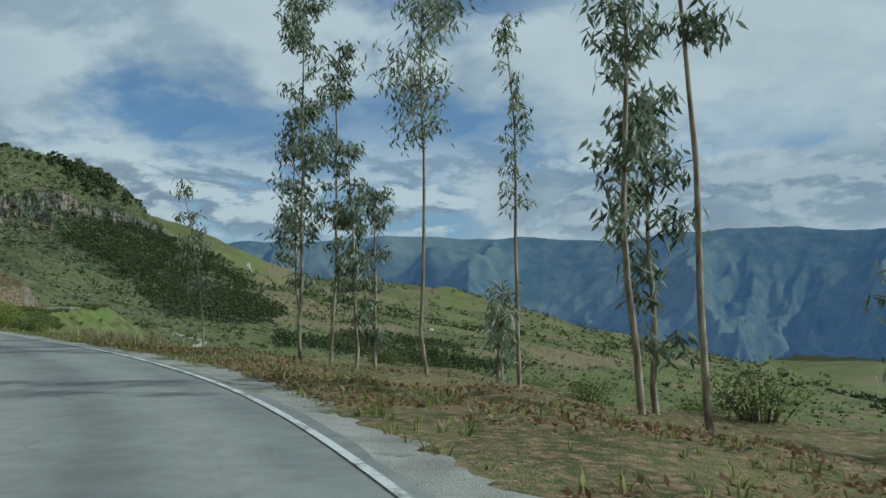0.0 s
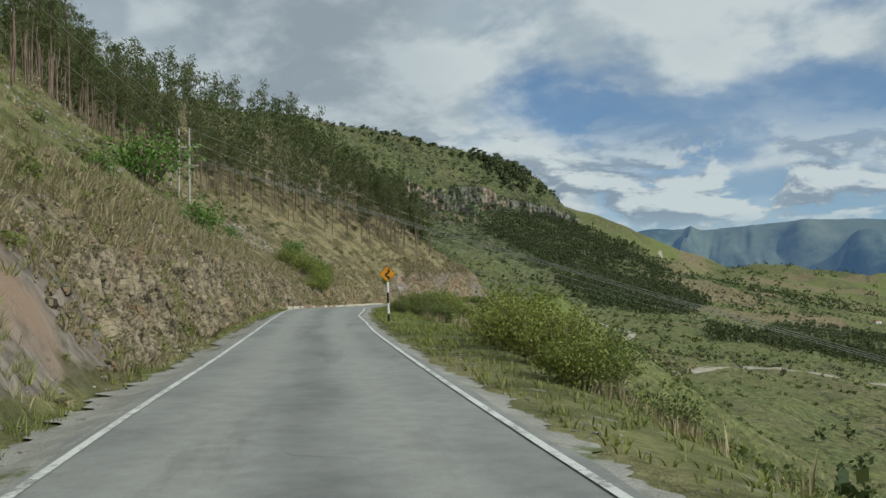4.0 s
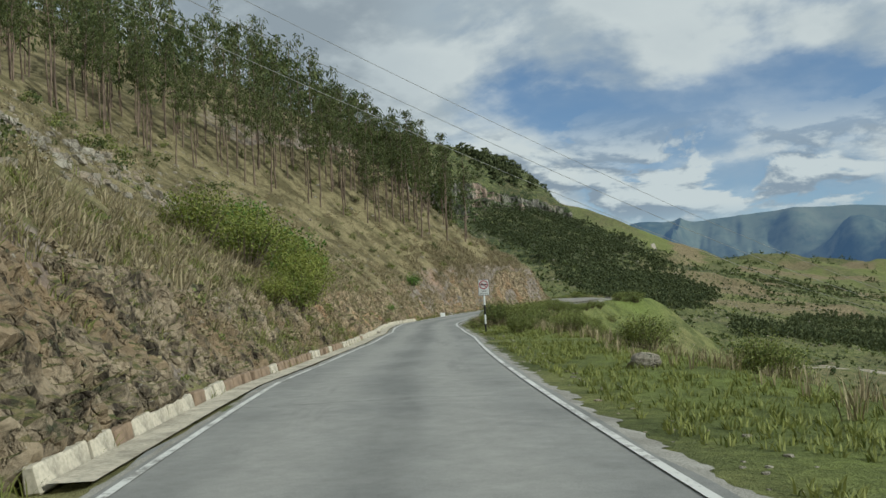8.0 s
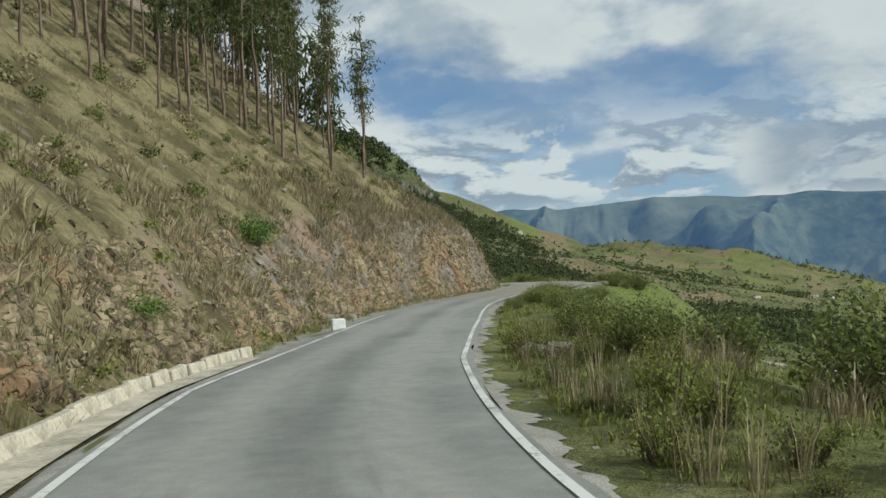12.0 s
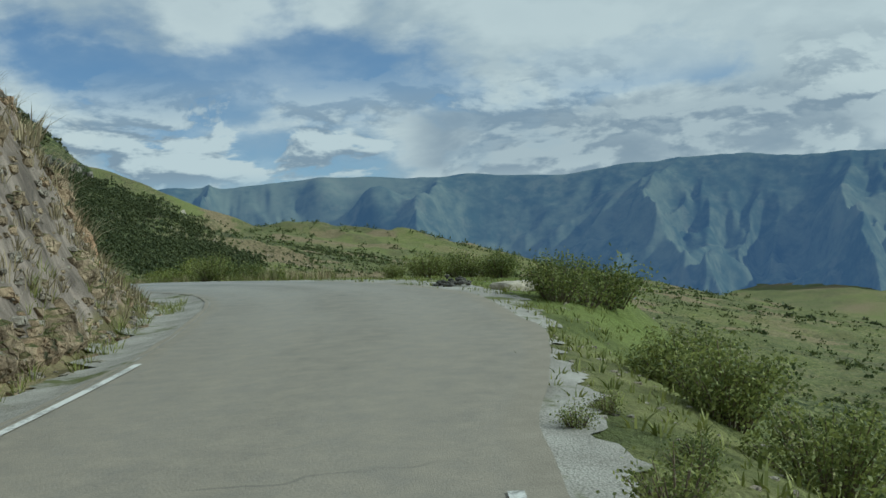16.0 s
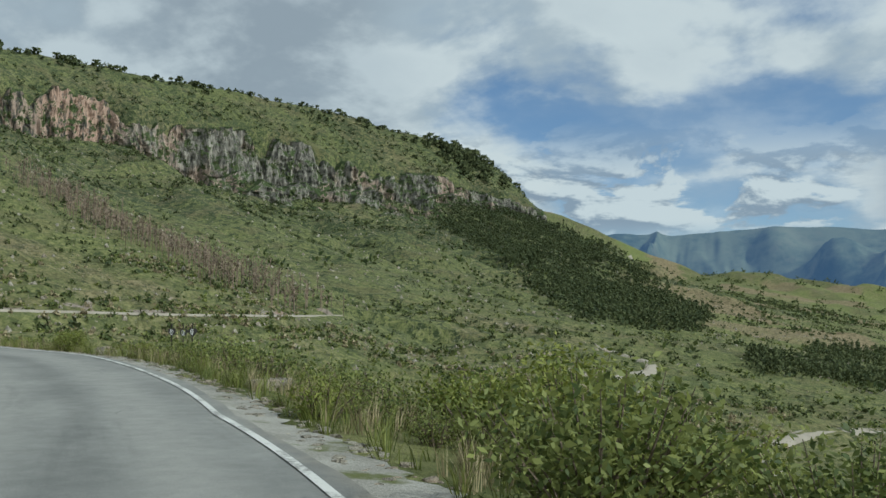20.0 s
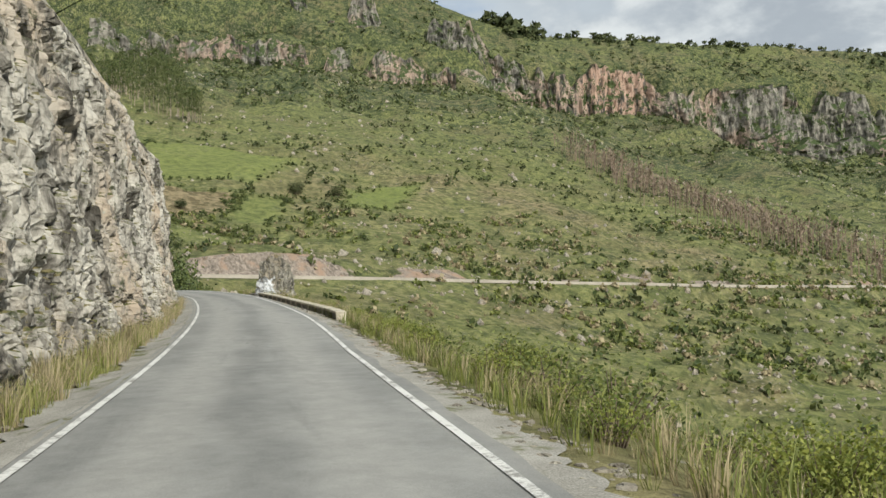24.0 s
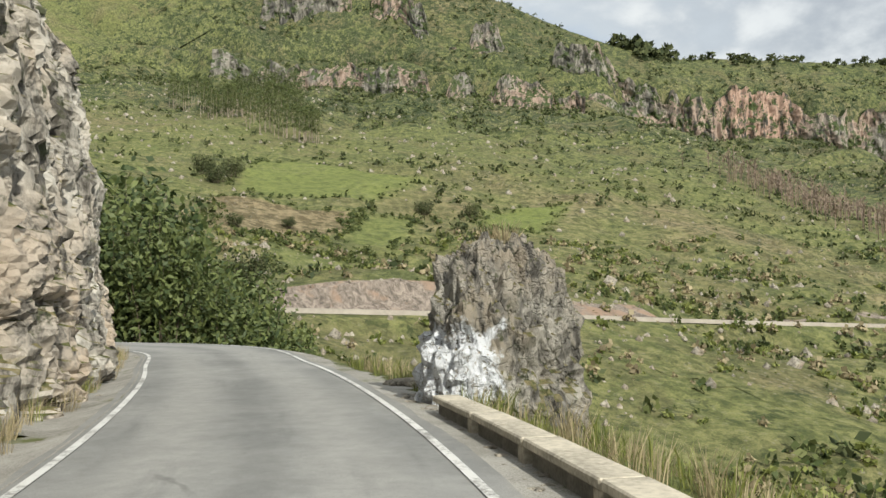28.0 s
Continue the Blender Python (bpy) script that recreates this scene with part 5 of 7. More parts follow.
verge_tree(21.0, -11.0, 2.2, 0.3, 0.6, 240, 14, label="eucalyptus sapling on the slope")


# ---- the eucalyptus wood on the hill ----
def wood_variants():
    out = []
    for k in range(5):
        rng = np.random.default_rng(50 + k)
        trunk, limbs, crown = slender_tree(rng, 11.5 + 0.8 * k, 5.0 + 0.5 * k, 1.25, 950, 0.36, (rng.normal(0, 0.5), rng.normal(0, 0.5)), 0.12)
        out.append((trunk, limbs, crown))
    return out


VARIANTS = wood_variants()


def wood_edge(s):
    return table(s, (-30, 13), (20, 12), (62, 11.5), (100, 15), (130, 22), (160, 27), (190, 27), (215, 24), (240, 17), (258, 13.5), (268, 14))


def plant_wood():
    rng = np.random.default_rng(77)
    masters = []
    for trunk, limbs, crown in VARIANTS:
        t = thing("eucalyptus_tree", "tall thin eucalyptus at the edge of the hillside wood", "tree", pose(0, 0, -500), "trees at the wood's edge")
        part("trunk", trunk, BARK_WOOD, t, smooth_faces=True)
        tagged(part("branchwork", limbs, TWIG, t), kind="stuff")
        tagged(part("crown", crown, LEAF_WOOD, t), kind="stuff")
        masters.append(t)
    spots = []
    for s in np.arange(-20, 266, 2.35):
        for row in range(3 if s > 150 else 2):
            q = s + rng.uniform(-1, 1)
            spots.append((q, wood_edge(q) + row * 3.0 + rng.uniform(-1.1, 1.1)))
    used = set()
    for i, (s, d) in enumerate(spots):
        k = int(rng.integers(0, 5))
        m = on_ground(ground_at(s, d), rng.uniform(0, 360), rng.uniform(0.72, 1.12) * table(s, (40, 1.1), (70, 1.22), (92, 1.15), (106, 0.82), (215, 0.82), (240, 0.95)), 0.3)
        if k not in used:
            used.add(k)
            masters[k].matrix_world = m
        else:
            copy_thing(masters[k], unscaled(m, masters[k]))
    # deeper in the wood the trees can no longer be told apart
    parts_ = {"trunk": ([], []), "crown": ([], [])}
    n = 1500
    s = rng.uniform(-28, 300, n)
    d = wood_edge(np.minimum(s, 268)) + 7 + rng.uniform(0, 1, n) ** 1.2 * table(s, (-28, 75), (200, 75), (268, 50), (300, 30))
    p = at(s, d)
    p[:, 2] = land(p[:, 0], p[:, 1]) - 0.4
    kinds = rng.integers(0, 5, n)
    size, turn = rng.uniform(0.6, 0.95, n), rng.uniform(0, 6.28, n)
    for k in range(5):
        m = kinds == k
        trunk = VARIANTS[k][0]
        crown = slender_tree(np.random.default_rng(70 + k), 12.0 + 0.8 * k, 3.6, 1.8, 190, 1.0)[2]
        f = crown[1]
        scatter("eucalyptus_wood", crown[0], f, p[m], turn[m], size[m], LEAF_WOOD, "dense eucalyptus wood covering the upper hillside", "wood")
        scatter("eucalyptus_trunks", trunk[0], trunk[1], p[m], turn[m], size[m], BARK_WOOD, "brown trunks inside the eucalyptus wood", "wood")


plant_wood()


# ---- shrubs ----
def shrub_masters(label, mat, group, seed, height, wide, leaf, count=1500, shoots=22, loose=1.0, kind="shrub"):
    out = []
    for k in range(3):
        rng = np.random.default_rng(seed + k)
        stems, foliage = shrub_mesh(rng, height, wide, count, leaf, shoots, loose)
        t = thing(kind, label, {"weed_plant": "weeds"}.get(kind, kind), pose(0, 0, -500), group)
        tagged(part("woody_base", stems, TWIG, t), kind="stuff")
        tagged(part("foliage", foliage, mat, t), kind="stuff")
        out.append([t, False])
    return out


def plant(masters, places, seed):
    rng = np.random.default_rng(seed)
    for i, (p, size) in enumerate(places):
        m = on_ground(p, rng.uniform(0, 360), size, 0.06)
        k = masters[i % len(masters)]
        if not k[1]:
            k[0].matrix_world, k[1] = m, True
        else:
            copy_thing(k[0], unscaled(m, k[0]))


def shrubs():
    g = lambda rows: [(ground_at(s, d), z) for s, d, z in rows]
    # sizes are times a plant two metres high and nearly three wide
    dark = shrub_masters("dense green roadside shrub with small leaves", LEAF_BUSH, "roadside shrubs", 200, 2.0, 2.7, 0.115, 3800, 46, 0.55)
    plant(dark, g([(90, -9.6, 1.3), (95, -10.8, 1.4), (104, -9.0, 0.9), (112, -7.0, 0.65), (118, -7.4, 0.6),
                   (126, -7.6, 1.0), (129, -8.4, 1.15), (132, -9.2, 1.1), (134, -10.4, 0.9), (150, -9.0, 0.7), (159, -8.2, 0.75), (166, -9.4, 0.7), (172, -7.6, 0.6), (155, -11, 0.9), (180, -8.5, 0.8),
                   (189, -6.4, 0.9), (192.5, -7.4, 0.9), (201.5, -6.6, 1.05), (203, -9.6, 1.15), (207, -4.6, 0.65), (212, -3.9, 0.6), (210, -6.5, 0.9), (176, -5.3, 0.6), (179, -5.9, 0.6), (216, -5.6, 0.7), (224, -5.2, 0.65), (232, -5.0, 0.7),
                   (237, -3.6, 0.5), (239.5, -4.2, 0.7), (242, -3.7, 0.6), (244.5, -4.2, 0.8), (247, -3.9, 0.75), (249.5, -3.9, 0.8), (252, -3.7, 0.75), (254.5, -3.7, 0.75), (257, -3.8, 0.75), (259.5, -4.1, 0.7), (262, -4.2, 0.65), (265, -4.3, 0.6), (267.5, -4.3, 0.65), (270, -4.7, 0.7), (241, -2.9, 0.3), (245, -2.8, 0.35), (249, -2.8, 0.35), (253, -2.7, 0.35), (257, -2.7, 0.35), (260, -3.0, 0.35),
                   (191.5, -4.7, 0.95), (193.6, -5.2, 0.9), (124, -5.2, 0.6), (127, -6.0, 0.8), (130.5, -6.5, 0.8), (133.5, -7.0, 0.75), (121, -6.4, 0.7),
                   (242, -6.8, 0.9), (246, -7.0, 1.0), (250, -7.2, 1.05), (254, -7.4, 1.0), (258, -7.4, 0.95), (248, -9.4, 1.1), (253, -9.8, 1.1)]), 1)
    lanky = shrub_masters("tall straggling shrub rising over the roadside bushes", LEAF_BUSH, "roadside shrubs", 210, 3.0, 1.5, 0.10, 2600, 16, 0.6)
    plant(lanky, g([(246.5, -5.2, 0.75), (249.5, -5.6, 0.85), (253, -5.4, 0.8), (256.5, -5.8, 0.8), (255.5, -8.6, 0.95), (252, -8.8, 0.8), (200, -9.5, 0.9), (246, -10.5, 0.9)]), 8)
    near = [((-101.8, 270.4), 0.80), ((-100.2, 271.0), 0.85), ((-98.8, 270.2), 0.8), ((-103.2, 271.6), 0.5), ((-97.2, 258.0), 0.75), ((-99.2, 255.6), 0.8), ((-99.4, 264.6), 0.6), 
            ((-112.1, 277.2), 0.85), ((-110.2, 277.6), 0.75)]
    plant(dark, [(ground_xy(*q), z) for q, z in near], 2)
    lime = shrub_masters("yellow-green sunlit shrub at the road's edge", LEAF_LIME, "sunlit shrubs", 230, 2.0, 2.5, 0.11, 3400, 40, 0.6)
    plant(lime, [(ground_xy(*q), z) for q, z in (((-114.0, 283.9), 1.05), ((-112.0, 285.0), 1.1), ((-116.2, 285.6), 0.9), ((-110.0, 283.0), 0.8))] + g([(307, -5.4, 0.7), (312, -5.8, 0.8), (340.5, -4.1, 0.62), (343, -5.0, 0.65), (350, -5.2, 0.6), (362, -5.4, 0.6), (372, -4.8, 0.55), (80, -6.0, 0.8), (84, -6.6, 1.0), (88, -6.8, 1.2), (92, -7.2, 1.4), (96.5, -8.2, 1.5), (100.5, -9.6, 1.25), (164, 5.4, 0.8), (167, 5.0, 1.1), (169.5, 5.4, 1.3), (172, 5.2, 1.2), (174, 6.2, 1.4), (171, 7.5, 1.6), (168, 7.2, 1.5), (165, 8.4, 1.3), (175.5, 8.0, 1.2), (184, 6.6, 1.0), (188, 7.4, 1.2), (192, 8.2, 1.1), (186.5, 8.8, 0.9), (195, 9.6, 0.9), (374, -4.4, 0.45), (377, -4.9, 0.55), (379.5, -4.6, 0.4), (388, -5.2, 0.5), (397, -4.8, 0.45), (126.5, -8.8, 0.9), (206, -6.9, 0.5)]), 7)
    fresh = shrub_masters("bright green leafy shrub on the bank", LEAF_BRIGHT, "leafy shrubs on the bank", 220, 1.0, 1.6, 0.10, 1500)
    plant(fresh, g([(176, 7.2, 2.4), (181, 9.0, 2.0), (172, 6.4, 1.4), (192, 12.5, 2.2), (228.5, 8.2, 1.3), (121, 8.0, 2.2), (124, 12.0, 3.6), (60, 7.0, 1.4), (66, 9.5, 1.7), (72, 8.0, 1.3), (52, 10.0, 1.8),
                    (104, 10, 1.2), (140, 9.5, 1.2), (146, 13, 1.0), (211, 6.3, 0.8), (40, 8.5, 1.6)]), 3)
    rng = np.random.default_rng(5)
    rough = shrub_masters("straggling yellow-green shrub among tall grass", LEAF_BUSH, "shrubs below the road", 240, 1.0, 1.7, 0.10, 900)
    rows = [(s, right_edge(s) - rng.uniform(10.5, 19), rng.uniform(0.6, 1.3)) for s in np.arange(6, 42, 2.2)]
    rows += [(s, right_edge(s) - rng.uniform(3.0, 4.2), rng.uniform(0.7, 1.3)) for s in np.arange(300, 380, 3.1)]
    rows += [(s, right_edge(s) - rng.uniform(5, 11), rng.uniform(0.8, 1.7)) for s in np.arange(302, 425, 2.6)]
    rows += [(s, right_edge(s) - rng.uniform(8, 20), rng.uniform(0.7, 1.6)) for s in np.arange(40, 245, 5.5)]
    rows += [(s, right_edge(s) - rng.uniform(4.5, 17), rng.uniform(0.8, 1.7)) for s in np.arange(244, 284, 1.6)]
    plant(rough, g(rows), 4)
    # weeds crowding the edge of the asphalt
    weed = shrub_masters("waist-high green weeds at the asphalt's edge", LEAF_BUSH, "weeds along the verge", 250, 1.0, 1.1, 0.075, 900, 26, 0.7, "weed_plant")
    rows = [(s, right_edge(s) - rng.uniform(0.9, 2.6), rng.uniform(0.25, 0.6)) for s in np.arange(188, 218, 1.1)]
    rows += [(s, right_edge(s) - rng.uniform(0.8, 1.8), rng.uniform(0.3, 0.6)) for s in np.arange(232, 266, 0.9)]
    rows += [(s, right_edge(s) - rng.uniform(1.4, 3.6), rng.uniform(0.3, 0.7)) for s in np.arange(298, 378, 1.6)]
    plant(weed, g(rows), 9)
    yellow = shrub_masters("yellow-green flowering weeds on the verge", LEAF_LIME, "weeds along the verge", 270, 1.0, 1.2, 0.08, 900, 24, 0.7, "weed_plant")
    rows = [(s, right_edge(s) - rng.uniform(1.2, 3.2), rng.uniform(0.5, 0.9)) for s in np.arange(190, 216, 1.7)]
    rows += [(s, right_edge(s) - rng.uniform(1.6, 3.2), rng.uniform(0.5, 1.0)) for s in np.arange(300, 376, 4.0)]
    plant(yellow, g(rows), 10)
    # round trees on the field edges
    round_tree = shrub_masters("dark rounded tree on the edge of a field", DARKWOOD, "trees among the fields", 280, 4.0, 4.6, 0.34, 1500, 30, 0.7, "tree")
    plant(round_tree, [(ground_xy(x, y), z) for x, y, z in ((-411.8, 380.7, 1.0), (-425.6, 398.6, 0.9), (-467.6, 459.6, 1.5), (-460.5, 473.0, 1.3), (-498.5, 399.1, 1.8), (-506, 406, 1.9), (-512, 398, 2.0), (-344.1, 365.1, 1.7), (-349, 362, 1.5))], 11)
    # trees beyond the cliff's end
    grove = shrub_masters("dark leafy tree in the gully behind the cliff", LEAF_GROVE, "trees in the gully", 260, 10.0, 3.4, 0.34, 3600, 26, 0.62, "tree")
    spots = [(-260, 331, 6.5), (-257, 333, 5.0), (-263, 334, 6.5), (-267, 336, 5.2), (-271, 339, 3.6), (-276, 342, 1.5), (-287, 338, 11), (-279, 344, 0.0), (-283, 347, -2.5), (-277, 334, 10.5), (-292, 346, 3.0), (-265, 331, 7.0), (-270, 332, 9.0), (-262, 337, 2.5), (-274, 345, 0.5), (-268, 341, 2.0), (-281, 340, 8.0), (-296, 352, 0.0), (-258, 337, 1.0), (-288, 352, -2.0)]
    rows = [(ground_xy(x, y), top) for x, y, top in spots]
    plant(grove, [(p, max(0.45, (top - p[2]) / 9.5)) for p, top in rows], 6)


shrubs()


def clump_mesh(rng, n, tall, leaf=0.62):
    c = rng.normal(0, 1, (n, 3))
    c /= np.linalg.norm(c, axis=1)[:, None]
    c *= rng.uniform(0.3, 1.0, (n, 1)) * np.array([0.5, 0.5, 0.45 * tall])
    c[:, 2] += 0.45 * tall
    return leaves(rng, c, leaf, leaf * 0.8, 0.0)


# ---- grass, stones, dead leaves ----
def ground_cover():
    rng = np.random.default_rng(9)

    def sow(name, n, side, s0, s1, e0, e1, height, spread, wide, blades, mat, label, steepest=1.6, size=(0.6, 1.4)):
        v, f = tuft_mesh(rng, blades, height, spread, wide)
        p, s, rise = on_strip(rng, n, side, s0, s1, e0, e1)
        keep = (rise < steepest) & (fbm(p[:, 0] / 2.3, p[:, 1] / 2.3, 3, 131) > -0.22)
        p = p[keep]
        scatter(name, v, f, p, rng.uniform(0, 6.28, len(p)), rng.uniform(*size, len(p)), mat, label, "grass")

    sow("verge_grass", 9000, "right", -20, 300, 0.7, 6.5, 0.15, 0.14, 0.014, 5, GRASS, "short green grass on the verge")
    sow("verge_grass", 9000, "right", 90, 262, 0.8, 8.0, 0.18, 0.17, 0.014, 5, GRASS, "short green grass on the verge")
    sow("tall_grass", 2600, "right", 40, 262, 3.5, 20.0, 0.55, 0.35, 0.012, 9, STRAW, "tall dry grass on the slope below the road")
    sow("tall_grass", 3000, "right", 296, 430, 1.3, 14.0, 0.50, 0.3, 0.006, 14, STRAW, "tall dry grass on the slope below the road")
    sow("tall_grass", 4600, "right", 296, 430, 1.1, 22.0, 0.48, 0.3, 0.007, 13, GRASS, "tall green grass on the slope below the road")
    sow("bunch_grass", 14500, "left", -20, 285, 1.6, 25.0, 0.32, 0.42, 0.010, 11, STRAW, "dry bunch grass on the hillside", 2.6)
    sow("bunch_grass", 4200, "left", -20, 165, 1.3, 25.0, 0.30, 0.40, 0.012, 11, GRASS, "green bunch grass on the hillside", 2.6)
    sow("overhanging_grass", 2600, "left", 78, 285, 3.2, 7.5, 0.6, 0.75, 0.016, 14, STRAW, "long dry grass hanging over the cut", 3.0)
    sow("cut_grass", 900, "left", 226, 285, 1.8, 6.0, 0.32, 0.4, 0.010, 14, STRAW, "dry grass on the tan cut", 9)
    sow("tussock", 700, "left", 236, 284, 4.2, 9.0, 0.65, 0.55, 0.012, 26, STRAW, "thick dry tussocks overhanging the spur", 9)
    sow("gutter_grass", 2200, "left", 335, 446, 0.75, 2.4, 0.45, 0.25, 0.006, 13, GRASS, "green grass at the foot of the cliff", 9)
    sow("ledge_grass", 900, "left", 338, 446, 2.0, 5.0, 0.5, 0.55, 0.014, 12, STRAW, "dry grass on the ledges of the rock face", 30)
    sow("gutter_grass", 2600, "left", -20, 285, 0.8, 2.4, 0.28, 0.22, 0.007, 12, GRASS, "green grass at the foot of the cut", 9)
    sow("gutter_grass", 5200, "left", 335, 446, 0.75, 2.6, 0.55, 0.35, 0.006, 14, STRAW, "dry grass at the foot of the cliff", 9)
    sow("crag_grass", 2600, "left", 80, 172, 1.5, 6.0, 0.30, 0.32, 0.010, 10, GRASS, "green grass in the crevices of the cut", 30)
    sow("crag_grass", 2600, "left", 80, 230, 1.5, 6.5, 0.38, 0.45, 0.016, 11, STRAW, "dry grass in the crevices of the cut", 30)
    sow("tall_grass", 420, "right", 188, 218, 1.0, 6.0, 0.55, 0.3, 0.006, 14, STRAW, "tall dry grass among the verge weeds", 9)
    # low bushes over the open hillside
    p, s, rise = on_strip(rng, 1700, "left", -20, 285, 5.0, 25.0)
    p = p[(rise < 1.6) & (fbm(p[:, 0] / 5, p[:, 1] / 5, 3, 133) > -0.08)]
    v, f = clump_mesh(rng, 95, 0.8, 0.15)
    for k, mat in enumerate((LEAF_BUSH, LEAF_WOOD, STRAW)):
        q = p[k::3]
        scatter("hillside_scrub", v, f, q, rng.uniform(0, 6.28, len(q)), 0.35 + 0.9 * rng.uniform(0, 1, len(q)) ** 2, mat, "low scrub among the grass of the hillside", "scrub")
    p, s, rise = on_strip(rng, 520, "left", 78, 232, 1.6, 6.5)
    v, f = clump_mesh(rng, 50, 0.9, 0.22)
    for k, mat in enumerate((LEAF_BUSH, STRAW)):
        q = p[k::2]
        scatter("crag_plants", v, f, q, rng.uniform(0, 6.28, len(q)), 0.25 + 0.5 * rng.uniform(0, 1, len(q)) ** 2, mat, "small plants rooted in the crevices of the cut", "scrub")
    # loose stones
    bm = bmesh.new()
    bmesh.ops.create_icosphere(bm, subdivisions=1, radius=1.0)
    bm.verts.ensure_lookup_table()
    v = np.array([x.co for x in bm.verts]) * np.array([1, 0.8, 0.6]) * (1 + 0.22 * rng.normal(0, 1, (len(bm.verts), 1)))
    f3 = np.array([[q.index for q in x.verts] for x in bm.faces])
    bm.free()
    ps, sz = [], []
    for n, side, s0, s1, e0, e1, lo, hi in ((420, "left", -20, 120, 0.6, 1.9, 0.05, 0.16), (520, "left", 205, 285, 0.8, 4.0, 0.05, 0.2), (420, "left", 335, 430, 0.6, 2.6, 0.05, 0.2),
                                            (700, "right", -10, 250, 0.5, 1.6, 0.03, 0.09), (2600, "right", 296, 420, 0.3, 1.3, 0.03, 0.13), (500, "right", 256, 296, 0.8, 4.5, 0.03, 0.08),
                                            (260, "left", 40, 280, 3.0, 20.0, 0.12, 0.42), (200, "right", 300, 430, 3.0, 22.0, 0.12, 0.4)):
        p, s, rise = on_strip(rng, n, side, s0, s1, e0, e1)
        ps.append(p), sz.append(lo + (hi - lo) * rng.uniform(0, 1, n) ** 2.5)
    p, sz = np.vstack(ps), np.concatenate(sz)
    scatter("loose_stones", v, f3, p, rng.uniform(0, 6.28, len(p)), sz, STONE, "loose pale stones beside the road", "stones")
    # broken stones lodged in the cut faces and lying on the slope
    for s0, s1, n, lo, hi, mat, e0, e1 in ((226, 286, 2600, 0.04, 0.22, TAN_CUT, 1.2, 5.5), (80, 172, 5200, 0.05, 0.26, GROUND_ROCK, 1.5, 5.2), (166, 228, 1500, 0.04, 0.22, TAN_CUT, 1.3, 5.0), (230, 284, 1100, 0.04, 0.20, STONE, 1.0, 5.0), (100, 215, 1600, 0.05, 0.30, STONE, 6, 24), (20, 215, 700, 0.06, 0.3, GROUND_ROCK, 1.4, 20), (338, 440, 500, 0.06, 0.3, CLIFF, 1.4, 3.0), (156, 180, 260, 0.12, 0.55, STONE, 9, 14), (90, 130, 90, 0.1, 0.4, STONE, 8, 22)):
        p, s, rise = on_strip(rng, n, "left", s0, s1, e0, e1)
        scatter("broken_stones", v * np.array([1.0, 0.8, 1.2]), f3, p, rng.uniform(0, 6.28, len(p)), lo + (hi - lo) * rng.uniform(0, 1, len(p)) ** 2, mat, "broken stones on the cut and the slope", "stones")
    # dead leaves under the young trees
    p, s, _ = on_strip(rng, 8500, "right", 2, 47, 1.0, 8.5)
    p = p[fbm(p[:, 0] / 2.5, p[:, 1] / 2.5, 3, 137) > -0.05] + np.array([0, 0, 0.03])
    lv, lf = leaves(rng, p, 0.13, 0.06, 0.0)
    tagged(mesh_object("dead_leaves", lv, lf, LITTER, smooth_faces=False), "brown fallen leaves under the young trees", "leaf litter", kind="stuff")


ground_cover()


# ---- the far slopes' plants ----
def cone_mesh(rng, n):
    z = rng.uniform(0.05, 1.0, n)
    a, r = rng.uniform(0, 6.28, n), 0.20 * (1.05 - z)
    return leaves(rng, np.stack([np.cos(a) * r, np.sin(a) * r, z], -1), 0.22, 0.15, 0.45)


def spindle_mesh(rng, n):
    """A bare thin tree: an upright sliver and a few twigs."""
    z = rng.uniform(0.25, 0.95, n)
    c = np.stack([rng.normal(0, 0.05, n), rng.normal(0, 0.05, n), z], -1)
    v, f = leaves(rng, c, 0.16, 0.05, -0.4)
    return join([(v, f), tube([(0, 0, 0), (0, 0, 0.5), (0.02, 0, 1.0)], [0.018, 0.014, 0.006], 3)])


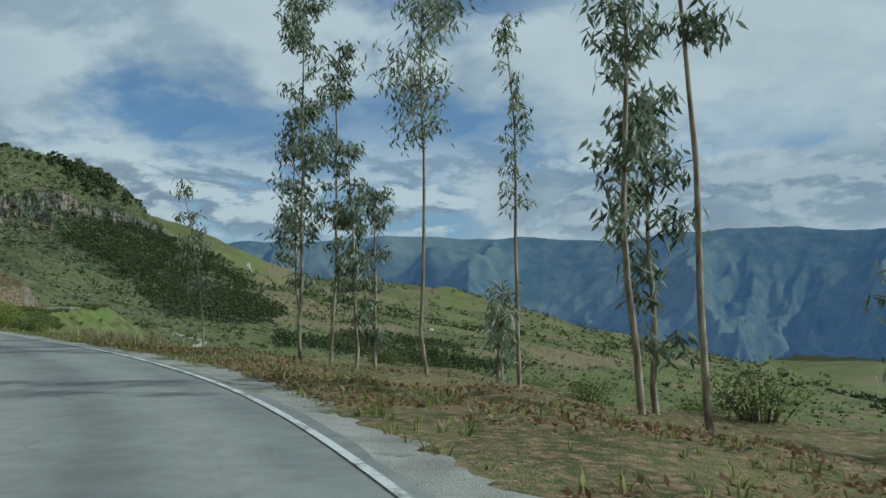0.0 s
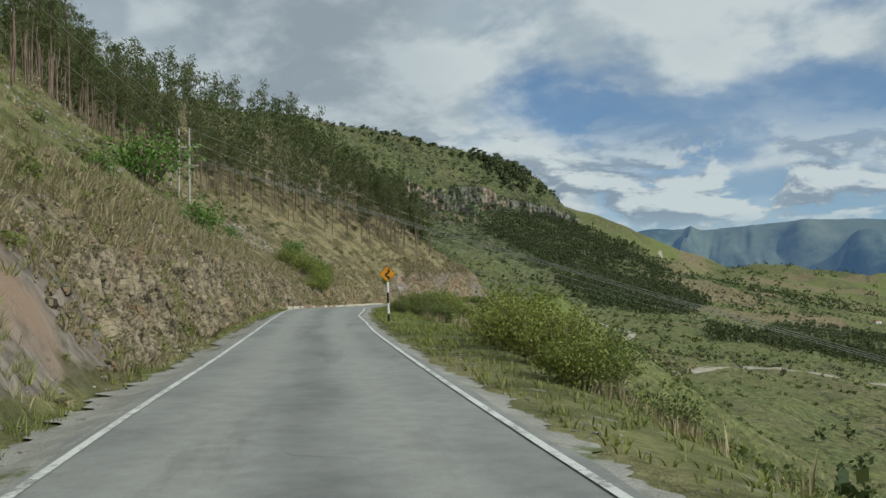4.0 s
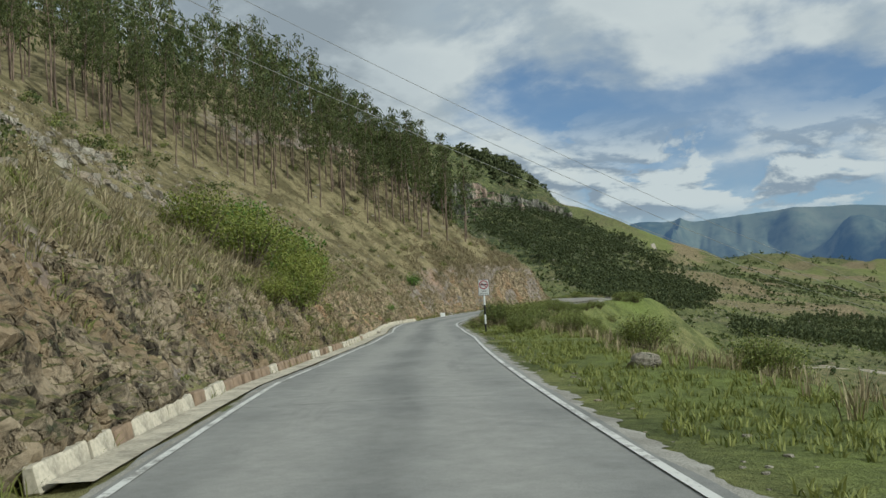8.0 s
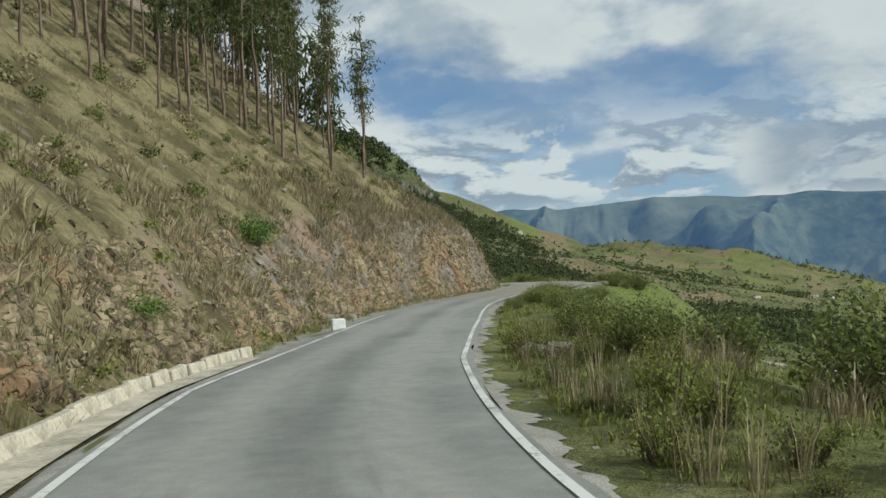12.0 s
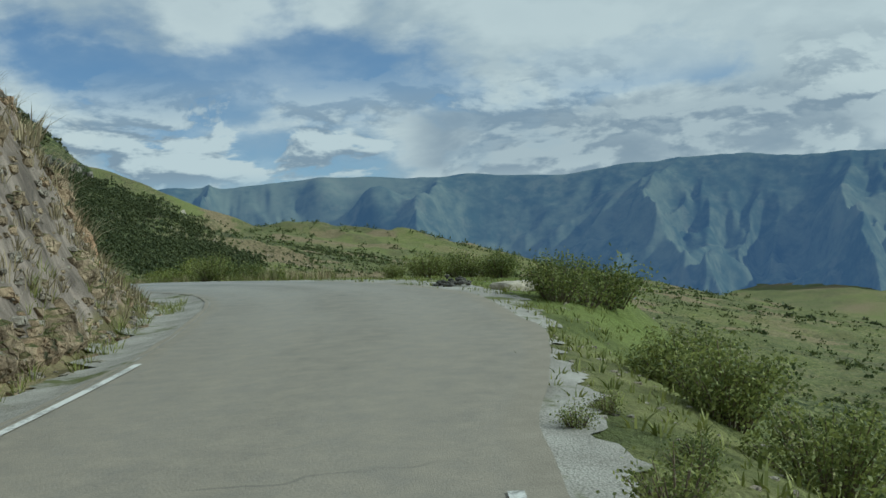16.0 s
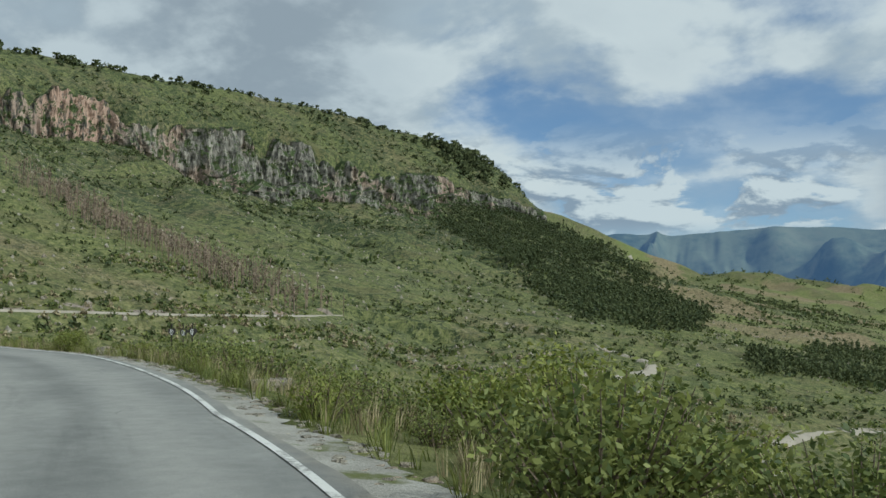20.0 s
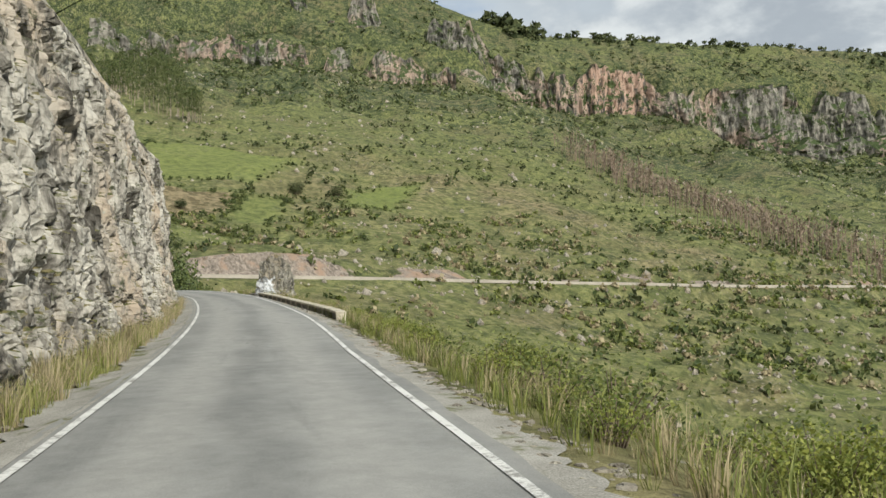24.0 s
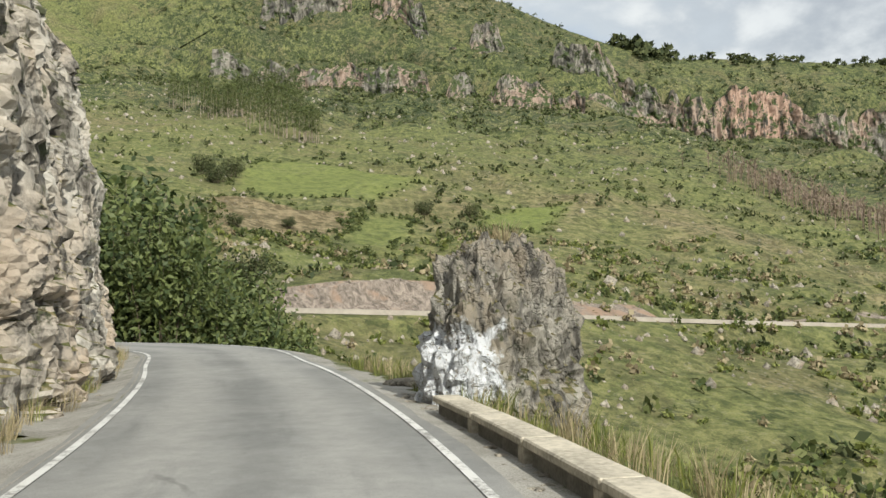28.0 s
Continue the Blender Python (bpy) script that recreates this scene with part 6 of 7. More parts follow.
def far_plants():
    rng = np.random.default_rng(31)

    def put(name, x, y, size, mesh, mat, label, category="scrub", tall=None):
        z = land(x, y)
        scatter(name, mesh[0], mesh[1], np.stack([x, y, z - 0.1 * size], -1), rng.uniform(0, 6.28, len(x)), size, mat, label, category, tall)

    # scrub all over the massif and the bay
    a, b = rng.uniform(-760, 1300, 42000), rng.uniform(-1060, 190, 42000)
    keep = fbm(a / 60, b / 60, 4, 141, 0.65) + 0.24 * smooth(b, -420, -60) - 0.10 * smooth(b, 40, 90) > rng.uniform(-0.30, 0.42, len(a))
    p = massif_place(a, b)
    for corners, fresh, straw in PLOTS:
        keep &= inside(p[:, 0], p[:, 1], corners) < 0.3
    keep &= far_road_near(p[:, 0], p[:, 1])[0] > 7
    p = p[keep]
    for k in range(4):
        q = p[k::4]
        put("mountain_scrub", q[:, 0], q[:, 1], (1.0 + 3.4 * rng.uniform(0, 1, len(q)) ** 2.0) * (1 + 0.9 * smooth(massif_frame(q[:, 0], q[:, 1])[1], -620, -300)), clump_mesh(rng, 13, 1.0, 0.42), LEAF_WOOD if k % 2 else DARKWOOD, "dark green scrub dotted over the mountainside")
    # bushes on the terrace banks and field edges
    for corners, fresh, straw in PLOTS[:5]:
        c = np.array(corners, float)
        for u, v in zip(c, np.roll(c, -1, 0)):
            k = rng.uniform(0, 1, 26)[:, None]
            q = u * (1 - k) + v * k + rng.normal(0, 1.6, (26, 2))
            put("field_hedge", q[:, 0], q[:, 1], rng.uniform(0.7, 2.0, 26), clump_mesh(rng, 26, 0.9, 0.42), LEAF_WOOD, "low hedge along a field's edge")
    # pale boulders
    a, b = rng.uniform(-700, 700, 9000), rng.uniform(-1060, -120, 9000)
    keep = fbm(a / 45, b / 45, 3, 143) > -0.06
    p = massif_place(a[keep], b[keep])
    clear = far_road_near(p[:, 0], p[:, 1])[0] > 6
    for corners, fresh, straw in PLOTS:
        clear &= inside(p[:, 0], p[:, 1], corners) < 0.3
    p = p[clear]
    bm = bmesh.new()
    bmesh.ops.create_icosphere(bm, subdivisions=1, radius=0.5)
    bv, bf = np.array([v.co for v in bm.verts]) * (1 + 0.2 * rng.normal(0, 1, (len(bm.verts), 1))), np.array([[q.index for q in f.verts] for f in bm.faces])
    bm.free()
    put("mountain_boulders", p[:, 0], p[:, 1], 0.7 + 2.4 * rng.uniform(0, 1, len(p)) ** 2.5, (bv, bf), STONE, "pale boulders strewn over the grass slope", "stones")
    # the dark wood below the cliff's end
    a, b = rng.uniform(100, 880, 15000), rng.uniform(-810, -12, 15000)
    west = np.interp(b, [-800, -720, -620, -430, -250, -60], [120, 170, 250, 355, 420, 520])
    east = np.interp(b, [-830, -806, -644, -443, -246, -60, -12], [150, 225, 459, 629, 732, 840, 810])
    edge = 26 * fbm(a / 40, b / 40, 3, 147)
    keep = (a > west + edge) & (a < east + edge) & (fbm(a / 60, b / 60, 3, 149) > -0.30)
    p = massif_place(a[keep], b[keep])
    put("conifer_wood", p[:, 0], p[:, 1], rng.uniform(9, 16, len(p)), cone_mesh(rng, 24), CONIFER, "dark conifer wood on the steep slope", "wood")
    # bare brown trees in a slanting belt
    t, u = rng.uniform(0, 1, 620), rng.normal(0, 1, 620)
    a, b = -180 + 45 * t + 15 * u, -600 - 265 * t + 20 * rng.normal(0, 1, 620)
    p = massif_place(a, b)
    put("bare_trees", p[:, 0], p[:, 1], rng.uniform(7, 13, len(p)), spindle_mesh(rng, 11), BURNT, "belt of bare brown trees on the slope", "wood", np.full(len(p), 1.1))
    # a gum grove over the fields, trees along the crest, rows in the valley
    k = rng.uniform(0, 1, 190) ** 0.9
    p = np.stack([-640 - 300 * k, 480 + (10 + 85 * k) * rng.uniform(-0.1, 1, 190)], -1)
    trunk = VARIANTS[1][0]
    crown = slender_tree(np.random.default_rng(88), 13.0, 4.5, 1.9, 170, 1.1)[2]
    put("gum_grove", p[:, 0], p[:, 1], 1.35 + 0.6 * k, crown, LEAF_WOOD, "dark gum grove above the fields", "wood")
    put("gum_grove_trunks", p[:, 0], p[:, 1], 1.35 + 0.6 * k, trunk, BARK, "pale trunks of the gum grove", "wood")
    a = np.concatenate([rng.normal(-110, 24, 26), rng.uniform(-60, 600, 80), rng.normal(715, 42, 120)])
    p = massif_place(a, np.concatenate([rng.normal(140, 14, 26), rng.normal(145, 16, 80), rng.normal(105, 26, 120)]))
    put("crest_trees", p[:, 0], p[:, 1], np.concatenate([rng.uniform(8, 20, 26), rng.uniform(4, 11, 80), rng.uniform(6, 14, 120)]), clump_mesh(rng, 26, 1.2), DARKWOOD, "dark trees standing along the crest", "wood")
    x, y = rng.uniform(-500, 900, 26000), rng.uniform(420, 3300, 26000)
    lines = np.abs(fbm(x / 170, y / 170, 3, 151)) < 0.03
    keep = (lines & (rng.uniform(0, 1, len(x)) < 0.6) | (rng.uniform(0, 1, len(x)) < 0.03)) & ((y > 760) | (x > 40))
    put("valley_trees", x[keep], y[keep], rng.uniform(3, 8, keep.sum()) * (1 + (y[keep] > 1500) * 0.5), clump_mesh(rng, 8, 1.3), LEAF_WOOD, "dark hedges and trees across the valley floor", "wood")
    # scrub and terraces' hedges on the valley floor below the road
    x, y = rng.uniform(-340, 260, 15000), rng.uniform(430, 1050, 15000)
    keep = (np.abs(fbm(x / 60, y / 60, 3, 163)) < 0.05) | (fbm(x / 45, y / 45, 3, 165) > rng.uniform(0.1, 0.8, len(x)))
    keep &= (nearest(x, y)[2] > 90) & (far_road_near(x, y)[0] > 5)
    x, y = x[keep], y[keep]
    for k in range(2):
        put("valley_scrub", x[k::2], y[k::2], 0.8 + 3.0 * rng.uniform(0, 1, len(x[k::2])) ** 2, clump_mesh(rng, 16, 1.0, 0.5), (LEAF_WOOD, LEAF_BUSH)[k], "scrub and hedges on the valley floor")
    # trees on the slope east of the spur
    x, y = rng.uniform(-50, 620, 2600), rng.uniform(60, 620, 2600)
    keep = (np.abs(fbm(x / 90, y / 90, 3, 159)) < 0.05) | (rng.uniform(0, 1, len(x)) < 0.12)
    keep &= nearest(x, y)[2] > 45
    put("slope_trees", x[keep], y[keep], rng.uniform(2.0, 6.0, keep.sum()), clump_mesh(rng, 22, 1.3, 0.42), LEAF_WOOD, "scattered trees and hedges on the slope", "wood")
    x, y = rng.uniform(600, 2300, 2600), rng.uniform(100, 2000, 2600)
    keep = (np.abs(fbm(x / 190, y / 190, 3, 167)) < 0.06) | (rng.uniform(0, 1, len(x)) < 0.2)
    put("distant_trees", x[keep], y[keep], rng.uniform(6, 15, keep.sum()), clump_mesh(rng, 10, 1.0, 0.55), DARKWOOD, "dark trees on the distant slopes", "wood")
    x, y = 260 + rng.normal(0, 70, 260), 300 + rng.normal(0, 60, 260)
    put("slope_conifers", x, y, rng.uniform(6, 12, 260), cone_mesh(rng, 26), CONIFER, "dark conifers on the slope", "wood")
    x = np.concatenate([rng.uniform(-150, 60, 900), rng.uniform(-120, 20, 500)])
    y = np.concatenate([830 + (x[:900] + 150) * 0.35 + rng.normal(0, 22, 900), rng.uniform(960, 1120, 500)])
    put("valley_conifers", x, y, rng.uniform(6, 11, len(x)), cone_mesh(rng, 20), CONIFER, "belts of dark conifers in the valley", "wood")
    # scrub on the slope straight below the road
    s, e = rng.uniform(0, 430, 6000), 22 + 120 * rng.uniform(0, 1, 6000) ** 1.3
    q = at(s, right_edge(s) - e)
    put("slope_scrub", q[:, 0], q[:, 1], 0.45 + 1.6 * rng.uniform(0, 1, len(s)) ** 2, clump_mesh(rng, 24, 0.9, 0.42), LEAF_BUSH, "green scrub on the slope below the road")
    x, y = rng.uniform(-420, -120, 34000), rng.uniform(325, 640, 34000)
    keep = (nearest(x, y)[2] > 18) & (fbm(x / 22, y / 22, 4, 155, 0.7) > rng.uniform(-0.22, 0.36, len(x))) & (far_road_near(x, y)[0] > 3.2)
    for corners, fresh, straw in PLOTS:
        keep &= inside(x, y, corners) < 0.3
    x, y = x[keep], y[keep]
    for k in range(3):
        put("bay_scrub", x[k::3], y[k::3], 0.4 + 2.4 * rng.uniform(0, 1, len(x[k::3])) ** 2.4, clump_mesh(rng, 18, 0.85, 0.44), (LEAF_BUSH, LEAF_WOOD, STRAW)[k], "green and dry scrub in the ravine")
    x, y = rng.uniform(-400, -120, 7000), rng.uniform(325, 640, 7000)
    keep = (nearest(x, y)[2] > 16) & (fbm(x / 30, y / 30, 3, 157) > -0.1) & (far_road_near(x, y)[0] > 5)
    put("bay_boulders", x[keep], y[keep], 0.35 + 1.3 * rng.uniform(0, 1, keep.sum()) ** 3, (bv, bf), STONE, "pale boulders in the ravine", "stones")


far_plants()


def track(name, points, wide, label, lift=0.3, cut=2.6):
    """A road seen from far off: a bench with a pale cut above and a low bank below."""
    p = spline([(*q, 0) for q in points], 16)
    t = np.gradient(p[:, :2], axis=0)
    t /= np.linalg.norm(t, axis=1)[:, None]
    n = np.stack([-t[:, 1], t[:, 0]], -1)
    z = land(p[:, 0], p[:, 1])
    z = np.convolve(np.pad(z, 6, mode="edge"), np.ones(13) / 13, "valid") + lift
    k = np.arange(len(p))
    side = np.sign(land(p[:, 0] + n[:, 0] * 8, p[:, 1] + n[:, 1] * 8) - land(p[:, 0] - n[:, 0] * 8, p[:, 1] - n[:, 1] * 8))
    side = np.where(np.mean(side) >= 0, 1.0, -1.0)
    h = cut * (0.55 + 0.9 * np.abs(fbm(k / 3.0, k * 0.0, 3, 161)))
    prof = [(-0.5 * wide - 1.2, -1.6 + 0 * h), (-0.5 * wide, 0 * h), (0.5 * wide, 0 * h), (0.5 * wide + 0.7, h), (0.5 * wide + 2.5, h * 0.4 - 1.0)]
    v = np.stack([np.column_stack([p[:, 0] + n[:, 0] * o * side, p[:, 1] + n[:, 1] * o * side, z + dz]) for o, dz in prof], 1).reshape(-1, 3)
    f = grid_faces(len(p), len(prof))
    return tagged(mesh_object(name, v, f, [DIRT, STONE], index=np.tile([0, 0, 1, 1], len(p) - 1)), label, "road", kind="structure")


DIRT = plain("pale_dirt", (0.31, 0.275, 0.22), 0.95, 0.15, 0.2, bump=0.1)
def far_road():
    p = FAR_ROAD
    t = np.gradient(p[:, :2], axis=0)
    t /= np.linalg.norm(t, axis=1)[:, None]
    n = np.stack([-t[:, 1], t[:, 0]], -1)
    v = np.stack([np.column_stack([p[:, :2] + n * o, p[:, 2] + dz]) for o, dz in ((-2.6, -0.5), (-2.0, 0.3), (2.0, 0.3), (2.6, -0.5))], 1).reshape(-1, 3)
    tagged(mesh_object("far_road", v, grid_faces(len(p), 4), DIRT), "pale mountain road across the bay", "road", kind="structure")


far_road()
track("valley_track", [(-230, 770), (-203, 757), (-183, 706), (-186, 650), (-189, 605), (-196, 560), (-192, 519), (-205, 490)], 3.4, "pale dirt track winding through the valley", 0.3, 0.8)
track("valley_track", [(60, 760), (-41, 700), (-88, 654), (-117, 612), (-127, 565), (-116, 506), (-124, 470)], 3.4, "pale dirt track winding through the valley", 0.3, 0.8)
track("valley_track", [(-640, 3000), (-560, 2700), (-420, 2400), (-300, 2300)], 9.0, "pale road on the distant slope")


# ---- kerb and gutter on the hill side ----
def kerb():
    s0, s1 = 138.0, 213.0
    rng = random.Random(3)
    k = np.arange(s0, s1, 0.5)
    le = left_edge(k)
    channel = ribbon("gutter", k, le + 0.42, le + 0.96, 0.015, CONCRETE, 3)
    tagged(channel, "pale concrete gutter along the road", "gutter", kind="structure")
    root = thing("kerb", "row of weathered concrete kerb blocks with open joints", "kerb", pose(0, 0, 0), kind="structure")
    bm = box(0.22, 1.0, 0.34, 0.03, (0, 0, 0.06))
    for v in bm.verts:
        if v.co.z > 0.1:
            v.co.x = v.co.x * 0.72 - 0.02
    me = bpy.data.meshes.new("kerb_stone")
    bm.to_mesh(me)
    bm.free()
    me.materials.append(CONCRETE)
    brown = me.copy()
    brown.materials[0] = KERB_BROWN
    s = s0
    while s < s1:
        length = rng.uniform(0.82, 1.08)
        ob = new("kerb_stone", brown if rng.random() < (0.08 if s < 146 else 0.6 if s < 168 else 0.1) else me)
        ob.parent = root
        p = at(s + length / 2, left_edge(s) + 1.10 + rng.uniform(-0.03, 0.03))
        ob.matrix_world = pose(p[0], p[1], p[2] + rng.uniform(-0.03, 0.02), rng.uniform(-2, 2), rng.uniform(-6, 4), heading(s) + rng.uniform(-3, 3)) @ Matrix.Diagonal((1, length * 0.96, 1, 1))
        s += length + rng.uniform(0.02, 0.06)


kerb()


# ---- road signs ----
def banded_post(parent, height, radius=0.055):
    n, z = 4, 0.0
    band = height / n
    for k in range(n):
        bm = bmesh.new()
        bmesh.ops.create_cone(bm, cap_ends=True, segments=14, radius1=radius, radius2=radius, depth=band)
        bmesh.ops.translate(bm, vec=(0, 0, z + band / 2), verts=bm.verts)
        part("post_band", bm, BLACK if k % 2 == 0 else WHITE, parent, "black post band" if k % 2 == 0 else "white post band")
        z += band


def plate(outline, thick, y):
    bm = bmesh.new()
    vs = [bm.verts.new((x, y, z)) for x, z in outline]
    f = bm.faces.new(vs)
    r = bmesh.ops.extrude_face_region(bm, geom=[f])
    bmesh.ops.translate(bm, vec=(0, thick, 0), verts=[v for v in r["geom"] if isinstance(v, bmesh.types.BMVert)])
    bmesh.ops.recalc_face_normals(bm, faces=bm.faces)
    return bm


def rounded(w2, h2, r, n=5):
    out = []
    for cx, cz, a0 in ((w2 - r, h2 - r, 0), (-w2 + r, h2 - r, 90), (-w2 + r, -h2 + r, 180), (w2 - r, -h2 + r, 270)):
        for k in range(n + 1):
            a = radians(a0 + 90 * k / n)
            out.append((cx + r * math.cos(a), cz + r * math.sin(a)))
    return out


def turned(outline, angle, cx=0.0, cz=0.0):
    c, s = math.cos(radians(angle)), math.sin(radians(angle))
    return [(cx + x * c - z * s, cz + x * s + z * c) for x, z in outline]


def band_along(points, half):
    p = np.array(points, float)
    t = np.gradient(p, axis=0)
    t /= np.linalg.norm(t, axis=1)[:, None]
    n = np.stack([-t[:, 1], t[:, 0]], -1) * half
    v = np.vstack([p + n, p - n])
    k = len(p)
    return [(x, -0.034, z) for x, z in v], [(i, i + 1, k + i + 1, k + i) for i in range(k - 1)]


def bend_sign():
    p = ground_at(107.0, -3.6)
    t = thing("warning_sign", "yellow diamond warning sign with black winding arrow on banded post", "road sign", pose(p[0], p[1], p[2] - 0.05, 2.0, 0, heading(107) - 3) @ Matrix.Rotation(radians(-1.0), 4, "Y"))
    banded_post(t, 2.15)
    cz = 2.55
    rim = part("rim", plate(turned(rounded(0.302, 0.302, 0.03), 45, 0, cz), 0.012, -0.022 + 0.008), BLACK, t, "thin black rim")
    panel = part("panel", plate(turned(rounded(0.285, 0.285, 0.025), 45, 0, cz), 0.012, -0.022), YELLOW, t, "yellow reflective panel")
    k = np.linspace(0, 1, 36)
    line = np.stack([0.085 * np.sin(k * 2.6 * np.pi + 0.4), cz - 0.27 + 0.43 * k], -1)
    part("winding_arrow", band_along(line, 0.045), BLACK, panel, "black winding arrow")
    end = line[-1]
    tip = [(end[0] - 0.085, -0.035, end[1] - 0.01), (end[0] + 0.085, -0.035, end[1] - 0.03), (end[0] + 0.02, -0.035, end[1] + 0.12)]
    part("arrow_head", (tip, [(0, 1, 2)]), BLACK, panel)


def text_mesh(words, size, x, z, y):
    c = bpy.data.curves.new("words", "FONT")
    c.body, c.size, c.align_x, c.align_y = words, size, "CENTER", "CENTER"
    ob = bpy.data.objects.new("words", c)
    me = bpy.data.meshes.new_from_object(ob)
    v = [(q.co.x + x, y, q.co.y + z) for q in me.vertices]
    f = [tuple(q.vertices) for q in me.polygons]
    bpy.data.objects.remove(ob)
    return v, f


def overtaking_sign():
    q = nearest(np.array([-83.75]), np.array([158.3]))
    p = ground_at(q[0][0], q[1][0])
    t = thing("prohibition_sign", "white no-overtaking sign with red ring on black and white post", "road sign", pose(p[0], p[1], p[2] - 0.05, 0, 0, heading(177.5) - 4))
    banded_post(t, 2.16)
    cz = 2.62
    part("rim", plate([(x, z + cz) for x, z in rounded(0.31, 0.455, 0.03)], 0.012, -0.016), BLACK, t, "thin black rim")
    panel = part("panel", plate([(x, z + cz) for x, z in rounded(0.29, 0.435, 0.025)], 0.010, -0.024), WHITE, t, "white panel")
    a = np.linspace(0, 2 * np.pi, 41)
    part("red_ring", band_along(np.stack([0.225 * np.cos(a), cz + 0.155 + 0.225 * np.sin(a)], -1), 0.027), RED, panel, "red ring")
    for x, mat in ((-0.092, BLACK), (0.092, BLACK)):
        car = [(-0.082, 0.0), (0.082, 0.0), (0.082, 0.045), (0.05, 0.052), (0.035, 0.09), (-0.04, 0.09), (-0.055, 0.052), (-0.082, 0.045)]
        part("car_symbol", plate([(x + u, cz + 0.125 + v) for u, v in car], 0.002, -0.031), mat, panel)
    part("slash", band_along(np.array([(-0.15, cz + 0.30), (0.0, cz + 0.155), (0.15, cz + 0.01)]), 0.02), RED, panel, "red diagonal bar")
    part("lettering", text_mesh("NO", 0.165, 0, cz - 0.205, -0.031), BLACK, panel, "black word NO")
    part("lettering", text_mesh("ADELANTAR", 0.088, 0, cz - 0.355, -0.031), BLACK, panel, "black word ADELANTAR")


bend_sign()
overtaking_sign()


# ---- three iron memorial crosses ----
def memorial_cross(s, d, turn, tall):
    p = ground_at(s, d)
    t = thing("memorial_cross", "black iron memorial cross with heart plate in the grass", "cross", pose(p[0], p[1], p[2] - 0.05, 0, 0, turn), "roadside crosses")
    part("upright", box(0.035, 0.03, tall, 0.004, (0, 0, tall / 2)), IRON, t)
    part("crossbar", box(0.42, 0.028, 0.035, 0.004, (0, 0.002, tall - 0.30)), IRON, t)
    k = np.linspace(0, 2 * np.pi, 33)[:-1]
    heart = [(0.0105 * 16 * math.sin(a) ** 3, tall - 0.33 + 0.0125 * (13 * math.cos(a) - 5 * math.cos(2 * a) - 2 * math.cos(3 * a) - math.cos(4 * a))) for a in k]
    heart_plate = part("heart_plate", plate(heart, 0.008, -0.026), IRON, t, "black heart-shaped plate")
    for i, w2 in enumerate((0.07, 0.085, 0.08, 0.06, 0.045)):
        part("inscription_bar", box(w2 * 1.6, 0.002, 0.016, 0, (-0.02, -0.028, tall - 0.24 - i * 0.045)), WHITE, heart_plate, "pale worn lettering bar")
    can = bmesh.new()
    bmesh.ops.create_cone(can, cap_ends=True, segments=14, radius1=0.075, radius2=0.085, depth=0.24)
    bmesh.ops.translate(can, vec=(-0.13, -0.02, 0.32), verts=can.verts)
    part("flower_tin", can, RUST, t, "rusty tin tied to the cross")


CROSS = [(nearest(np.array([x]), np.array([y]))[0][0], nearest(np.array([x]), np.array([y]))[1][0]) for x, y in ((-134.1, 299.4), (-133.1, 298.9), (-132.15, 298.1))]
for s, d, turn, tall in ((*CROSS[0], 62, 1.55), (*CROSS[1], 66, 1.55), (*CROSS[2], 58, 1.62)):
    memorial_cross(s, d, turn, tall)


# ---- parapet over the drop ----
def parapet():
    root = thing("parapet", "low concrete parapet with pale cap and dark recessed panels", "parapet", pose(0, 0, 0), kind="structure")
    s, span = 380.45, 2.55
    while s < 415.5:
        d0, d1 = (table(q, (383, -3.25), (394, -2.95), (416, -2.75)) for q in (s, s + span))
        a, b = at(s, d0), at(s + span, d1)
        mid, turn = (a + b) / 2, math.degrees(math.atan2(-(b - a)[0], (b - a)[1]))
        m = pose(mid[0], mid[1], mid[2] - 0.08, 0, 0, turn)
        part("infill_panel", box(0.30, span - 0.24, 0.62, 0.01, (0.0, 0, -0.12)), DARK_CONCRETE, root, "dark recessed panel", m)
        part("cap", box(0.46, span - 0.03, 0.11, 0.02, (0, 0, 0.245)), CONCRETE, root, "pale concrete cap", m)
        part("pier", box(0.42, 0.22, 0.70, 0.015, (0, -span / 2 + 0.12, -0.155)), CONCRETE, root, "pale concrete pier", m)
        s += span


parapet()


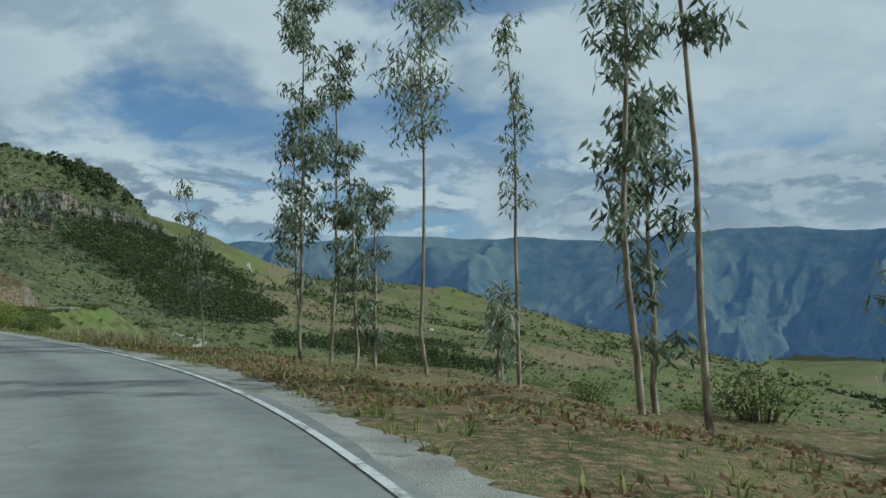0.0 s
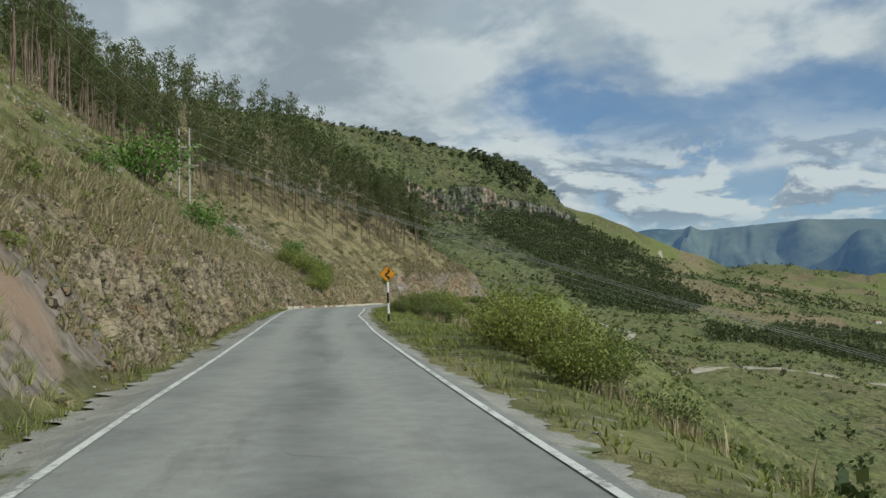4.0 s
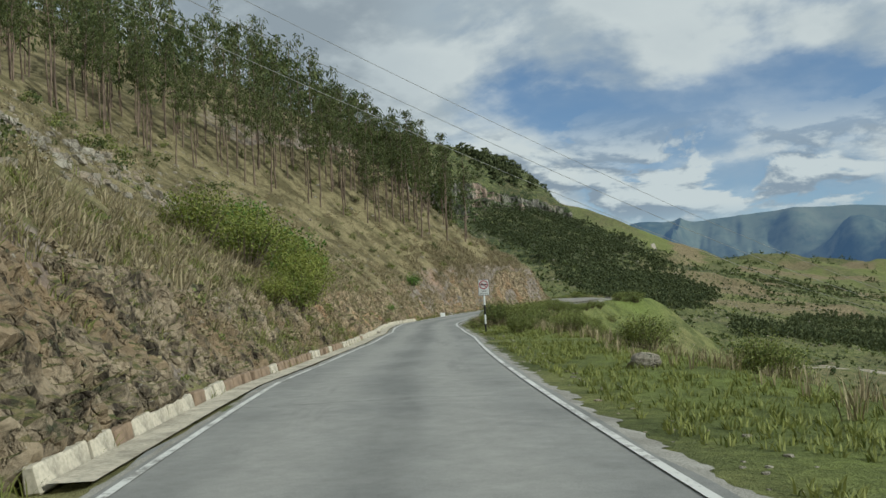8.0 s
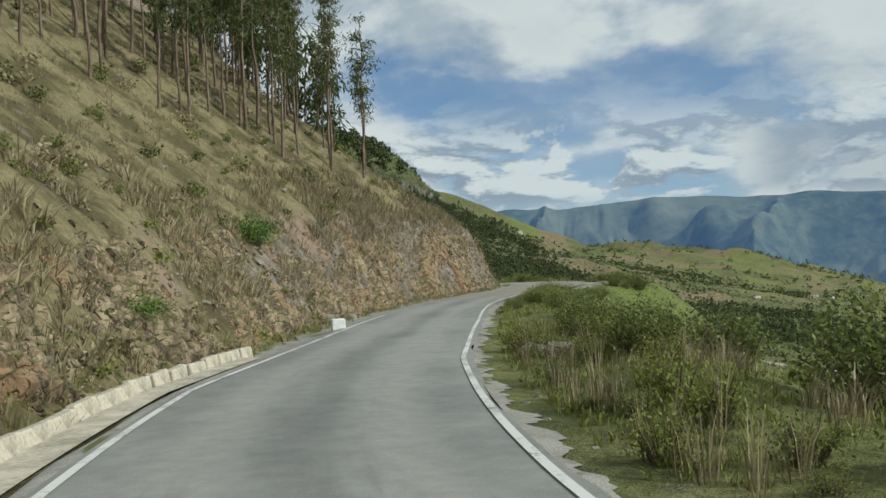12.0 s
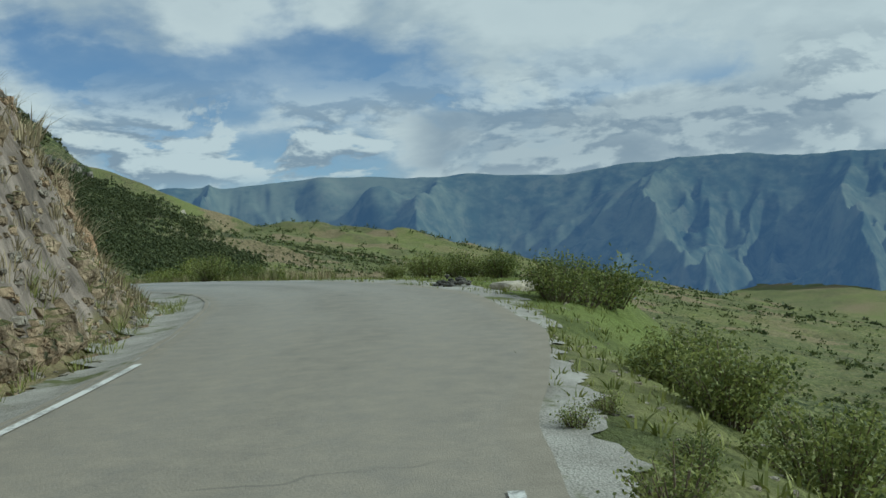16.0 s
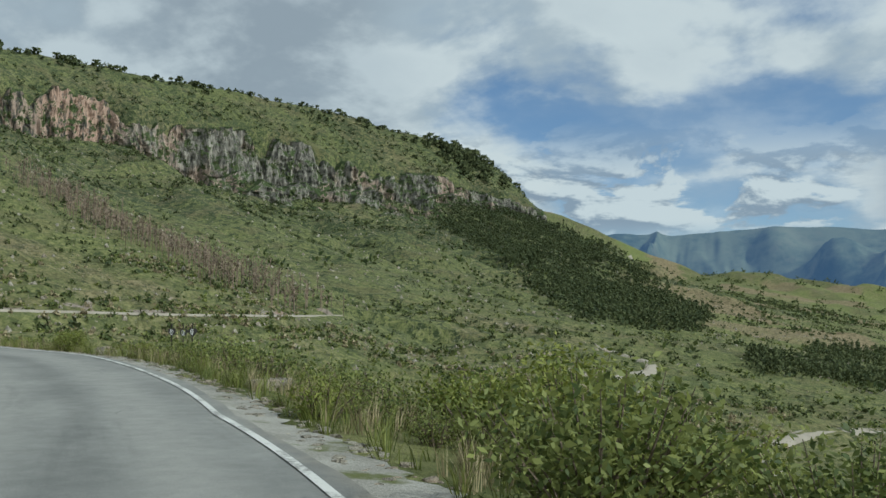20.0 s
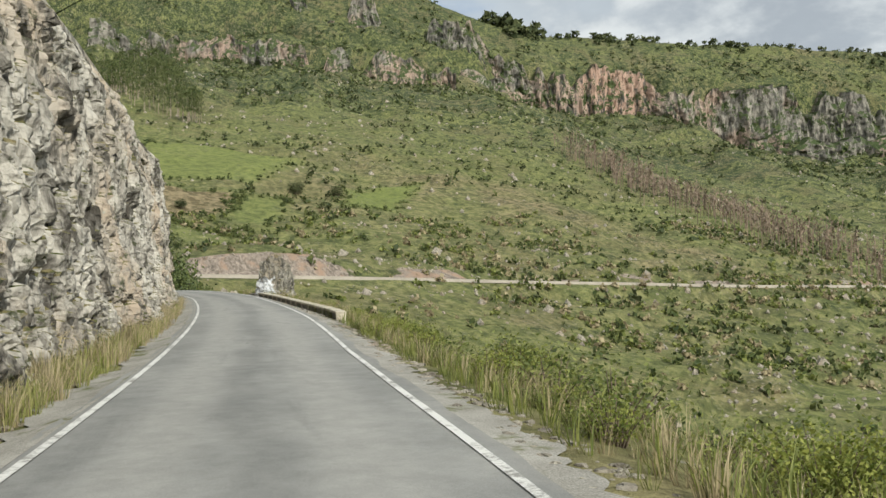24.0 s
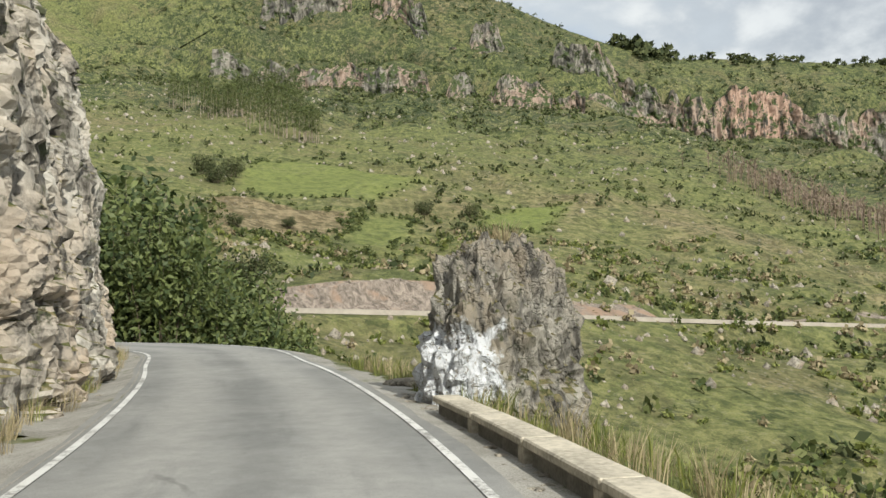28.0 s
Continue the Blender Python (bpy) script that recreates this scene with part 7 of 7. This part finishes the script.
# ---- rocks ----
def boulder(name, label, p, size, seed, mats, turn=0.0, flat=1.0, jag=0.28, levels=4, paint=None, squared=0.0, taper=0.0):
    rng = np.random.default_rng(seed)
    bm = bmesh.new()
    bmesh.ops.create_icosphere(bm, subdivisions=levels, radius=1.0)
    off = Vector(rng.uniform(-50, 50, 3))
    for v in bm.verts:
        c = v.co.copy()
        if squared:
            m = max(abs(c.x), abs(c.y), abs(c.z))
            c = c.lerp(c / m * 0.85, squared)
        even = Vector((c.x * size[0], c.y * size[1], c.z * size[2])) / max(size[:2])
        k = 1 + jag * (noise.fractal(even * 1.4 + off, 0.9, 2.1, 5) * 0.8 + 0.5 * abs(noise.noise(even * 3.1 + off)) - 0.1)
        slim = 1 - taper * max(0.0, c.z + 0.1)
        if taper:
            w2 = noise.voronoi(even * 2.4 + off)[0]
            w3 = noise.voronoi(even * 5.5 + off)[0]
            k += 0.17 * (w2[1] - w2[0]) + 0.09 * (w3[1] - w3[0]) - 0.10 + 0.07 * noise.fractal(even * 9 + off, 0.8, 2.2, 3)
        v.co = Vector((c.x * size[0] * slim, c.y * size[1] * slim, c.z * size[2] * flat)) * k
    if paint:
        for f in bm.faces:
            if paint(f.calc_center_median(), f.normal):
                f.material_index = 1
    t = thing(name, label, "rock", pose(*p, 0, 0, turn))
    part("rock_mass", bm, mats, t)
    return t


q = at(418.2, -4.3)
boulder("rock_pillar", "grey lichened rock pillar beside the parapet, whitewashed at its foot", (q[0], q[1], q[2] + 0.2), (1.75, 1.95, 3.0), 4, PILLAR, heading(418), 1.0, 0.20, 6, None, 0.45, 0.26)
rng = np.random.default_rng(12)
for k in range(3):
    t = thing("grass_tuft", "dry grass tuft growing on top of the rock pillar", "grass", pose(q[0] + rng.uniform(-0.4, 0.4), q[1] + rng.uniform(-0.4, 0.4), q[2] + 2.7))
    v, fc = tuft_mesh(rng, 40, 0.75, 0.45, 0.014)
    tagged(part("tuft", (v, fc), STRAW, t), kind="stuff")
for s, d, size, seed, label in ((336.8, -4.3, (0.55, 0.4, 0.32), 11, "pale boulder in the roadside grass"), (336.0, -4.6, (0.45, 0.35, 0.26), 12, "pale boulder in the roadside grass"),
                                (232, 4.9, (0.35, 0.3, 0.22), 13, "pale fallen rock at the foot of the cut"), (229.5, 5.4, (0.5, 0.35, 0.3), 14, "fallen rock at the foot of the cut"),
                                (186.0, 2.95, (0.26, 0.24, 0.22), 15, "rock lying in the gutter"), (318.2, -3.6, (0.6, 0.45, 0.22), 16, "flat pale rock at the road's edge"),
                                (407, 4.6, (0.5, 0.4, 0.3), 17, "fallen rock at the foot of the cliff"), (422, -3.4, (0.7, 0.45, 0.16), 18, "flat pale rock at the road's edge"), (150.5, -6.2, (0.45, 0.34, 0.28), 21, "pale boulder on the grass verge"),
                                (210.2, -2.7, (0.4, 0.28, 0.2), 19, "broken pale kerb piece in the grass"), (209.3, -3.2, (0.35, 0.25, 0.2), 20, "broken pale kerb piece in the grass")):
    g = ground_at(s, d)
    boulder("boulder", label, (g[0], g[1], g[2] + size[2] * 0.35), size, seed, STONE, heading(s), 1.0, 0.3, 3, None, 0.3)

g = ground_at(223.6, 3.75)
t = thing("marker_block", "small whitewashed concrete block beside the road", "concrete block", pose(g[0], g[1], g[2], 0, 0, heading(223) + 20))
part("block", box(0.5, 0.32, 0.42, 0.03, (0, 0, 0.2)), WHITEWASH, t)

g = ground_at(283.0, -5.3)
boulder("concrete_slab", "broken pale concrete slab lying on the grass", (g[0], g[1], g[2] + 0.1), (0.75, 0.55, 0.2), 31, CONCRETE, 25, 1.0, 0.14, 3, None, 0.8)
g = ground_at(284.2, -3.8)
t = thing("stone_pile", "heap of dark stones on the lawn by the lay-by", "stone heap", pose(g[0], g[1], g[2], 0, 0, 0))
rng = np.random.default_rng(8)
for k in range(70):
    bm = bmesh.new()
    bmesh.ops.create_icosphere(bm, subdivisions=1, radius=1.0)
    a, r = rng.uniform(0, 6.28), 0.62 * math.sqrt(rng.uniform(0, 1))
    size = rng.uniform(0.045, 0.10)
    for v in bm.verts:
        v.co = Vector((v.co.x * 1.2, v.co.y, v.co.z * 0.7)) * size * rng.uniform(0.8, 1.2)
    bmesh.ops.translate(bm, vec=(math.cos(a) * r, math.sin(a) * r, 0.05 + max(0, 0.42 - r * 0.62) * rng.uniform(0.3, 1.0)), verts=bm.verts)
    part("stone", bm, DARK_STONE, t)


# ---- power line ----
def wire_between(a, b, sag, parent, name="wire"):
    k = np.linspace(0, 1, 26)[:, None]
    p = np.array(a) * (1 - k) + np.array(b) * k
    p[:, 2] -= sag * 4 * (k * (1 - k))[:, 0]
    part(name, tube(p, 0.016, 4), WIRE, parent)


def power_line():
    foot = ground_at(157.7, 17.7)
    t = thing("power_pole", "weathered wooden twin power pole with crossarm on the hillside", "power pole", pose(foot[0], foot[1], foot[2] - 0.3, 0, 0, 28))
    for x in (-0.55, 0.55):
        part("pole", tube([(x, 0, 0), (x, 0, 5), (x + 0.02, 0, 8.2)], [0.13, 0.12, 0.09], 10), POLE, t, "grey wooden pole", smooth_faces=True)
    arm = part("crossarm", box(3.2, 0.14, 0.18, 0.01, (0, -0.14, 6.2)), POLE, t, "pale timber crossarm")
    part("crossarm", box(2.0, 0.14, 0.16, 0.01, (0.6, -0.14, 4.2)), POLE, t, "pale timber crossarm")
    tops = []
    for x, z in ((-1.4, 6.4), (1.4, 6.4), (0.5, 8.1)):
        cone = bmesh.new()
        bmesh.ops.create_cone(cone, cap_ends=True, segments=10, radius1=0.07, radius2=0.03, depth=0.2)
        bmesh.ops.translate(cone, vec=(x, -0.14 if z < 8 else 0, z), verts=cone.verts)
        part("insulator", cone, DARK_CONCRETE, arm)
        tops.append(np.array(pose(foot[0], foot[1], foot[2] - 0.3, 0, 0, 28) @ Vector((x, -0.14, z + 0.1))))
    back = ground_at(40, 24)
    w1 = thing("overhead_wires", "thin overhead power wires crossing the hillside", "wires", pose(0, 0, 0))
    for k, a in enumerate(tops):
        wire_between(a, (back[0] + k * 1.2, back[1], back[2] + 9 + k * 0.8), 1.6, w1)
        wire_between(a, (-34.0 + k * 1.5, 300.0, -14.0 + k * 0.6), 4.5, w1)


def telegraph_line():
    ends = []
    for x, y, top in ((-106.0, 140.5, 17.4), (14.0, 91.5, -14.5)):
        p = ground_xy(x, y)
        t = thing("telegraph_pole", "plain grey wooden telegraph pole at the end of a span", "telegraph pole", pose(x, y, p[2] - 0.4))
        tall = max(4.0, top - p[2] + 0.8)
        part("pole", tube([(0, 0, 0), (0, 0, tall * 0.5), (0, 0, tall)], [0.13, 0.11, 0.09], 10), POLE, t, smooth_faces=True)
        part("crossarm", box(0.12, 1.6, 0.12, 0.01, (0.1, 0, tall - 0.3)), POLE, t)
        ends.append((x, y, p[2] - 0.4 + tall - 0.25))
    w1 = thing("overhead_wires", "dark overhead wires spanning the road down to the valley", "wires", pose(0, 0, 0))
    for o, dz in ((-0.7, 0.0), (0.7, 0.0), (0.0, 0.2)):
        a, b = ends
        wire_between((a[0], a[1] + o, a[2] + dz), (b[0], b[1] + o, b[2] + dz), 0.5, w1)


power_line()
telegraph_line()


# ---- a few far houses in the valley ----
def house(x, y, size, turn, wall, roof):
    p = ground_xy(x, y)
    t = thing("house", "small far farmhouse with pitched roof in the valley", "house", pose(p[0], p[1], p[2] - 0.4, 0, 0, turn), "farmhouses in the valley")
    part("wall", box(size, size * 0.6, size * 0.45, 0.02, (0, 0, size * 0.22)), wall, t)
    e, h = size * 0.36, size * 0.45
    v = [(-size * 0.55, -e, h), (size * 0.55, -e, h), (size * 0.55, e, h), (-size * 0.55, e, h), (-size * 0.55, 0, h + size * 0.22), (size * 0.55, 0, h + size * 0.22)]
    part("roof", (v, [(0, 1, 5, 4), (2, 3, 4, 5), (0, 4, 3), (1, 2, 5), (0, 3, 2, 1)]), roof, t)
    part("door", box(size * 0.12, 0.06, size * 0.26, 0, (0, -size * 0.3 - 0.02, size * 0.13)), TWIG, t)


TILE = plain("roof_tile", (0.28, 0.13, 0.08), 0.85, 0.2)
for x, y, size, turn in ((820, 1710, 12, 20), (860, 1735, 9, -15), (790, 1760, 10, 40), (90, 1830, 11, 10), (120, 1850, 8, 60), (-20, 1490, 8, 30), (420, 2050, 10, 0), (300, 1600, 9, 80), (330, 350, 9, 15), (352, 372, 7, 50), (410, 330, 8, -20)):
    house(x, y, size, turn, WHITEWASH, TILE)

g = at(447.5, 4.6)
t = thing("concrete_block", "low pale concrete block at the bend's edge", "concrete block", pose(g[0], g[1], g[2], 0, 0, heading(447) + 70))
part("block", box(2.2, 0.5, 0.55, 0.03, (0, 0, 0.2)), CONCRETE, t)
